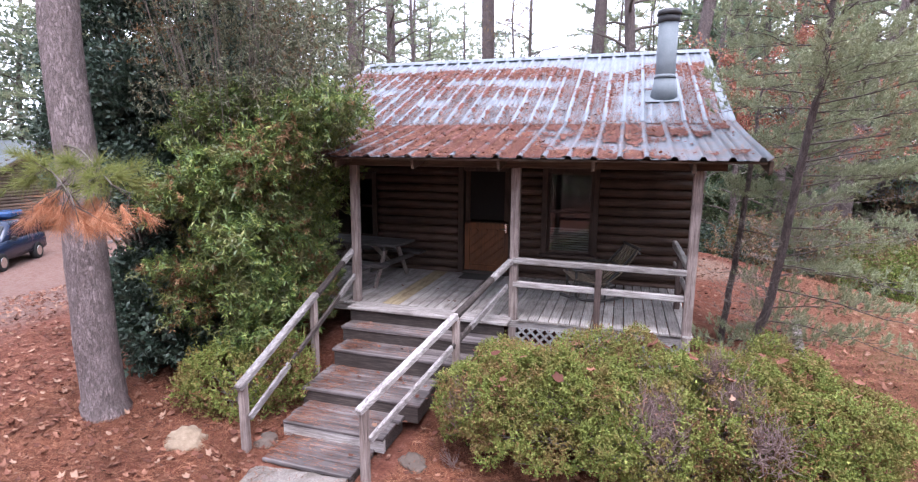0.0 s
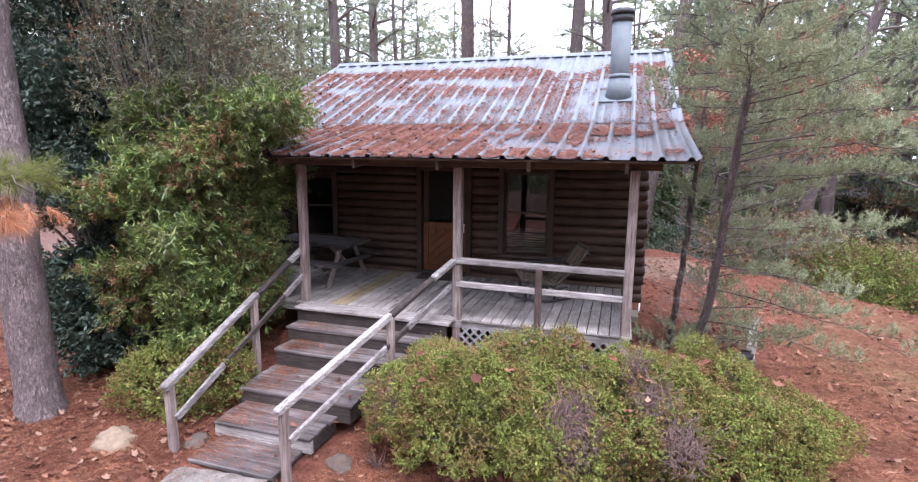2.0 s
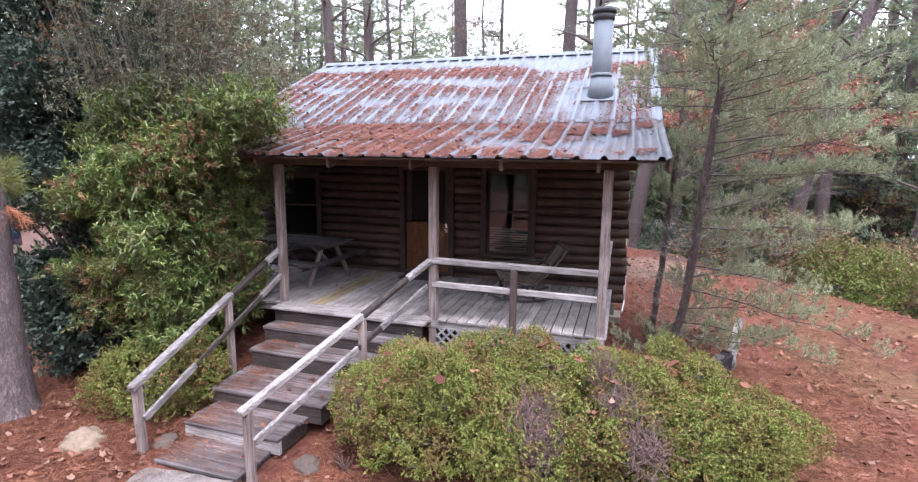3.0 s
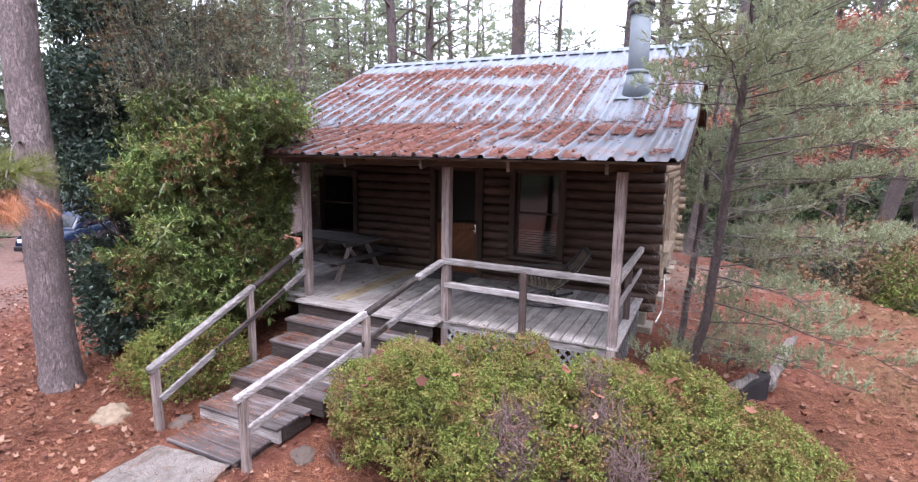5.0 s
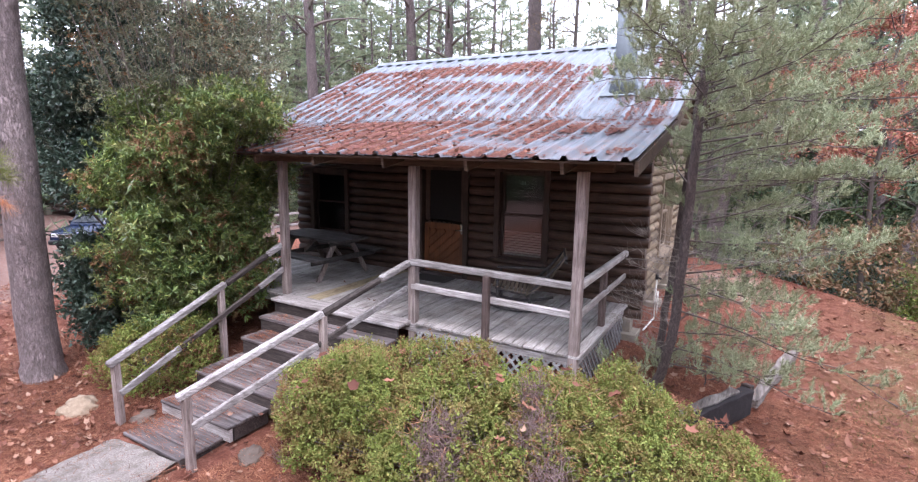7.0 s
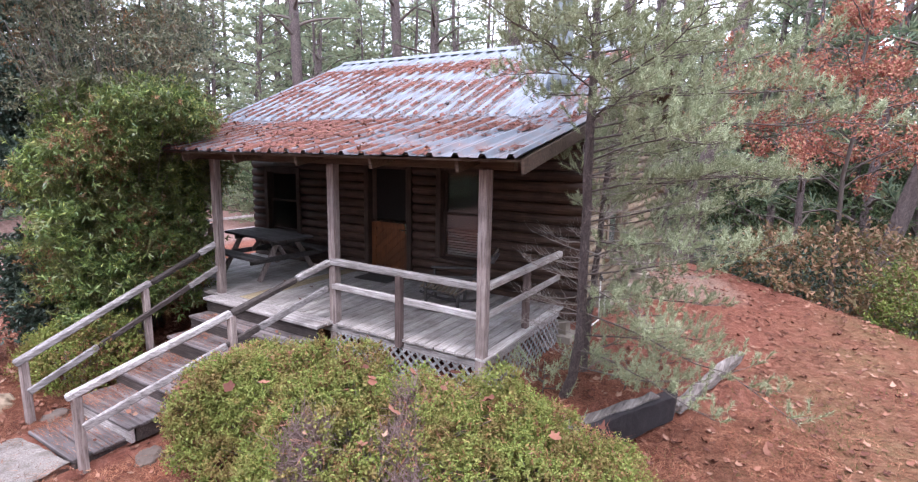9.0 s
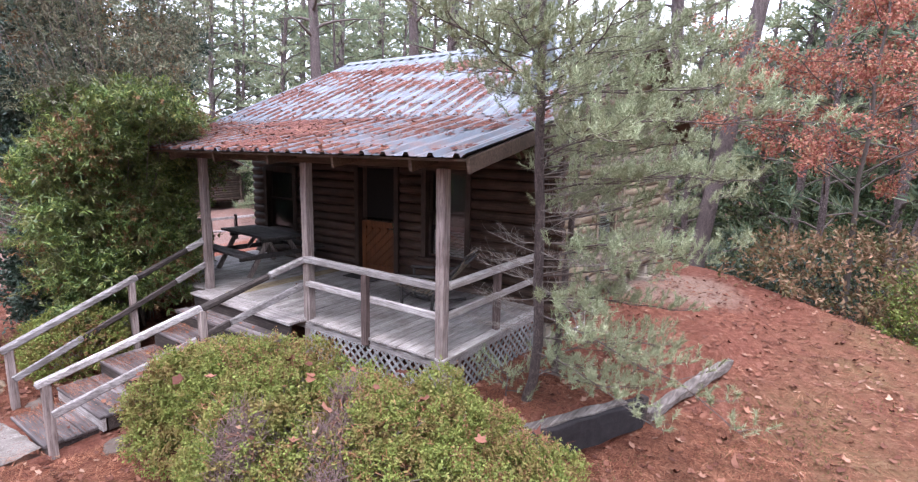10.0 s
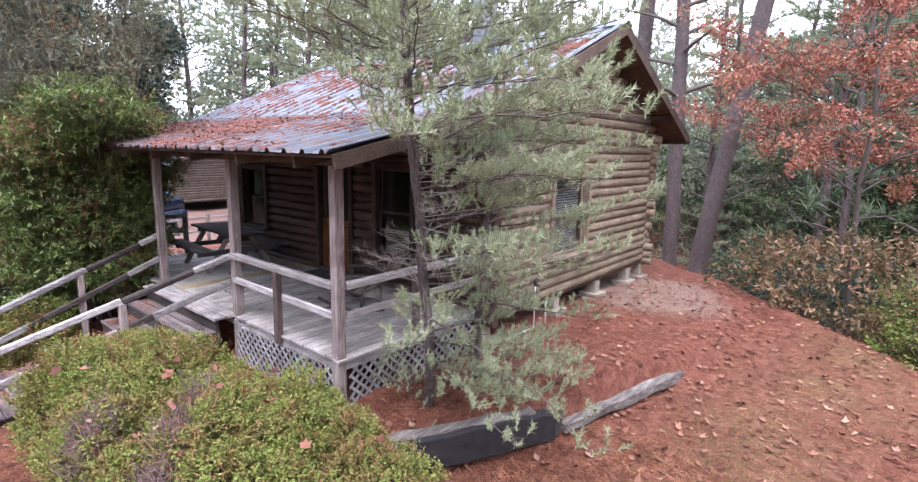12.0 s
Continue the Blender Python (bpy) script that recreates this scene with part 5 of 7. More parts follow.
def brushes(g, base, axes, rng, per, shoot, nl, nw):
    """Upright shoots closely set with needles, like bottle brushes."""
    n = len(base)
    ax = axes / np.linalg.norm(axes, axis=1)[:, None]
    t = rng.uniform(0, 1, (n, per, 1))
    ln = shoot * rng.uniform(0.7, 1.3, (n, 1, 1))
    p = (base[:, None] + ax[:, None] * t * ln).reshape(-1, 3)
    a = np.repeat(ax, per, 0)
    d = a * 0.65 + rng.normal(0, 0.48, (n * per, 3))
    d /= np.linalg.norm(d, axis=1)[:, None]
    s = np.cross(d, rng.normal(0, 1, (n * per, 3)))
    s /= np.linalg.norm(s, axis=1)[:, None] + 1e-9
    k = nl * rng.uniform(0.7, 1.2, (n * per, 1))
    g.add(np.stack([p - s * nw / 2, p + s * nw / 2, p + d * k], 1).reshape(-1, 3), tris=np.arange(n * per * 3))


def bushy_pine(name, label, path, radii, rows, dead_rows, seed, per=56, shoot=0.12, nl=0.052, nw=0.0062):
    """A young pine: boughs (z, compass degrees, length, rise) with side twigs in a flat spray, each set with upright brushes."""
    rng = np.random.default_rng(seed)
    root = empty(name, tuple(path[0]))
    tagged(root, label, "pine tree")
    inv = Matrix.Translation(-Vector(path[0]))
    path = np.array(path, float)
    fine = np.linspace(path[0, 2], path[-1, 2], 30)
    tp = np.stack([np.interp(fine, path[:, 2], path[:, q]) for q in range(3)], -1)
    g = Geo()
    g.tube(tp + rng.normal(0, 0.006, tp.shape), np.interp(fine, path[:, 2], radii), 12)
    g.ob("trunk", BARK_FAR, root, shade=True).matrix_parent_inverse = inv
    wood_, dead, gn = Geo(), Geo(), Geo()
    bases, axes = [], []
    for z, deg, ln, rise in rows:
        o = np.array([np.interp(z, path[:, 2], path[:, q]) for q in range(3)])
        a = radians(deg)
        d = np.array([math.cos(a), math.sin(a), 0])
        side = np.array([-d[1], d[0], 0])
        k = np.linspace(0, 1, 9)[:, None]
        bow = rng.uniform(-0.22, 0.24)
        bp = o + d * ln * k + np.array([0, 0, 1.0]) * ln * (rise * k + bow * k * k) + side * rng.normal(0, 0.07) * ln * k * k + np.cumsum(rng.normal(0, 0.022 * ln, (9, 3)), 0) * k
        wood_.tube(bp, np.linspace(0.005 + 0.0035 * ln, 0.003, 9), 5)
        t = 0.08
        sgn = rng.choice([-1, 1])
        while t < 1.0:
            b0 = np.array([np.interp(t, k[:, 0], bp[:, w]) for w in range(3)])
            tl = (0.17 + 0.30 * ln * (1.0 - t) * min(1, 2.2 * t)) * rng.uniform(0.6, 1.3)
            way = d * rng.uniform(0.55, 1.0) + side * sgn * rng.uniform(0.35, 0.95) + np.array([0, 0, rng.uniform(-0.08, 0.42)])
            way /= np.linalg.norm(way)
            e2 = b0 + way * tl
            wood_.tube(np.stack([b0, (b0 + e2) / 2 + rng.normal(0, 0.012, 3), e2]), [0.004, 0.003, 0.002], 4)
            if t > 0.22 or rng.uniform() < 0.6:
                m = max(4, int(tl / 0.045))
                for q in range(m):
                    f = (q + 1) / m
                    if f < 0.55 and rng.uniform() < 0.6:
                        continue
                    bases.append(b0 + (e2 - b0) * f + rng.normal(0, 0.018, 3))
                    axes.append(way * 0.35 + np.array([0, 0, 0.85]) + rng.normal(0, 0.34, 3))
            sgn = -sgn
            t += 0.085 / max(ln, 0.5) * rng.uniform(0.6, 1.5) + 0.012
        bases.append(bp[-1])
        axes.append(d * 0.8 + np.array([0, 0, 0.6]))
    brushes(gn, np.array(bases), np.array(axes), rng, per, shoot, nl, nw)
    for z, deg, ln, rise in dead_rows:
        o = np.array([np.interp(z, path[:, 2], path[:, q]) for q in range(3)])
        a = radians(deg)
        end = o + np.array([math.cos(a) * ln, math.sin(a) * ln, rise * ln])
        bp = bend_path(o, end, rng.uniform(-0.08, 0.05), 7, rng, 0.012)
        dead.tube(bp, np.linspace(0.0045, 0.0016, 7), 4)
        for q in range(int(ln / 0.022)):
            b0 = bp[rng.integers(1, 7)] + (bp[1] - bp[0]) * rng.uniform(-0.5, 0.5)
            e = b0 + rng.normal(0, 0.055, 3) + (end - o) / ln * 0.05 + [0, 0, 0.055]
            dead.tube(np.stack([b0, (b0 + e) / 2 + rng.normal(0, 0.008, 3), e]), [0.0019, 0.0015, 0.001], 3)
    wood_.ob("branchwork", LIMB, root).matrix_parent_inverse = inv
    gn.ob("crown", NEEDLE, root).matrix_parent_inverse = inv
    if dead.n:
        tw = dead.ob("dead_twig", TWIG_PALE, root, "bleached dead twigs")
        tw["kind"] = "stuff"
        tw.matrix_parent_inverse = inv
    return root


def boughs(seed, zs, reach, gap, favour, lean, rise, arc=(0, 360)):
    """Rows of boughs up a trunk, longer towards the compass bearing favour."""
    rnd = np.random.default_rng(seed)
    rows, z, q = [], zs[0], 0
    while z < zs[-1]:
        az = arc[0] + (arc[1] - arc[0]) * ((q * 0.382 + rnd.uniform(-0.05, 0.05)) % 1.0)
        ln = float(np.interp(z, zs, reach)) * (1 + lean * math.cos(radians(az - favour))) * rnd.uniform(0.75, 1.15)
        rows.append((z, az, ln, float(np.interp(z, zs, rise)) + rnd.normal(0, 0.07)))
        z += gap * rnd.uniform(0.6, 1.4)
        q += 1
    return rows


bushy_pine("young_pine", "young pine with soft grey-green needles and dead lower twigs",
           [(1.62, 7.86, 0.25), (1.80, 7.72, 0.7), (1.91, 7.60, 1.2), (1.97, 7.43, 2.0), (2.01, 7.27, 3.0), (2.06, 7.08, 4.0), (2.10, 6.95, 5.6), (2.15, 6.88, 7.6)], [0.062, 0.058, 0.055, 0.052, 0.047, 0.04, 0.028, 0.010],
           boughs(331, [3.8, 4.6, 5.4, 6.4, 7.5], [1.55, 1.5, 1.35, 1.1, 0.5], 0.052, 30, 0.22, [0.14, 0.28, 0.42, 0.55, 0.9])
           + boughs(335, [3.0, 3.5, 4.1], [1.75, 1.65, 1.6], 0.085, 25, 0.18, [0.12, 0.2, 0.25], (-75, 115))
           + boughs(332, [0.75, 1.4, 2.2, 3.1], [1.2, 1.5, 1.7, 1.75], 0.15, 25, 0.2, [0.0, 0.05, 0.10, 0.16], (-50, 100)),
           [(1.2 + 0.10 * q, 160 + (47 * q) % 80, 0.70 - 0.012 * q, 0.10 + 0.10 * (q % 3)) for q in range(13)] + [(0.8 + 0.2 * q, 60 + (83 * q) % 200, 0.5, 0.1) for q in range(9)] + [(1.9 + 0.085 * q, -45 + (61 * q) % 150, 1.25, 0.02 + 0.07 * (q % 4)) for q in range(20)], 341)
bushy_pine("young_pine", "thin leaning young pine with sparse needles", [(1.61, 8.80, 0.3), (1.67, 8.74, 1.2), (1.74, 8.74, 2.0), (1.79, 8.74, 3.0), (1.86, 8.75, 4.6)], [0.052, 0.047, 0.042, 0.035, 0.012],
           boughs(333, [2.2, 3.2, 4.5], [1.2, 1.2, 0.5], 0.16, 20, 0.4, [0.05, 0.2, 0.5], (-60, 120)), [(0.9 + 0.22 * q, 20 + (97 * q) % 150, 0.55, 0.08) for q in range(8)], 342)
for k_, (x_, y_, h_) in enumerate(((1.78, 7.05, 0.32), (1.45, 7.75, 0.45), (2.25, 8.45, 0.40), (2.5, 9.3, 0.38))):
    z_ = floor_at(x_, y_)
    bushy_pine("pine_seedling", "small pale green pine seedling in the straw", [(x_, y_, z_ - 0.05), (x_ + 0.02, y_, z_ + h_ * 0.5), (x_, y_ + 0.03, z_ + h_)], [0.010, 0.007, 0.003],
               [(z_ + 0.08 + 0.05 * q, 137 * q, 0.34, 0.35) for q in range(6)], [], 350 + k_, 24, 0.10)


# ---- woods ----
def tall_pine(seed, height, r, low, spread, mat, near=True, full=False):
    rng = np.random.default_rng(seed)
    lean = rng.normal(0, 0.35, 2)
    path = [(0, 0, -0.6), (0, 0, 0.3), (lean[0] * 0.3, lean[1] * 0.3, height * 0.4), (lean[0], lean[1], height * 0.7), (lean[0] * 1.3, lean[1] * 1.2, height)]
    br = soft_branches(rng, low, 0.97, int((30 if near else 20) + (30 if near else 18) * (0.6 - low)), spread, 0.28, 0.5)
    fine = dict(nl=0.24, nw=0.012, tuft_gap=0.19, twig_gap=0.28) if near else dict(nl=0.44, nw=0.06, tuft_gap=0.36, twig_gap=0.55)
    if full:
        fine = dict(nl=0.34, nw=0.05, tuft_gap=0.13, twig_gap=0.30)
        br = soft_branches(rng, low, 0.97, 52, spread, 0.25, 0.45)
    return pine("pine_tree", "tall straight pine with a thin high crown", path, [r * 1.3, r * 1.05, r * 0.9, r * 0.6, r * 0.12], seed, br, 10 if near else 7, mat=mat, barkm=BARK_FAR, seg=9, lift=0.7,
                bare=[(rng.uniform(0.28, max(low, 0.3)), rng.uniform(0, 360), rng.uniform(0.8, 2.0), rng.uniform(-0.1, 0.25)) for q in range(5 if near and low > 0.3 else 0)], **fine)


def leaf_tree(seed, height, r, mat, n, leaf, name="oak_tree", label="", spread=0.33, low=0.25, width=0.6):
    rng = np.random.default_rng(seed)
    root = empty(name, (0, 0, 0))
    tagged(root, label, "tree")
    g, gl = Geo(), Geo()
    tp = bend_path((0, 0, -0.5), (rng.normal(0, 0.3), rng.normal(0, 0.3), height * 0.9), 0, 10, rng, 0.1)
    g.tube(tp, np.linspace(r, r * 0.15, 10), 8)
    ends = []
    for q in range(int(16 + height)):
        t = rng.uniform(low, 0.95)
        o = np.array([np.interp(t, np.linspace(0, 1, 10), tp[:, w]) for w in range(3)])
        a = rng.uniform(0, 2 * math.pi)
        ln = height * spread * (1.15 - t) * rng.uniform(0.6, 1.2)
        e = o + np.array([math.cos(a) * ln, math.sin(a) * ln, ln * rng.uniform(0.1, 0.7)])
        bp = bend_path(o, e, 0.1, 7, rng, 0.08)
        g.tube(bp, np.linspace(max(0.012, r * 0.35 * (1.1 - t)), 0.006, 7), 5)
        for w in range(7):
            o2 = bp[rng.integers(2, 7)]
            e2 = o2 + rng.normal(0, 0.28 * ln + 0.1, 3) * [1, 1, 0.6] + [0, 0, 0.1]
            g.tube(bend_path(o2, e2, 0.02, 4, rng, 0.04), [0.008, 0.006, 0.004, 0.002], 3)
            ends.append((o2, e2))
    g.ob("trunk", OAK_BARK, root, shade=True)
    if n:
        k = rng.choice(rng.choice(len(ends), int(len(ends) * 0.55), replace=False), n)
        t = rng.uniform(0.3, 1.05, (n, 1))
        o2 = np.array([ends[q][0] for q in k])
        e2 = np.array([ends[q][1] for q in k])
        p = o2 + (e2 - o2) * t + rng.normal(0, 0.11, (n, 3)) * [1, 1, 0.7]
        gl.leaves(p, (e2 - o2) * 0.3 + [0, 0, -0.15], leaf, leaf * width, rng, 0.3)
        gl.ob("crown", mat, root)
    return root


def understorey(seed, h, w, mat, n, leaf, name="wood_shrub", label="", low=0.3, skin=0.55, deep=(0.2, 0.38)):
    rng = np.random.default_rng(seed)
    root = empty(name, (0, 0, 0))
    tagged(root, label, "shrub")
    blobs = [(rng.normal(0, w * 0.4), rng.normal(0, w * 0.4), h * rng.uniform(low, 0.8), w * rng.uniform(0.4, 0.7), w * rng.uniform(0.4, 0.7), h * rng.uniform(*deep)) for q in range(6)]
    pts, outs = blob_points(blobs, n, rng, skin, 1.1)
    g = Geo()
    stems(g, (0, 0, -0.2), pts, 9, rng, 0.018)
    g.ob("stemwork", LIMB, root)
    g = Geo()
    sprays(g, pts, outs, 0.3, 6, leaf, leaf * 0.45, rng, 0.3)
    g.ob("foliage", mat, root)
    return root


def set_on(ob, x, y, turn=0.0, size=1.0, sink=0.05):
    ob.matrix_world = pose(x, y, float(gz(x, y)) - sink, 0, 0, turn) @ Matrix.Diagonal((size, size, size, 1))


def tilt(ob, rx, ry):
    """Lean a tree about its foot, in degrees."""
    m = ob.matrix_world.copy()
    ob.matrix_world = Matrix.Translation(m.translation) @ pose(0, 0, 0, rx, ry, 0) @ Matrix.Translation(-m.translation) @ m


def again(ob, x, y, turn=0.0, size=1.0, sink=0.05):
    c = copy_thing(ob, Matrix.Identity(4))
    set_on(c, x, y, turn, size, sink)
    return c


# leafy pines of the middle distance: x, y, kind, size
BACK_CROWNS = [(-34.5, 27.8, 0, 1.0), (-38.8, 32.5, 1, 1.1), (-31.8, 34.0, 0, 1.1), (-40.5, 24.0, 1, 1.1), (-44.0, 28.5, 0, 1.2), (-36.0, 38.0, 1, 1.1), (-46.0, 20.0, 0, 1.2), (-29.0, 37.5, 1, 1.0),
               (-0.8, 28.5, 0, 0.8), (6.5, 29.5, 1, 0.9), (9.4, 33.0, 0, 0.95), (12.5, 31.5, 1, 0.95), (14.2, 26.0, 0, 0.85), (4.0, 36.0, 1, 1.0), (11.5, 39.0, 0, 1.1), (17.5, 34.0, 1, 1.0),
               (-24.5, 24.0, 0, 0.8), (-22.0, 30.0, 1, 0.9), (-26.5, 34.0, 0, 1.0), (-18.5, 31.5, 0, 0.8), (-15.0, 36.5, 1, 0.9), (-10.0, 30.5, 0, 0.6), (-7.5, 40.0, 0, 0.75),
               (2.4, 31.0, 0, 1.0), (4.8, 32.5, 1, 1.1), (-1.2, 34.5, 1, 0.9), (0.6, 38.0, 0, 1.0), (-39.0, 15.5, 0, 1.1), (-35.5, 11.5, 1, 1.1), (-45.0, 13.0, 0, 1.2), (-31.5, 9.0, 0, 1.0), (-41.0, 20.5, 1, 1.2)]
# the trees that stand close behind the cabin
PINES = [tall_pine(101, 21, 0.25, 0.50, 2.6, NEEDLE_FAR), tall_pine(102, 20, 0.22, 0.40, 2.4, NEEDLE_FAR), tall_pine(103, 23, 0.27, 0.55, 3.0, NEEDLE_FAR), tall_pine(104, 13, 0.12, 0.22, 2.3, NEEDLE_FAR)]
set_on(PINES[0], -12.05, 22.6)
set_on(PINES[1], -10.6, 23.2, 40)
set_on(PINES[2], 1.35, 19.4, 30, 0.85)
tilt(PINES[2], -5, 6)
set_on(PINES[3], -13.2, 25.0)
FAR = [tall_pine(105, 21, 0.24, 0.32, 3.2, NEEDLE_FAR, False), tall_pine(106, 18, 0.19, 0.18, 3.0, NEEDLE_FAR, False), tall_pine(107, 12, 0.11, 0.08, 2.6, NEEDLE_FAR, False)]
set_on(FAR[0], -26.0, 27.0)
set_on(FAR[1], -27.5, 29.5)
set_on(FAR[2], 12.0, 24.5)
MID = [tall_pine(108, 17, 0.18, 0.16, 3.2, NEEDLE_MID, False, True), tall_pine(109, 20, 0.2, 0.28, 3.4, NEEDLE_MID, False, True)]
set_on(MID[0], -24.5, 24.0)
set_on(MID[1], -20.5, 25.5, 50)
for ob in PINES + FAR + MID:
    ob["group"] = "pines of the wood"
oak = leaf_tree(111, 8.5, 0.065, MAPLE, 15000, 0.066, "red_oak", "young oak with rust-red autumn leaves", 0.42, 0.34, 0.7)
set_on(oak, 4.9, 17.4, 20, 1.22)
bare_oak = leaf_tree(112, 14, 0.13, BARE, 500, 0.10, "bare_oak", "thin oak nearly bare of leaves", 0.26, 0.3)
set_on(bare_oak, -3.45, 20.4)
yellow = leaf_tree(113, 9, 0.10, RUSSET, 2000, 0.16, "oak_tree", "small oak with tan autumn leaves", 0.36, 0.2)
set_on(yellow, 11.5, 28.0)
rus = understorey(121, 3.0, 2.2, RUSSET, 1900, 0.135, "russet_shrub", "wide oak-leaf shrub turning russet and olive", 0.5, 0.45, (0.16, 0.34))
# dark-leaved shrubs added to imitate the shade down in the hollow
drk = understorey(126, 2.0, 1.8, SHRUB_DARK, 1300, 0.11, "hollow_shade_shrub", "dense dark green shrub added to stand for shade in the hollow", 0.3, 0.6)
set_on(drk, 5.0, 18.4)
set_on(rus, 5.4, 17.6, 0, 1.0)
grn = understorey(122, 2.6, 1.9, UNDER, 1150, 0.105, "wood_shrub", "dull green shrub in the wood")
set_on(grn, 4.2, 19.5)
brt = understorey(123, 2.2, 1.3, BRIGHT, 1700, 0.075, "green_shrub", "bright yellow-green shrub at the wood's edge")
set_on(brt, 6.6, 15.6, 0, 0.9)
twg = leaf_tree(124, 4.5, 0.035, UNDER, 900, 0.12, "sapling", "thin sapling with sparse dull leaves", 0.4, 0.1)
set_on(twg, 12.5, 26.0)
rng = np.random.default_rng(77)
for x, y, k in [(-5.3, 21.0, 2), (-1.35, 20.9, 0), (0.2, 20.9, 1), (5.58, 19.4, 1), (-9.4, 23.4, 3), (-15.6, 19.6, 0), (4.4, 24.0, 3), (9.0, 25.5, 0), (-17.5, 22.5, 3)]:
    tree = again(PINES[k], x, y, float(rng.uniform(0, 360)), float(rng.uniform(0.95, 1.05)), 0.3)
    if x == 5.58:
        tilt(tree, -6, 11)
for x, y, k, s in [(-34, 13, 1, 1.1), (-27.5, 11, 2, 1.4), (3.5, 27, 2, 1.4), (6.5, 26, 2, 1.6), (12.5, 28, 1, 1.1), (8.0, 32, 1, 1.2), (15, 23, 2, 1.5), (4.0, 33, 1, 1.2), (11, 36, 0, 1.2), (16.5, 30, 1, 1.2), (10.5, 21.5, 1, 0.8)]:
    again(FAR[k], x, y, float(rng.uniform(0, 360)), s, 0.3)
for x, y, k, s in [(-25.5, 28.5, 0, 1.15), (-22.5, 31, 1, 1.0), (-34, 25, 1, 1.1), (-28.5, 33, 0, 1.2), (-19.3, 29.0, 0, 0.9), (-18.2, 34, 1, 1.0), (-38, 30, 1, 1.2), (-24, 38, 0, 1.3), (-13.5, 38, 0, 0.9), (8.5, 28.5, 0, 0.9), (13.5, 26, 1, 0.9), (4.8, 31, 0, 0.8), (17, 27, 0, 1.0), (-19, 40, 0, 0.8), (-16, 44, 0, 0.85), (0.5, 42, 0, 0.8), (3.0, 38, 0, 0.8), (-4.0, 47, 0, 0.75), (-9.5, 49, 1, 0.65)]:
    again(MID[k], x, y, float(rng.uniform(0, 360)), s, 0.3)
for x, y, k, s in [(-14.5, 27.5, 0, 0.62), (-17.0, 26.0, 1, 0.6), (-12.0, 31.0, 0, 0.7), (-15.5, 33.0, 1, 0.72), (-9.0, 34.0, 0, 0.62), (-20.0, 33.5, 0, 0.9), (-6.3, 36.0, 0, 0.55), (-12.5, 42.0, 1, 0.8), (-18.0, 24.0, 0, 0.5), (-21.5, 22.5, 0, 0.6), (-23.5, 27.0, 0, 0.8), (2.2, 30.0, 0, 0.6), (6.2, 35.0, 1, 0.8)]:
    again(MID[k], x, y, float(rng.uniform(0, 360)), s, 0.3)
for q in range(46):
    a, d = radians(195 + 150 * (q + float(rng.uniform(0.1, 0.9))) / 46), float(rng.uniform(17, 34))
    again((MID + FAR)[q % 5], -1 + d * math.cos(a), 2 + d * math.sin(a), float(rng.uniform(0, 360)), float(rng.uniform(0.8, 1.2)), 0.3)
for q in range(44):
    a, d = radians(195 + 150 * (q + float(rng.uniform(0.1, 0.9))) / 44), float(rng.uniform(28, 40))
    again(grn, -1 + d * math.cos(a), 2 + d * math.sin(a), float(rng.uniform(0, 360)), float(rng.uniform(1.4, 2.4)), 0.3)
for x, y, s in [(-36.5, 14.0, 1.5), (-33.5, 11.0, 1.3), (-38.5, 17.0, 1.6), (-31.0, 8.0, 1.2), (-41.0, 15.0, 1.8), (-35.0, 8.5, 1.6), (-30.5, 27.0, 1.3), (-39.5, 26.5, 1.8), (-28.0, 5.5, 1.2)]:
    again(grn, x, y, 50 * x, s)
for x, y, k, s in BACK_CROWNS:
    again(MID[k], x, y, float(rng.uniform(0, 360)), s, 0.3)
again(bare_oak, -3.9, 19.6, 80, 0.8)
again(bare_oak, 0.6, 24.0, 200, 1.0)
again(brt, 7.6, 16.6, 60, 1.3)
again(brt, 9.4, 16.0, 200, 1.2)
# more of the added dark shrubs that deepen the hollow's shade
for x, y, s in [(6.6, 17.7, 1.0), (8.2, 16.9, 1.0), (3.6, 19.4, 1.1), (9.8, 16.4, 1.0)]:
    again(drk, x, y, 70 * x, s)
again(grn, 7.4, 19.6, 200, 1.2)
again(grn, 9.6, 19.0, 20, 1.3)
again(rus, 7.3, 16.9, 120, 1.0)
again(rus, 9.2, 17.2, 250, 1.1)


def in_wood(x, y):
    """Where the wood stands: behind the cabin and round the far sides of the clearing."""
    d = math.hypot(x + 2, y - 9)
    return d > 18 and not (y < 14 and -24 < x < 2) and not (-42 < x < -10 and 6 < y < 26)


def thin_part(x, y):
    """The open stretch behind the cabin where the sky shows."""
    return -15.5 < x < 2.5 + 0.1 * (y - 20) and y > 18


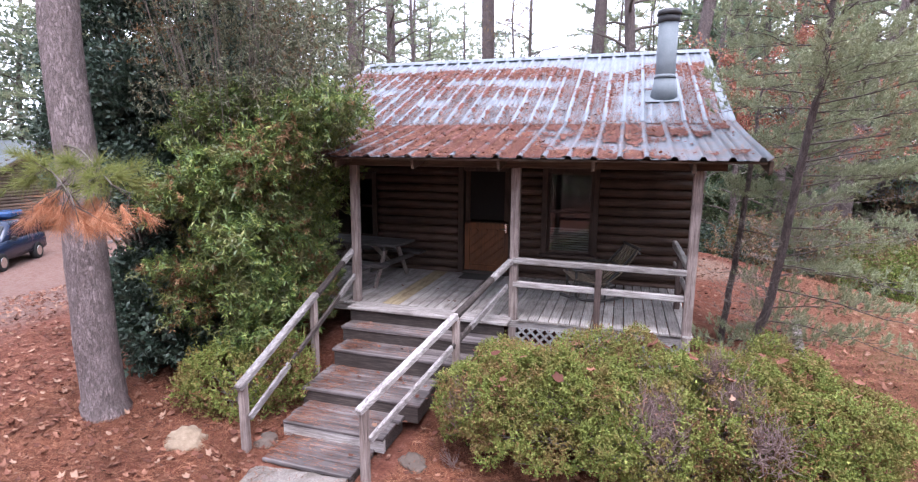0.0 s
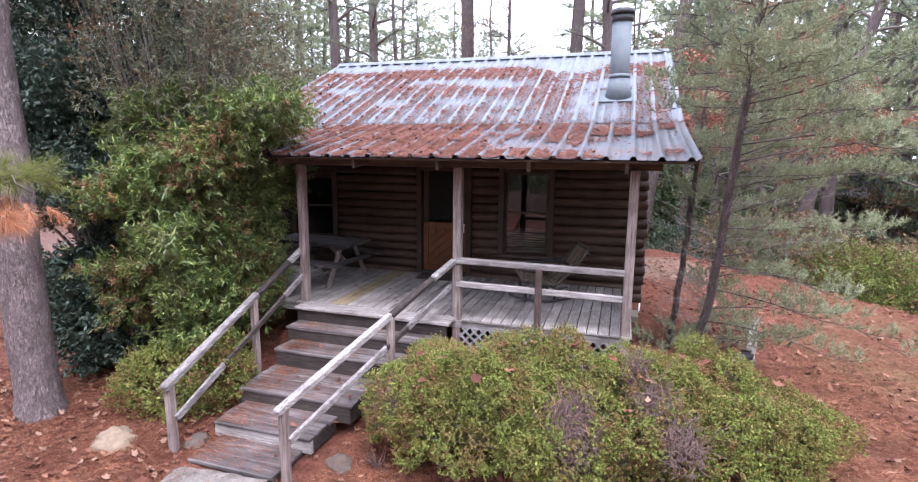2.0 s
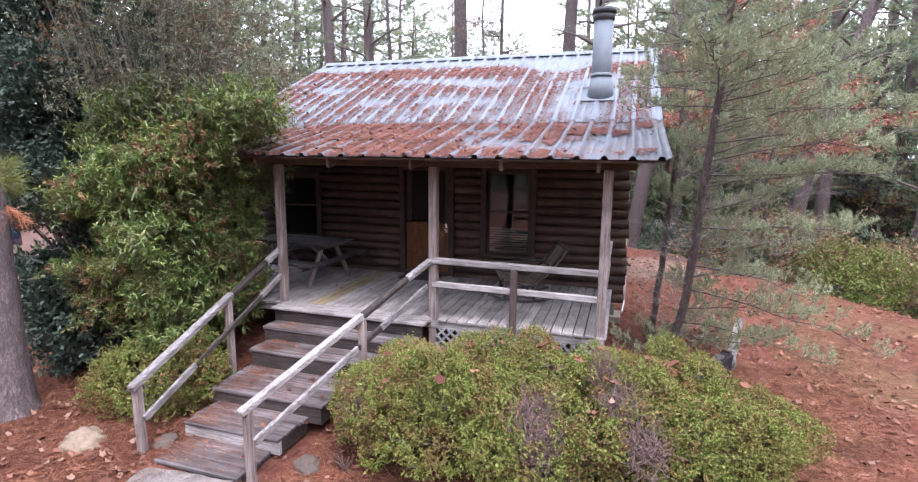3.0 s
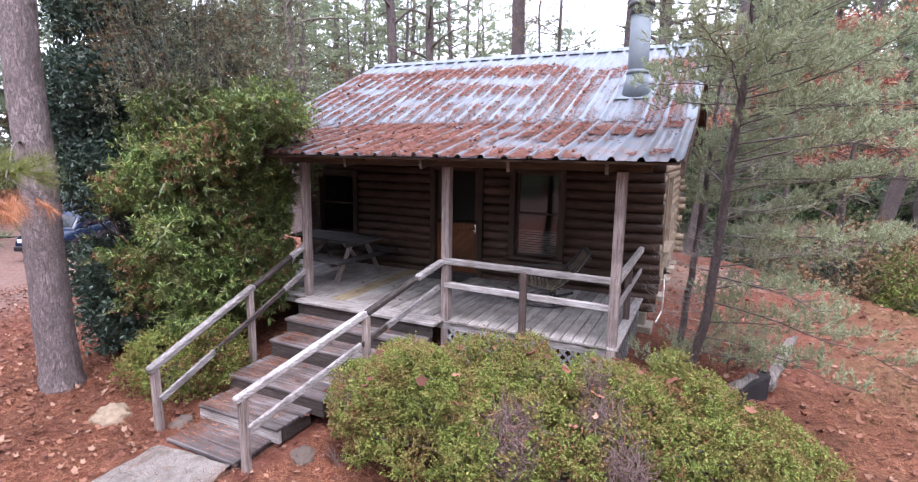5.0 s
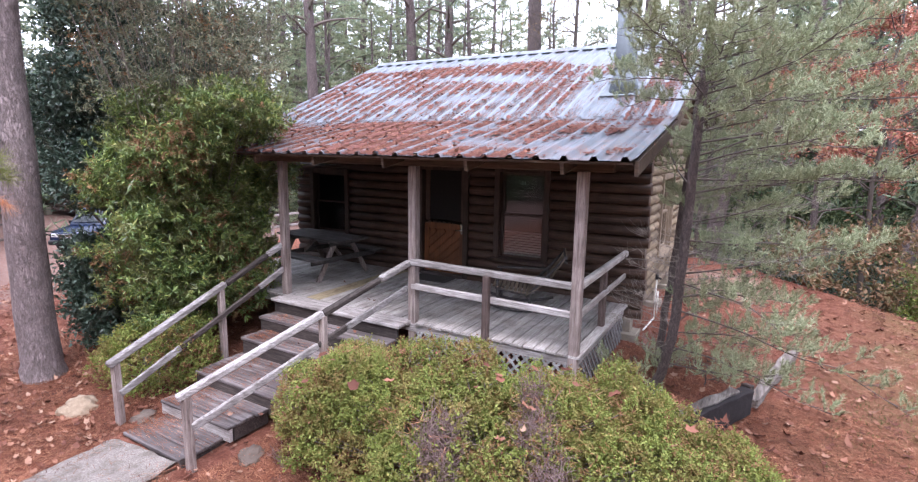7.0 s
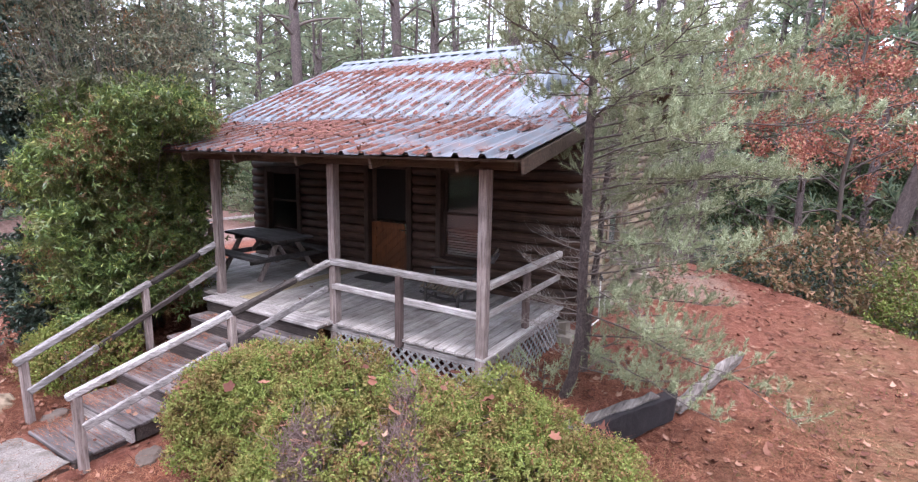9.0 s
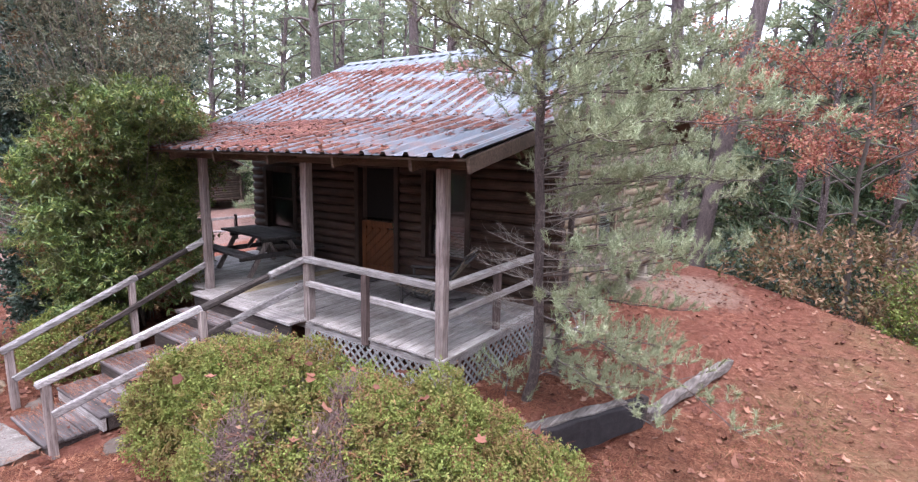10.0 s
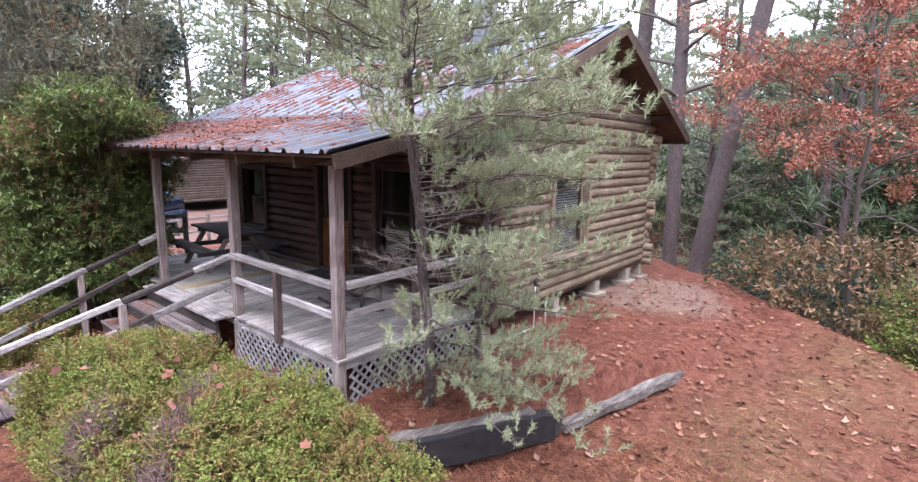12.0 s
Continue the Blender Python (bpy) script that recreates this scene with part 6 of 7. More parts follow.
count = 0
while count < 44:
    a, d = rng.uniform(0, 2 * math.pi), rng.uniform(19, 58)
    x, y = -2 + d * math.cos(a), 9 + d * math.sin(a)
    if not in_wood(x, y) or (x < -3 and y > 14) or (y < -2 and rng.uniform() < 0.85) or (thin_part(x, y) and (d < 34 or rng.uniform() < 0.5)):
        continue
    again(FAR[int(rng.choice([0, 1, 1, 2, 2]))], x, y, float(rng.uniform(0, 360)), float(rng.uniform(0.85, 1.2)), 0.3)
    count += 1
count = 0
KIND = [grn, twg, yellow, bare_oak, rus, oak]
while count < 165:
    a, d = (rng.uniform(-0.4, 3.5), rng.uniform(18, 50)) if count < 130 else (rng.uniform(3.4, 6.0), rng.uniform(20, 40))
    x, y = -2 + d * math.cos(a), 9 + d * math.sin(a)
    k = int(rng.choice(6, p=[0.56, 0.15, 0.12, 0.06, 0.08, 0.03]))
    if not in_wood(x, y) or (thin_part(x, y) and k > 0):
        continue
    again(KIND[k], x, y, float(rng.uniform(0, 360)), float(rng.uniform(1.1, 2.4)) if k in (0, 4) else float(rng.uniform(0.9, 1.5)))
    count += 1


def far_woods():
    """The closing wall of far foliage: ragged clumps of twigs and leaves, lower where the sky shows."""
    rng = np.random.default_rng(91)
    g = Geo()
    for q in range(1150):
        a = rng.uniform(-0.6, 3.75) if q < 1050 else rng.uniform(3.7, 5.7)
        d = rng.uniform(38, 64)
        x, y = -2 + d * math.cos(a), 9 + d * math.sin(a)
        top = 16.0 if thin_part(x, y) else 27.0
        z = rng.uniform(0.05, 1.0) * top * rng.uniform(0.5, 1.0) - 1.5
        r = rng.uniform(1.2, 2.8)
        n = 120
        dd = unit(rng, n)
        p = np.array([x, y, z]) + dd * rng.uniform(0.2, 1.0, (n, 1)) ** 0.5 * [r, r, r * 0.7]
        g.leaves(p, dd, 0.55, 0.26, rng, 0.1)
    # the low dense growth beyond the pond
    for q in range(420):
        x, y, z, r = rng.uniform(-5, 26), rng.uniform(31, 46), rng.uniform(-2.5, 9.5), rng.uniform(1.0, 2.2)
        dd = unit(rng, 100)
        p = np.array([x, y, z]) + dd * rng.uniform(0.2, 1.0, (100, 1)) ** 0.5 * [r, r, r * 0.7]
        g.leaves(p, dd, 0.42, 0.2, rng, 0.1)
    tagged(g.ob("far_woods", HAZE), "far woods foliage, paled to grey-green with haze put into its colour", "woods", kind="stuff")


far_woods()


# ---- straw on the roof ----
def straw_at(x, y):
    """How much straw lies on the roof at x, y (over 0.5: covered)."""
    n = noise.fractal(Vector((x * 0.55, y * 1.5, 3.7)), 0.8, 2.0, 4) * 0.55
    s = 0.70 + n
    for cx, cy, rx, ry in ((-1.7, 10.98, 0.6, 0.28), (-0.5, 11.9, 0.7, 0.45), (0.0, 10.14, 0.28, 0.5), (-2.25, 10.03, 0.55, 0.2), (-1.2, 9.82, 0.4, 0.2), (-3.65, 10.02, 0.4, 0.2), (-5.2, 10.86, 0.6, 0.2), (0.5, 9.5, 0.35, 0.4), (-3.3, 11.3, 0.9, 0.15), (0.55, 11.0, 0.5, 0.5)):
        s -= 0.75 * math.exp(-((x - cx) / rx) ** 2 - ((y - cy) / ry) ** 2)
    s -= 0.9 * float(step(12.0, 12.45, y)) + 0.40 * float(step(-2.2, 1.0, x)) * float(step(-8.2, -6.9, -y)) + 0.35 * float(step(0.0, 0.9, x)) * float(step(-9.0, -7.6, -y))
    s += 0.16 * float(step(-9.8, -8.4, -y)) * float(step(0.5, 2.5, -x))
    return s


def roof_straw():
    rng = np.random.default_rng(41)
    g = Geo()
    dx, dy, lip = 0.0296, 0.045, 0.034
    pans, ny = int((RX1 - RX0) / SPACING), int((12.4 - EAVE_Y - 0.03) / dy)
    cover = {}

    def pan_x(i):
        """The x of column i, eight columns between each two ribs."""
        return RX0 + (i // 9) * SPACING + lip + (i % 9) * dx

    for i in range(pans * 9):
        if i % 9 == 8:
            continue
        x = pan_x(i) + dx / 2
        for j in range(ny):
            y = EAVE_Y + 0.03 + j * dy
            s = straw_at(x, y) + 0.22 * noise.noise(Vector((x * 5, y * 4, 1.0))) + 0.24 * noise.noise(Vector((x * 13, y * 9, 4.0))) + rng.normal(0, 0.08) + (-0.08 if y < KINK_Y else 0.07)
            if s > 0.42:
                cover[i, j] = s
    idx, verts, quads = {}, [], []

    def vert(i, j):
        if (i, j) not in idx:
            x, y = pan_x(i), EAVE_Y + 0.03 + j * dy - dy / 2
            edge = i % 9 in (0, 8)
            idx[i, j] = len(verts)
            verts.append((x + rng.normal(0, 0.006), y + rng.normal(0, 0.014), roof_z(y) + (0.016 if edge else 0.0) + 0.005 + abs(rng.normal(0, 0.006))))
        return idx[i, j]
    for (i, j) in cover:
        quads.append((vert(i, j), vert(i + 1, j), vert(i + 1, j + 1), vert(i, j + 1)))
    for p in range(1, pans):
        x = RX0 + p * SPACING
        for j in range(ny):
            y = EAVE_Y + 0.03 + j * dy
            if straw_at(x, y) + 0.5 * noise.noise(Vector((x * 7, y * 6, 9.0))) - (0.25 if y < KINK_Y else 0.0) > 0.66:
                at = len(verts)
                for yy in (y - dy / 2, y + dy / 2):
                    for ox, oz in ((-0.055, 0.018), (-0.012, 0.048), (0.03, 0.049), (0.075, 0.016)):
                        verts.append((x + ox + rng.normal(0, 0.008), yy + rng.normal(0, 0.012), roof_z(yy) + oz + abs(rng.normal(0, 0.004))))
                quads += [(at + w, at + w + 1, at + w + 5, at + w + 4) for w in range(3)]
    g.add(verts, quads=quads)
    mat_ob = g.ob("roof_straw", GROUND_STRAW)
    tagged(mat_ob, "matted red-brown pine straw lying on the roof", "pine straw", kind="stuff")
    cells = list(cover)
    pick = rng.integers(0, len(cells), 64000)
    pos = np.array([(pan_x(cells[q][0]), EAVE_Y + 0.03 + cells[q][1] * dy, 0) for q in pick]) + rng.normal(0, 0.075, (64000, 3)) * [1, 1.4, 0]
    pos[:, 1] = np.clip(pos[:, 1], EAVE_Y + 0.02, 12.6)
    slope = np.where(pos[:, 1] < KINK_Y, (KINK_Z - EAVE_Z) / (KINK_Y - EAVE_Y), (RIDGE_Z - KINK_Z) / (RIDGE_Y - KINK_Y))
    pos[:, 2] = np.interp(pos[:, 1], [EAVE_Y, KINK_Y, RIDGE_Y], [EAVE_Z, KINK_Z, RIDGE_Z]) + rng.uniform(0.02, 0.045, 64000)
    a = rng.uniform(0, 2 * math.pi, 64000)
    d = np.stack([np.cos(a) * 0.7, np.sin(a), np.sin(a) * slope + rng.normal(0, 0.04, 64000)], -1)
    d /= np.linalg.norm(d, axis=1)[:, None]
    s = np.cross(d, [0, 0, 1.0])
    ln = rng.uniform(0.07, 0.17, (64000, 1))
    v = np.stack([pos - s * 0.0032, pos + s * 0.0032, pos + d * ln], 1)
    g = Geo()
    g.add(v.reshape(-1, 3), tris=np.arange(192000))
    lying = np.array([(pan_x(cells[q][0]), EAVE_Y + 0.03 + cells[q][1] * dy, 0) for q in rng.integers(0, len(cells), 620)])
    lying[:, 2] = np.interp(lying[:, 1], [EAVE_Y, KINK_Y, RIDGE_Y], [EAVE_Z, KINK_Z, RIDGE_Z]) + 0.035
    star_leaves(lying, rng, "roof_leaves", "dry leaves lying on the roof straw", 0.07, on_ground=False)
    loose = g.ob("roof_needles", STRAW)
    tagged(loose, "loose fallen pine needles and leaves on the roof", "pine straw", kind="stuff")


GROUND_STRAW = plain("matted_straw", (0.03, 0.012, 0.011), (0.27, 0.108, 0.086), 22, 0.95, 0, 1.0)


# ---- litter on the ground ----
def litter():
    rng = np.random.default_rng(51)
    n = 250000
    u = rng.uniform(size=n) < 0.6
    pos = np.stack([np.where(u, rng.uniform(-7.5, 4.5, n), rng.uniform(-10, 7, n)), np.where(u, rng.uniform(2.6, 9.5, n), rng.uniform(2.2, 15.5, n)), np.zeros(n)], -1)
    keep = ~((pos[:, 0] > -6.4) & (pos[:, 0] < 1.05) & (pos[:, 1] > 7.3))
    keep &= ~((pos[:, 0] > -3.75) & (pos[:, 0] < -2.2) & (pos[:, 1] > 4.2) & (pos[:, 1] < 7.3))
    pos = pos[keep]
    n = len(pos)
    pos[:, 2] = gz(pos[:, 0], pos[:, 1]) + 0.035 * np.sin(1.7 * pos[:, 0] + 0.6 * pos[:, 1]) * np.sin(1.3 * pos[:, 1] - 0.4 * pos[:, 0]) + 0.02 * np.sin(4.1 * pos[:, 0] - 2.2 * pos[:, 1]) * np.sin(3.3 * pos[:, 1]) + rng.uniform(0.006, 0.03, n)
    a = rng.uniform(0, 2 * math.pi, n)
    d = np.stack([np.cos(a), np.sin(a), rng.normal(0, 0.10, n)], -1)
    s = np.cross(d, [0, 0, 1.0])
    ln = rng.uniform(0.08, 0.2, (n, 1))
    g = Geo()
    g.add(np.stack([pos - s * 0.003, pos + s * 0.003, pos + d * ln], 1).reshape(-1, 3), tris=np.arange(n * 3))
    tagged(g.ob("ground_straw", STRAW), "loose pine needles strewn over the ground", "pine straw", kind="stuff")
    n = 13000
    u = rng.uniform(size=n) ** 1.25
    pos = np.stack([np.where(u < 0.5, rng.uniform(-15.5, -3.6, n), rng.uniform(-3, 8, n)), np.where(u < 0.5, rng.uniform(2.5, 11.0, n), rng.uniform(2.5, 16.5, n)), np.zeros(n)], -1)
    keep = ~((pos[:, 0] > -6.4) & (pos[:, 0] < 1.05) & (pos[:, 1] > 7.2))
    pos = pos[keep]
    star_leaves(pos, rng, "fallen_leaves", "fallen tan oak leaves scattered on the straw", 0.105)


def star_leaves(pos, rng, name, label, size, lift=0.012, on_ground=True):
    """Curled lobed leaves lying about flat."""
    n = len(pos)
    if on_ground:
        pos[:, 2] = gz(pos[:, 0], pos[:, 1]) + 0.035 * np.sin(1.7 * pos[:, 0] + 0.6 * pos[:, 1]) * np.sin(1.3 * pos[:, 1] - 0.4 * pos[:, 0]) + 0.02 * np.sin(4.1 * pos[:, 0] - 2.2 * pos[:, 1]) * np.sin(3.3 * pos[:, 1]) + lift
    rad = np.array([1.0, 0.62, 0.78, 0.5, 0.66, 0.42, 0.66, 0.5, 0.78, 0.62]) * rng.uniform(0.75, 1.15, (n, 10))
    ang = np.linspace(0, 2 * math.pi, 10, endpoint=False)
    turn = rng.uniform(0, 2 * math.pi, (n, 1))
    sz = size * rng.uniform(0.5, 1.15, (n, 1)) * 0.6
    rx = rad * sz * np.cos(ang + turn)
    ry = rad * sz * np.sin(ang + turn) * rng.uniform(0.45, 1.0, (n, 1))
    tilt = rng.normal(0, 0.28, (n, 2))
    curl = rng.uniform(0.0, 0.9, (n, 1)) * (rad ** 2) * sz
    rz = rx * tilt[:, :1] + ry * tilt[:, 1:] + curl + rng.normal(0, 0.05, rx.shape) * sz + sz * 0.3
    ring = np.stack([rx, ry, rz], -1) + pos[:, None]
    mid = pos[:, None] + np.stack([0 * sz, 0 * sz, sz * 0.3], -1)
    v = np.concatenate([mid, ring], 1)
    b = np.arange(n)[:, None, None] * 11
    k = np.arange(10)
    t = np.stack([np.zeros(10, int), 1 + k, 1 + (k + 1) % 10], -1)[None]
    g = Geo()
    g.add(v.reshape(-1, 3), tris=(b + t).reshape(-1, 3))
    ob = g.ob(name, LITTER)
    tagged(ob, label, "leaf litter", kind="stuff")


roof_straw()
litter()
rng = np.random.default_rng(52)
tops = []
for q in range(400):
    x, y = rng.uniform(-1.8, 2.7), rng.uniform(4.5, 6.7)
    z = max([b[2] + b[5] * math.sqrt(1 - ((x - b[0]) / b[3]) ** 2 - ((y - b[1]) / b[4]) ** 2) for b in BUSH if ((x - b[0]) / b[3]) ** 2 + ((y - b[1]) / b[4]) ** 2 < 0.9] or [0])
    if z > 0.6 and len(tops) < 34:
        tops.append((x, y, z + 0.05))
star_leaves(np.array(tops), rng, "caught_leaves", "dry oak leaves caught on the azalea", 0.15, on_ground=False)
sl = np.array([(rng.uniform(-3.6, -2.1), yy, zz + 0.01) for yy, zz in ((6.8, 0.755), (6.4, 0.565), (6.3, 0.565), (5.9, 0.315), (5.7, 0.315), (5.6, 0.315), (6.05, 0.315), (6.1, 0.315), (5.1, 0.135), (5.3, 0.135), (4.7, -0.02), (8.2, DECK + 0.005), (7.6, DECK + 0.005)) for q in range(3)])
star_leaves(sl, rng, "step_leaves", "dry leaves on the wooden steps", 0.08, on_ground=False)
n = 3000
x, y = rng.uniform(-1.9, 2.7, n), rng.uniform(4.6, 6.8, n)
top = np.zeros(n)
for b in BUSH:
    q2 = 1 - ((x - b[0]) / b[3]) ** 2 - ((y - b[1]) / b[4]) ** 2
    top = np.maximum(top, np.where(q2 > 0.15, b[2] + b[5] * np.sqrt(np.maximum(q2, 0)), 0))
ok = (top > 0.75) & (np.sin(2.6 * x + 1) * np.sin(3.1 * y) > 0.1)
pos = np.stack([x, y, top + 0.05], -1)[ok]
a = rng.uniform(0, 2 * math.pi, len(pos))
d = np.stack([np.cos(a), np.sin(a), rng.normal(0, 0.25, len(pos))], -1)
s = np.cross(d, [0, 0, 1.0])
g = Geo()
g.add(np.stack([pos - s * 0.003, pos + s * 0.003, pos + d * 0.14], 1).reshape(-1, 3), tris=np.arange(len(pos) * 3))
tagged(g.ob("bush_straw", STRAW), "pine needles caught on top of the azalea", "pine straw", kind="stuff")
# straw gathered on the treads
n = 4200
yy = rng.uniform(4.42, 6.86, n)
zz = np.select([yy > 6.62, yy > 6.22, yy > 5.48, yy > 4.94], [0.75, 0.56, 0.31, 0.13], -0.03) + rng.uniform(0.004, 0.014, n)
edge = rng.uniform(size=n) < 0.6
xx = np.where(edge, -3.70 + np.abs(rng.normal(0, 0.22, n)), rng.uniform(-3.6, -2.55, n))
pos = np.stack([xx, yy, zz], -1)
a = rng.uniform(0, 2 * math.pi, n)
d = np.stack([np.cos(a), np.sin(a) * 0.3, np.zeros(n)], -1)
s = np.cross(d, [0, 0, 1.0])
g = Geo()
g.add(np.stack([pos - s * 0.0025, pos + s * 0.0025, pos + d * 0.12], 1).reshape(-1, 3), tris=np.arange(n * 3))
tagged(g.ob("step_straw", STRAW), "pine needles gathered on the steps", "pine straw", kind="stuff")

# needles blown onto the path
n = 1500
pos = np.stack([rng.uniform(-3.6, -2.25, n), rng.uniform(1.6, 4.3, n), rng.uniform(0.004, 0.02, n)], -1)
pos = pos[rng.uniform(size=n) < 0.25 + 0.75 * (np.abs(pos[:, 0] + 2.95) > 0.38)]
a = rng.uniform(0, 2 * math.pi, len(pos))
d = np.stack([np.cos(a), np.sin(a), np.zeros(len(pos))], -1)
s = np.cross(d, [0, 0, 1.0])
g = Geo()
g.add(np.stack([pos - s * 0.0025, pos + s * 0.0025, pos + d * 0.13], 1).reshape(-1, 3), tris=np.arange(len(pos) * 3))
tagged(g.ob("path_straw", STRAW), "pine needles blown onto the concrete path", "pine straw", kind="stuff")

# thin grass on the slope
n = 9000
pos = np.stack([rng.uniform(1.6, 7.5, n), rng.uniform(4.0, 11.5, n), np.zeros(n)], -1)
pos = pos[(np.sin(1.9 * pos[:, 0]) * np.sin(1.4 * pos[:, 1] + 0.7) + rng.normal(0, 0.35, n)) > 0.25]
pos = pos[pos[:, 0] > timber_x(pos[:, 1]) + 0.25]
pos[:, 2] = gz(pos[:, 0], pos[:, 1])
g = Geo()
g.needles(pos, np.repeat([[0, 0, 1.0]], len(pos), 0), 3, 0.07, 0.006, rng, 0.9)
tagged(g.ob("slope_grass", GRASS), "thin dull grass on the slope", "grass", kind="stuff")


# ---- things on and about the porch ----
def picnic_table():
    t = empty("picnic_table", (-4.55, 8.66, DECK), -5)
    tagged(t, "dark weathered wooden picnic table with attached benches", "picnic table")
    for q in range(5):
        part("top_board", box_bm((1.75, 0.142, 0.04), 0.005, (0, -0.30 + q * 0.15, 0.72), None, 0.002), TABLEW, t)
    for s in (-1, 1):
        for q in range(2):
            part("bench_board", box_bm((1.75, 0.135, 0.04), 0.005, (0, s * (0.63 + q * 0.143), 0.44), None, 0.002), TABLEW, t)
    for ex in (-0.58, 0.58):
        for s in (-1, 1):
            part("leg", beam_bm((ex, s * 0.18, 0.69), (ex, s * 0.60, 0.0), 0.04, 0.09, 0.004), GREY_Z, t)
        part("cross_beam", box_bm((0.04, 1.56, 0.09), 0.004, (ex + 0.041, 0, 0.375)), TABLEW, t)
        part("cleat", box_bm((0.04, 0.70, 0.08), 0.004, (ex + 0.041, 0, 0.66)), TABLEW, t)
        part("brace", beam_bm((ex * 0.93, 0, 0.36), (ex * 0.25, 0, 0.68), 0.04, 0.07, 0.004), GREY_Z, t)


picnic_table()


def rocking_chair():
    c = empty("rocking_chair", (-0.42, 8.62, DECK), 200)
    tagged(c, "weathered low rocking chair with a reclining slatted back", "rocking chair")
    W, PALE = TABLEW, CHAIRW
    for s in (-0.29, 0.29):
        pts = [(-0.52 + 0.12 * q, s, 0.03 + 0.10 * ((q - 4) / 4.6) ** 2) for q in range(10)]
        g = Geo()
        g.tube(pts, [0.022] * 10, 8)
        g.ob("rocker", W, c, shade=True)
        part("front_leg", tube_bm((0.30, s, 0.05), (0.32, s, 0.52), 0.023, 0.02), W, c)
        part("back_leg", tube_bm((-0.16, s, 0.05), (-0.18, s, 0.34), 0.023, 0.02), W, c)
        part("back_post", tube_bm((-0.12, s, 0.24), (-0.66, s, 0.86), 0.024, 0.018), W, c)
        part("armrest", beam_bm((0.38, s * 1.1, 0.54), (-0.40, s * 1.1, 0.56), 0.08, 0.03, 0.008), W, c)
        part("seat_rail", tube_bm((0.34, s, 0.36), (-0.18, s, 0.26), 0.02), W, c)
    for q in range(9):
        t = q / 8
        part("seat_slat", beam_bm((0.36 - 0.50 * t, -0.33, 0.395 - 0.10 * t), (0.36 - 0.50 * t, 0.33, 0.395 - 0.10 * t), 0.045, 0.018, 0.004), PALE, c)
    for q in range(7):
        y = -0.29 + q * 0.0967
        g = Geo()
        k = np.linspace(0, 1, 7)
        bow = 0.05 * np.sin(k * math.pi)
        lo = np.stack([-0.12 - 0.56 * k - bow, np.full(7, y), 0.27 + 0.62 * k - bow], -1)
        for off, flip in ((np.array([0.0, 0.0, 0.0]), 1), (np.array([0.014, 0.0, 0.013]), -1)):
            edge = np.concatenate([lo + off - [0, 0.03, 0], lo + off + [0, 0.03, 0]])
            quads = np.array([(w, w + 1, w + 8, w + 7) for w in range(6)])
            g.add(edge, quads=quads[:, ::flip])
        n = g.n // 2
        g.add(np.zeros((0, 3)))
        rim = np.array([(w, w + 1, n + w + 1, n + w) for w in range(6)] + [(7 + w, n + 7 + w, n + 8 + w, 8 + w) for w in range(6)] + [(0, n, n + 7, 7), (6, 13, n + 13, n + 6)])
        g.f4.append(rim)
        g.ob("back_slat", PALE, c)
    for t in (0.12, 0.5, 0.92):
        part("back_rib", beam_bm((-0.15 - 0.56 * t, -0.35, 0.25 + 0.60 * t), (-0.15 - 0.56 * t, 0.35, 0.25 + 0.60 * t), 0.05, 0.03, 0.006), W, c)
    part("crest_rail", tube_bm((-0.66, -0.34, 0.87), (-0.66, 0.34, 0.87), 0.024), W, c)
    part("stretcher", tube_bm((0.30, -0.29, 0.18), (0.30, 0.29, 0.18), 0.015), W, c)


rocking_chair()
mat_ob = part("door_mat", box_bm((0.75, 0.42, 0.016), 0.006, (-2.5, 9.4, DECK + 0.009)), MATT)
tagged(mat_ob, "dark rubber mat lying before the door", "door mat")

# left end rail of the porch
part("top_rail", beam_bm((-6.22, 7.3, RT), (-6.22, 8.55, RT), 0.09, 0.085, 0.012, 0.003), GREY_Y, porch)
part("lower_rail", beam_bm((-6.22, 7.3, RM), (-6.22, 8.55, RM), 0.045, 0.09, 0.012, 0.003), GREY_Y, porch)
part("rail_post", box_bm((0.085, 0.085, RT - DECK), 0.008, (-6.22, 8.58, (RT + DECK) / 2 - 0.03)), GREY_Z, porch)


# ---- ground things by the steps ----
def rough_stone(name, at, size, mat, label, seed, category="stone"):
    rnd = np.random.default_rng(seed)
    bm = bmesh.new()
    bmesh.ops.create_icosphere(bm, subdivisions=4, radius=1.0)
    for v in bm.verts:
        n = 1 + 0.28 * noise.fractal(v.co * 1.6 + Vector((seed, 0, 0)), 0.7, 2.0, 5)
        v.co = Vector((v.co.x * size[0] * n, v.co.y * size[1] * n, v.co.z * size[2] * n))
    for f in bm.faces:
        f.smooth = True
    ob = part(name, bm, mat)
    ob.matrix_world = pose(*at, 0, 0, float(rnd.uniform(0, 360)))
    tagged(ob, label, category)


rough_stone("sandy_mound", (-4.73, 4.43, -0.10), (0.27, 0.24, 0.17), SAND, "pale sandy lump of stone in the straw", 4)
rough_stone("flat_stone", (-2.05, 4.95, -0.11), (0.22, 0.14, 0.05), STONE, "flat brownish stone sunk beside the steps", 9)
rough_stone("flat_stone", (-3.86, 4.78, -0.08), (0.18, 0.13, 0.06), STONE, "flat brownish stone sunk beside the handrail post", 12)


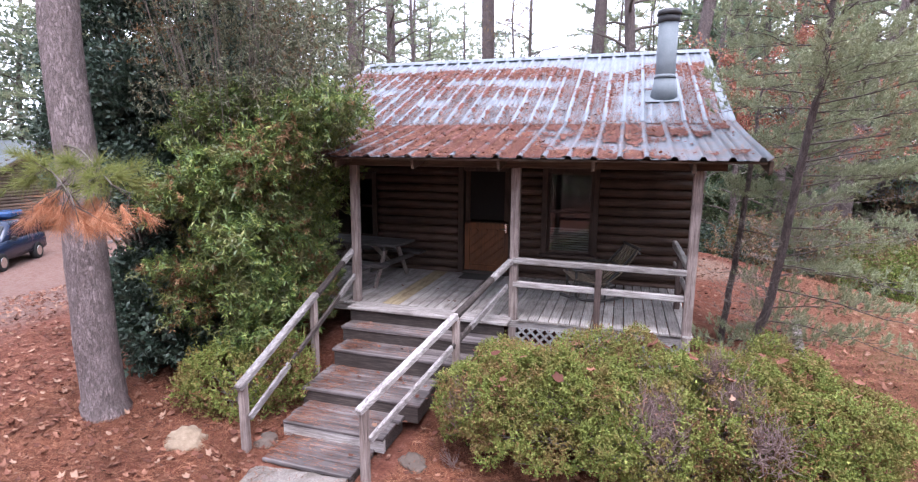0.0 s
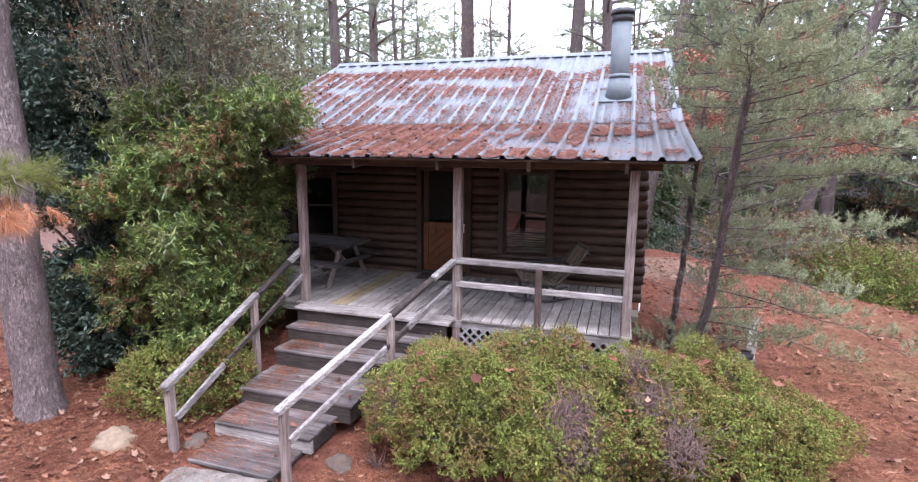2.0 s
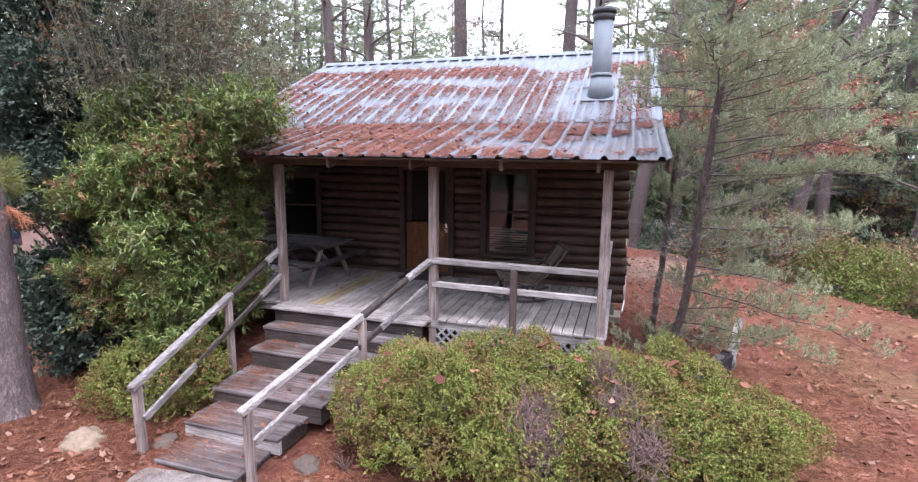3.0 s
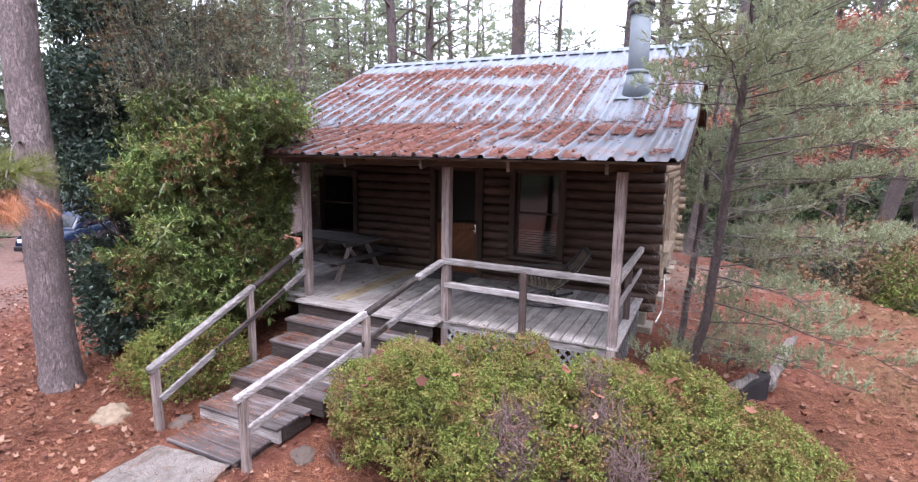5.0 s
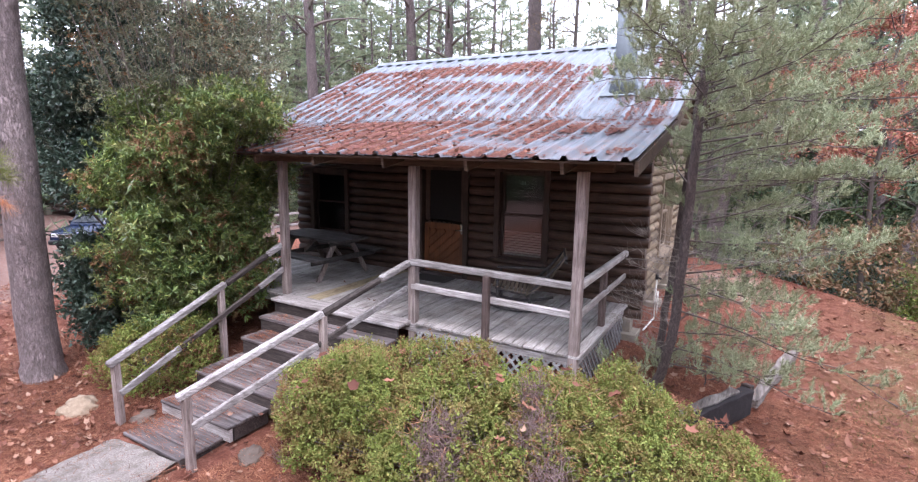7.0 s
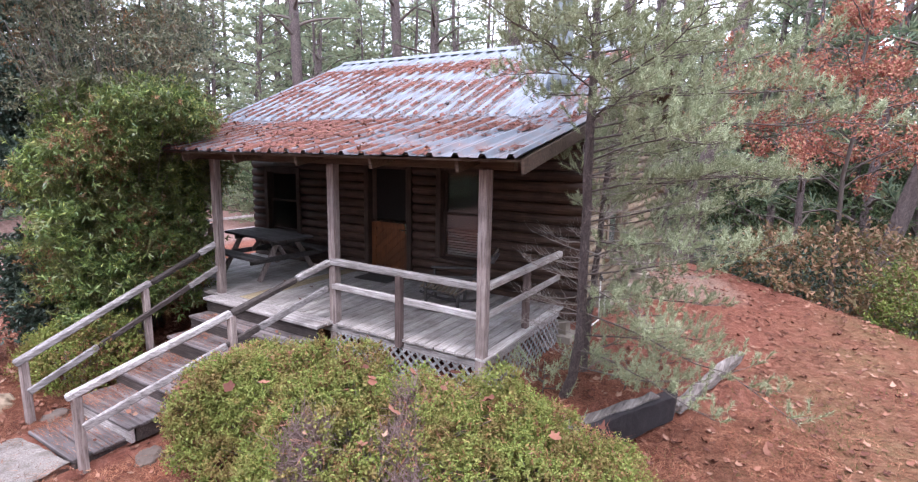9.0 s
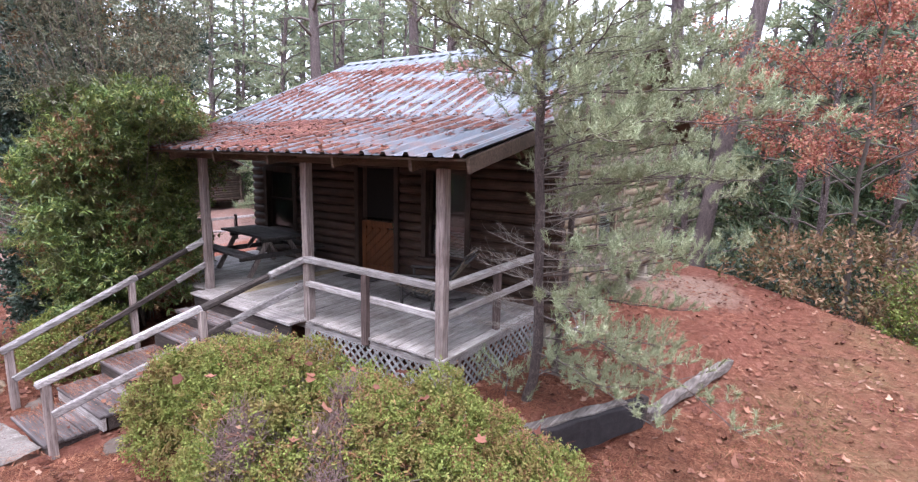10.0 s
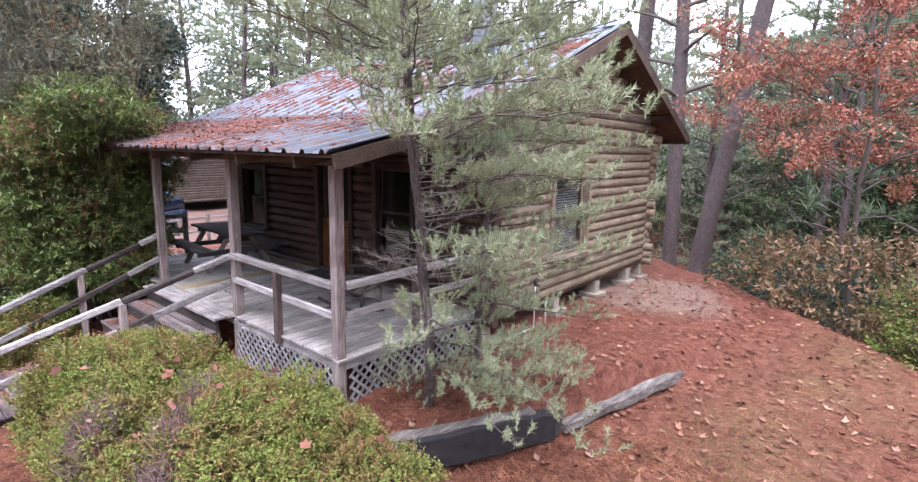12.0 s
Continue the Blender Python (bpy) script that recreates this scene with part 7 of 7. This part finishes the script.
def path_slab(a, b, w0, w1, seed):
    """A rough cast slab of the path."""
    rnd = np.random.default_rng(seed)
    a, b = Vector(a), Vector(b)
    d = (b - a).normalized()
    s = Vector((d.y, -d.x, 0))
    n, m = 14, 10
    g = Geo()
    top = []
    for i in range(n + 1):
        for j in range(m + 1):
            t, u = i / n, j / m - 0.5
            w = w0 + (w1 - w0) * t
            p = a + (b - a) * t + s * (u * w)
            edge = min(t, 1 - t, 0.5 - abs(u)) < 0.01
            top.append((p.x + (rnd.normal(0, 0.012) if edge else 0), p.y + (rnd.normal(0, 0.012) if edge else 0), p.z + rnd.normal(0, 0.003) - (0.012 if edge else 0)))
    i, j = np.meshgrid(np.arange(n), np.arange(m), indexing="ij")
    q = (i * (m + 1) + j)
    quads = np.stack([q, q + 1, q + m + 2, q + m + 1], -1).reshape(-1, 4)
    rim = [k for k in range(m + 1)] + [k * (m + 1) + m for k in range(1, n + 1)] + [n * (m + 1) + k for k in range(m - 1, -1, -1)] + [k * (m + 1) for k in range(n - 1, 0, -1)]
    low = np.array([top[k] for k in rim]) - [0, 0, 0.14]
    base = len(top)
    side = [(rim[k], rim[(k + 1) % len(rim)], base + (k + 1) % len(rim), base + k) for k in range(len(rim))]
    g.add(np.concatenate([np.array(top), low]), quads=np.concatenate([quads, np.array(side)]))
    return g.ob("path_slab", CONCRETE)


tagged(path_slab((-3.10, 4.36, -0.045), (-2.98, 3.05, -0.05), 1.08, 1.2, 61), "pale rough concrete path slab at the foot of the steps", "path slab")
tagged(path_slab((-2.97, 3.02, -0.05), (-2.8, 1.4, -0.06), 1.2, 1.2, 62), "pale rough concrete path slab", "path slab")


# ---- old timbers edging the bank ----
def timber(name, a, b, w, h, mat, label, seed, wear=0.012, parent=None):
    a, b = Vector(a), Vector(b)
    d = b - a
    bm = bmesh.new()
    bmesh.ops.create_cube(bm, size=1, matrix=Matrix.Diagonal((d.length, w, h, 1)))
    long_edges = [e for e in bm.edges if abs((e.verts[0].co - e.verts[1].co).x) > 0.5 * d.length]
    bmesh.ops.subdivide_edges(bm, edges=long_edges, cuts=22, use_grid_fill=True)
    bmesh.ops.subdivide_edges(bm, edges=[e for e in bm.edges if abs((e.verts[0].co - e.verts[1].co).x) < 1e-4], cuts=2, use_grid_fill=True)
    for v in bm.verts:
        n = noise.noise_vector(Vector((v.co.x * 3, v.co.y * 6, v.co.z * 6)) + Vector((seed, 0, 0)))
        v.co += Vector((n.x * 0.3, n.y, n.z)) * wear * 2
    bmesh.ops.bevel(bm, geom=[e for e in bm.edges if len(e.link_faces) == 2 and e.calc_face_angle(0) > 1.0], offset=0.012, segments=1, affect="EDGES")
    q = d.to_track_quat("X", "Z").to_matrix().to_4x4()
    bmesh.ops.transform(bm, matrix=Matrix.Translation((a + b) / 2) @ q, verts=bm.verts)
    ob = part(name, bm, mat, parent, label if parent else "")
    if not parent:
        tagged(ob, label, "edging timber")


edging = empty("retaining_edge", (0, 0, 0))
tagged(edging, "black tarred plank edging that holds up the straw bank", "edging timber")
timber("plank", (1.72, 6.60, 0.22), (2.74, 8.84, 0.17), 0.16, 0.36, TARRED, "black tarred plank", 3, parent=edging)
timber("cap_board", (1.66, 6.62, 0.415), (2.60, 8.62, 0.37), 0.13, 0.045, OLDWOOD, "weathered grey board", 8, parent=edging)
timber("stake", (2.72, 8.88, 0.0), (2.745, 8.93, 0.36), 0.12, 0.12, DARK, "dark end stake", 6, 0.006, edging)
timber("edging_timber", (2.80, 8.95, 0.10), (3.40, 11.42, 0.13), 0.14, 0.13, OLDWOOD, "weathered grey split timber lying in straw", 5, 0.014)

# pipes below the side window
def pipework():
    t = empty("water_pipe", (1.22, 10.85, 0.45))
    tagged(t, "white water pipe with a black tap beside the wall", "water pipe")
    inv = Matrix.Translation((-1.22, -10.85, -0.45))
    for nm, bm, m in (("riser_pipe", tube_bm((1.22, 10.85, 0.40), (1.22, 10.85, 1.2), 0.012), PVC), ("ground_pipe", tube_bm((1.22, 10.85, 0.47), (1.18, 10.1, 0.46), 0.014), PVC),
                      ("riser_pipe", tube_bm((1.2, 11.25, 0.38), (1.2, 11.25, 0.86), 0.014), PVC), ("tap", join(tube_bm((1.22, 10.85, 1.17), (1.22, 10.85, 1.26), 0.028), tube_bm((1.22, 10.85, 1.21), (1.30, 10.83, 1.19), 0.018), tube_bm((1.22, 10.8, 1.28), (1.22, 10.9, 1.28), 0.012)), BLACK)):
        part(nm, bm, m, t).matrix_parent_inverse = inv


pipework()


# ---- hanging pine branch with dead needles ----
def hanging_branch():
    rng = np.random.default_rng(71)
    root = empty("hanging_branch", (-6.2, 4.5, 3.4))
    tagged(root, "hanging pine branch with green and dead orange needles", "pine branch")
    inv = Matrix.Translation((6.2, -4.5, -3.4))
    gl, green, dead = Geo(), Geo(), Geo()
    main = bend_path((-6.3, 4.55, 3.35), (-4.25, 3.45, 3.0), 0.12, 9, rng, 0.03)
    gl.tube(main, np.linspace(0.016, 0.006, 9), 6)
    side = bend_path((-6.5, 4.3, 3.2), (-4.5, 3.3, 2.85), 0.1, 9, rng, 0.03)
    gl.tube(side, np.linspace(0.013, 0.005, 9), 6)
    for q in range(58):
        src = main if q % 2 else side
        o = src[rng.integers(3, 9)] + rng.normal(0, 0.05, 3)
        is_dead = q % 9 < 4
        e = np.array([rng.uniform(-5.35, -4.1), rng.uniform(3.35, 3.8), rng.uniform(2.62, 2.78)]) if is_dead else np.array([rng.uniform(-5.8, -4.25), rng.uniform(3.4, 3.9), rng.uniform(2.92, 3.28)])
        near = src[np.argmin(np.linalg.norm(src[3:] - e, axis=1)) + 3]
        gl.tube(np.stack([near, (near + e) / 2 + rng.normal(0, 0.04, 3), e]), [0.0045, 0.0035, 0.0025], 4)
        k = np.linspace(0.65, 1.0, 4)[:, None]
        p = near + (e - near) * k
        dd = (e - near) / (np.linalg.norm(e - near) + 1e-6)
        (dead if is_dead else green).needles(p, np.repeat(dd[None], 4, 0), 40, 0.20, 0.0036, rng, 1.1, 0.45 if is_dead else -0.1)
    gl.ob("branchwork", LIMB, root).matrix_parent_inverse = inv
    green.ob("green_needles", NEEDLE_YELLOW, root, "yellow-green living needles").matrix_parent_inverse = inv
    dead.ob("dead_needles", NEEDLE_DEAD, root, "orange dead needles").matrix_parent_inverse = inv


NEEDLE_YELLOW = leafy("yellow_green_needle", [(0, (0.13, 0.16, 0.04)), (0.5, (0.23, 0.26, 0.07)), (1, (0.36, 0.36, 0.13))], 0.6, 0.3, 0.25)
hanging_branch()


# ---- parked car ----
def parked_car(x, y, turn, paint, label, pack):
    c = empty("parked_car", (x, y, float(gz(x, y)) - 0.02), turn)
    tagged(c, label, "car")

    def loft(sections, mat, name, bev=0.03, label=""):
        """A body lofted between cross-sections (x, half width low, half width high, z low, z high)."""
        bm = bmesh.new()
        rings = []
        for x, w0, w1, z0, z1 in sections:
            rings.append([bm.verts.new(p) for p in ((x, -w0, z0), (x, w0, z0), (x, w0, z0 + 0.6 * (z1 - z0)), (x, w1, z1), (x, -w1, z1), (x, -w0, z0 + 0.6 * (z1 - z0)))])
        for p, q in zip(rings, rings[1:]):
            for k in range(6):
                bm.faces.new((p[k], p[(k + 1) % 6], q[(k + 1) % 6], q[k]))
        bm.faces.new(rings[0][::-1]), bm.faces.new(rings[-1])
        bmesh.ops.recalc_face_normals(bm, faces=bm.faces)
        bmesh.ops.bevel(bm, geom=bm.edges[:], offset=bev, segments=2, affect="EDGES")
        return part(name, smooth(bm), mat, c, label)
    body = loft([(-2.15, 0.86, 0.82, 0.42, 1.05), (-1.9, 0.88, 0.84, 0.38, 1.10), (0.7, 0.88, 0.84, 0.38, 1.10), (1.0, 0.88, 0.82, 0.40, 1.06), (2.05, 0.85, 0.76, 0.42, 0.98), (2.2, 0.80, 0.72, 0.46, 0.90)], paint, "body")
    loft([(-2.05, 0.78, 0.66, 1.08, 1.72), (-1.6, 0.80, 0.68, 1.08, 1.76), (0.2, 0.80, 0.68, 1.08, 1.76), (0.35, 0.79, 0.66, 1.08, 1.70), (0.98, 0.76, 0.72, 1.04, 1.12)], paint, "cab", 0.02)
    part("windscreen", box_bm((0.02, 1.28, 0.62), 0.004, (0, 0, 0), Matrix.Translation((0.72, 0, 1.42)) @ pose(0, 0, 0, 0, -46, 0)), TINTED, c)
    for s in (-1, 1):
        for x0, x1 in ((-1.95, -1.15), (-1.08, -0.35), (-0.28, 0.28)):
            part("side_window", box_bm((x1 - x0, 0.02, 0.36), 0.006, ((x0 + x1) / 2, s * 0.775, 1.46), pose(0, 0, 0)), TINTED, c)
        part("headlight", box_bm((0.06, 0.30, 0.16), 0.02, (2.18, s * 0.58, 0.80)), LAMP_GLASS, c)
        part("mirror", box_bm((0.10, 0.16, 0.14), 0.02, (0.55, s * 0.96, 1.16)), BLACK, c)
        for wx in (-1.32, 1.38):
            w = part("tyre", tube_bm((wx, s * 0.68, 0.36), (wx, s * 0.92, 0.36), 0.36, 0.36, 24, 0.03), RUBBER, c)
            part("rim", tube_bm((wx, s * 0.90, 0.36), (wx, s * 0.935, 0.36), 0.22, 0.20, 18), CHROME, w)
    part("grille", box_bm((0.05, 0.80, 0.18), 0.01, (2.21, 0, 0.78)), BLACK, c)
    for q in range(3):
        part("grille_bar", box_bm((0.02, 0.78, 0.02), 0.004, (2.245, 0, 0.72 + 0.06 * q)), CHROME, c)
    part("bumper", box_bm((0.18, 1.66, 0.20), 0.04, (2.22, 0, 0.50)), BLACK, c)
    for s in (-0.55, 0.55):
        part("roof_rail", beam_bm((-1.8, s, 1.80), (0.1, s, 1.80), 0.04, 0.04, 0.01), BLACK, c)
    if pack:
        part("roof_pack", box_bm((1.1, 0.95, 0.26), 0.09, (-0.9, 0, 1.95), None, 0.03), BLUE_BRIGHT, c, "bright blue bundle tied to the roof")


parked_car(-23.5, 13.85, -57, BLUE, "dark blue off-road car with a bundle on its roof", True)


# ---- neighbour's cabin and fence ----
def far_cabin(at, turn, label, w=7.0, d=6.5):
    h = empty("far_cabin", at, turn)
    tagged(h, label, "cabin")
    wall = part("wall", box_bm((w - 0.12, d - 0.12, 2.7), 0.0, (0, 0, 1.95)), INTERIOR, h)
    for q in range(16):
        z = 0.68 + q * 0.17
        for s in (-1, 1):
            part("log", tube_bm((-w / 2 - 0.1, s * d / 2, z), (w / 2 + 0.1, s * d / 2, z), 0.09, 0.09, 8), LOG_FAR, wall)
            part("log", tube_bm((s * w / 2, -d / 2, z + 0.085), (s * w / 2, d / 2, z + 0.085), 0.09, 0.09, 8), LOG_FAR, wall)
    for s in (-1, 1):
        for q in range(9):
            half = (1 - (q + 0.6) / 10.5) * d / 2
            part("log", tube_bm((s * w / 2, -half, 3.42 + q * 0.17), (s * w / 2, half, 3.42 + q * 0.17), 0.09, 0.09, 8), LOG_FAR, wall)
        part("roof", beam_bm((0, s * (d / 2 + 0.55), 3.05), (0, 0, 5.02), w + 0.9, 0.07, 0.01), METAL, h)
        part("barge_board", beam_bm((w / 2 + 0.46, s * (d / 2 + 0.55), 2.95), (w / 2 + 0.46, 0, 4.93), 0.05, 0.16, 0.005), EAVE, h)
    for px in (-w / 2, 0, w / 2):
        for s in (-1, 1):
            part("pier", box_bm((0.3, 0.3, 0.8), 0.01, (px, s * d / 2, 0.22)), BLOCK, h)
    for s, x in ((1, 1.2), (1, -1.6)):
        win = part("window", box_bm((0.9, 0.06, 1.1), 0.01, (x, -d / 2 - 0.09, 2.0)), TINTED, h)
        part("frame", join(box_bm((1.02, 0.05, 0.07), 0.004, (x, -d / 2 - 0.12, 2.58)), box_bm((1.02, 0.05, 0.07), 0.004, (x, -d / 2 - 0.12, 1.42))), TRIM, win)


far_cabin((-34.6, 21.5, float(gz(-34.6, 21.5))), 4, "neighbouring brown log cabin with a pale metal roof", 7.0, 7.4)
far_cabin((15.5, 33.0, float(gz(15.5, 33.0)) + 1.0), 100, "dark log cabin among the trees", 6.5, 6.0)


def rail_fence(pts, label):
    f = empty("rail_fence", (*pts[0], float(gz(*pts[0]))))
    tagged(f, label, "fence")
    inv = Matrix.Translation((-pts[0][0], -pts[0][1], -float(gz(*pts[0]))))
    for p, q in zip(pts, pts[1:]):
        n = max(1, round(math.dist(p, q) / 2.4))
        for k in range(n + 1):
            x, y = p[0] + (q[0] - p[0]) * k / n, p[1] + (q[1] - p[1]) * k / n
            part("post", box_bm((0.10, 0.10, 1.25), 0.008, (x, y, float(gz(x, y)) + 0.5)), GREY_Z, f).matrix_parent_inverse = inv
            if k < n:
                x2, y2 = p[0] + (q[0] - p[0]) * (k + 1) / n, p[1] + (q[1] - p[1]) * (k + 1) / n
                for z in (0.45, 0.98):
                    part("rail", beam_bm((x, y, float(gz(x, y)) + z), (x2, y2, float(gz(x2, y2)) + z), 0.05, 0.10, 0.008), GREY, f).matrix_parent_inverse = inv


rail_fence([(-15.7, 11.6), (-16.3, 15.5), (-16.5, 19.6)], "weathered two-rail timber fence beside the drive")

# pond in the hollow
g = Geo()
a = np.linspace(0, 2 * math.pi, 40, endpoint=False)
rr = 1 + 0.12 * np.sin(3 * a) + 0.07 * np.sin(5 * a + 1)
ring = np.stack([-0.5 + 5.2 * rr * np.cos(a), 28.5 + 3.6 * rr * np.sin(a), np.full(40, -2.14)], -1)
g.add(np.concatenate([[[-0.5, 28.5, -2.14]], ring]), tris=[(0, 1 + k, 1 + (k + 1) % 40) for k in range(40)])
tagged(g.ob("pond_water", WATER), "dark still pond water glinting in the hollow", "water", kind="structure")
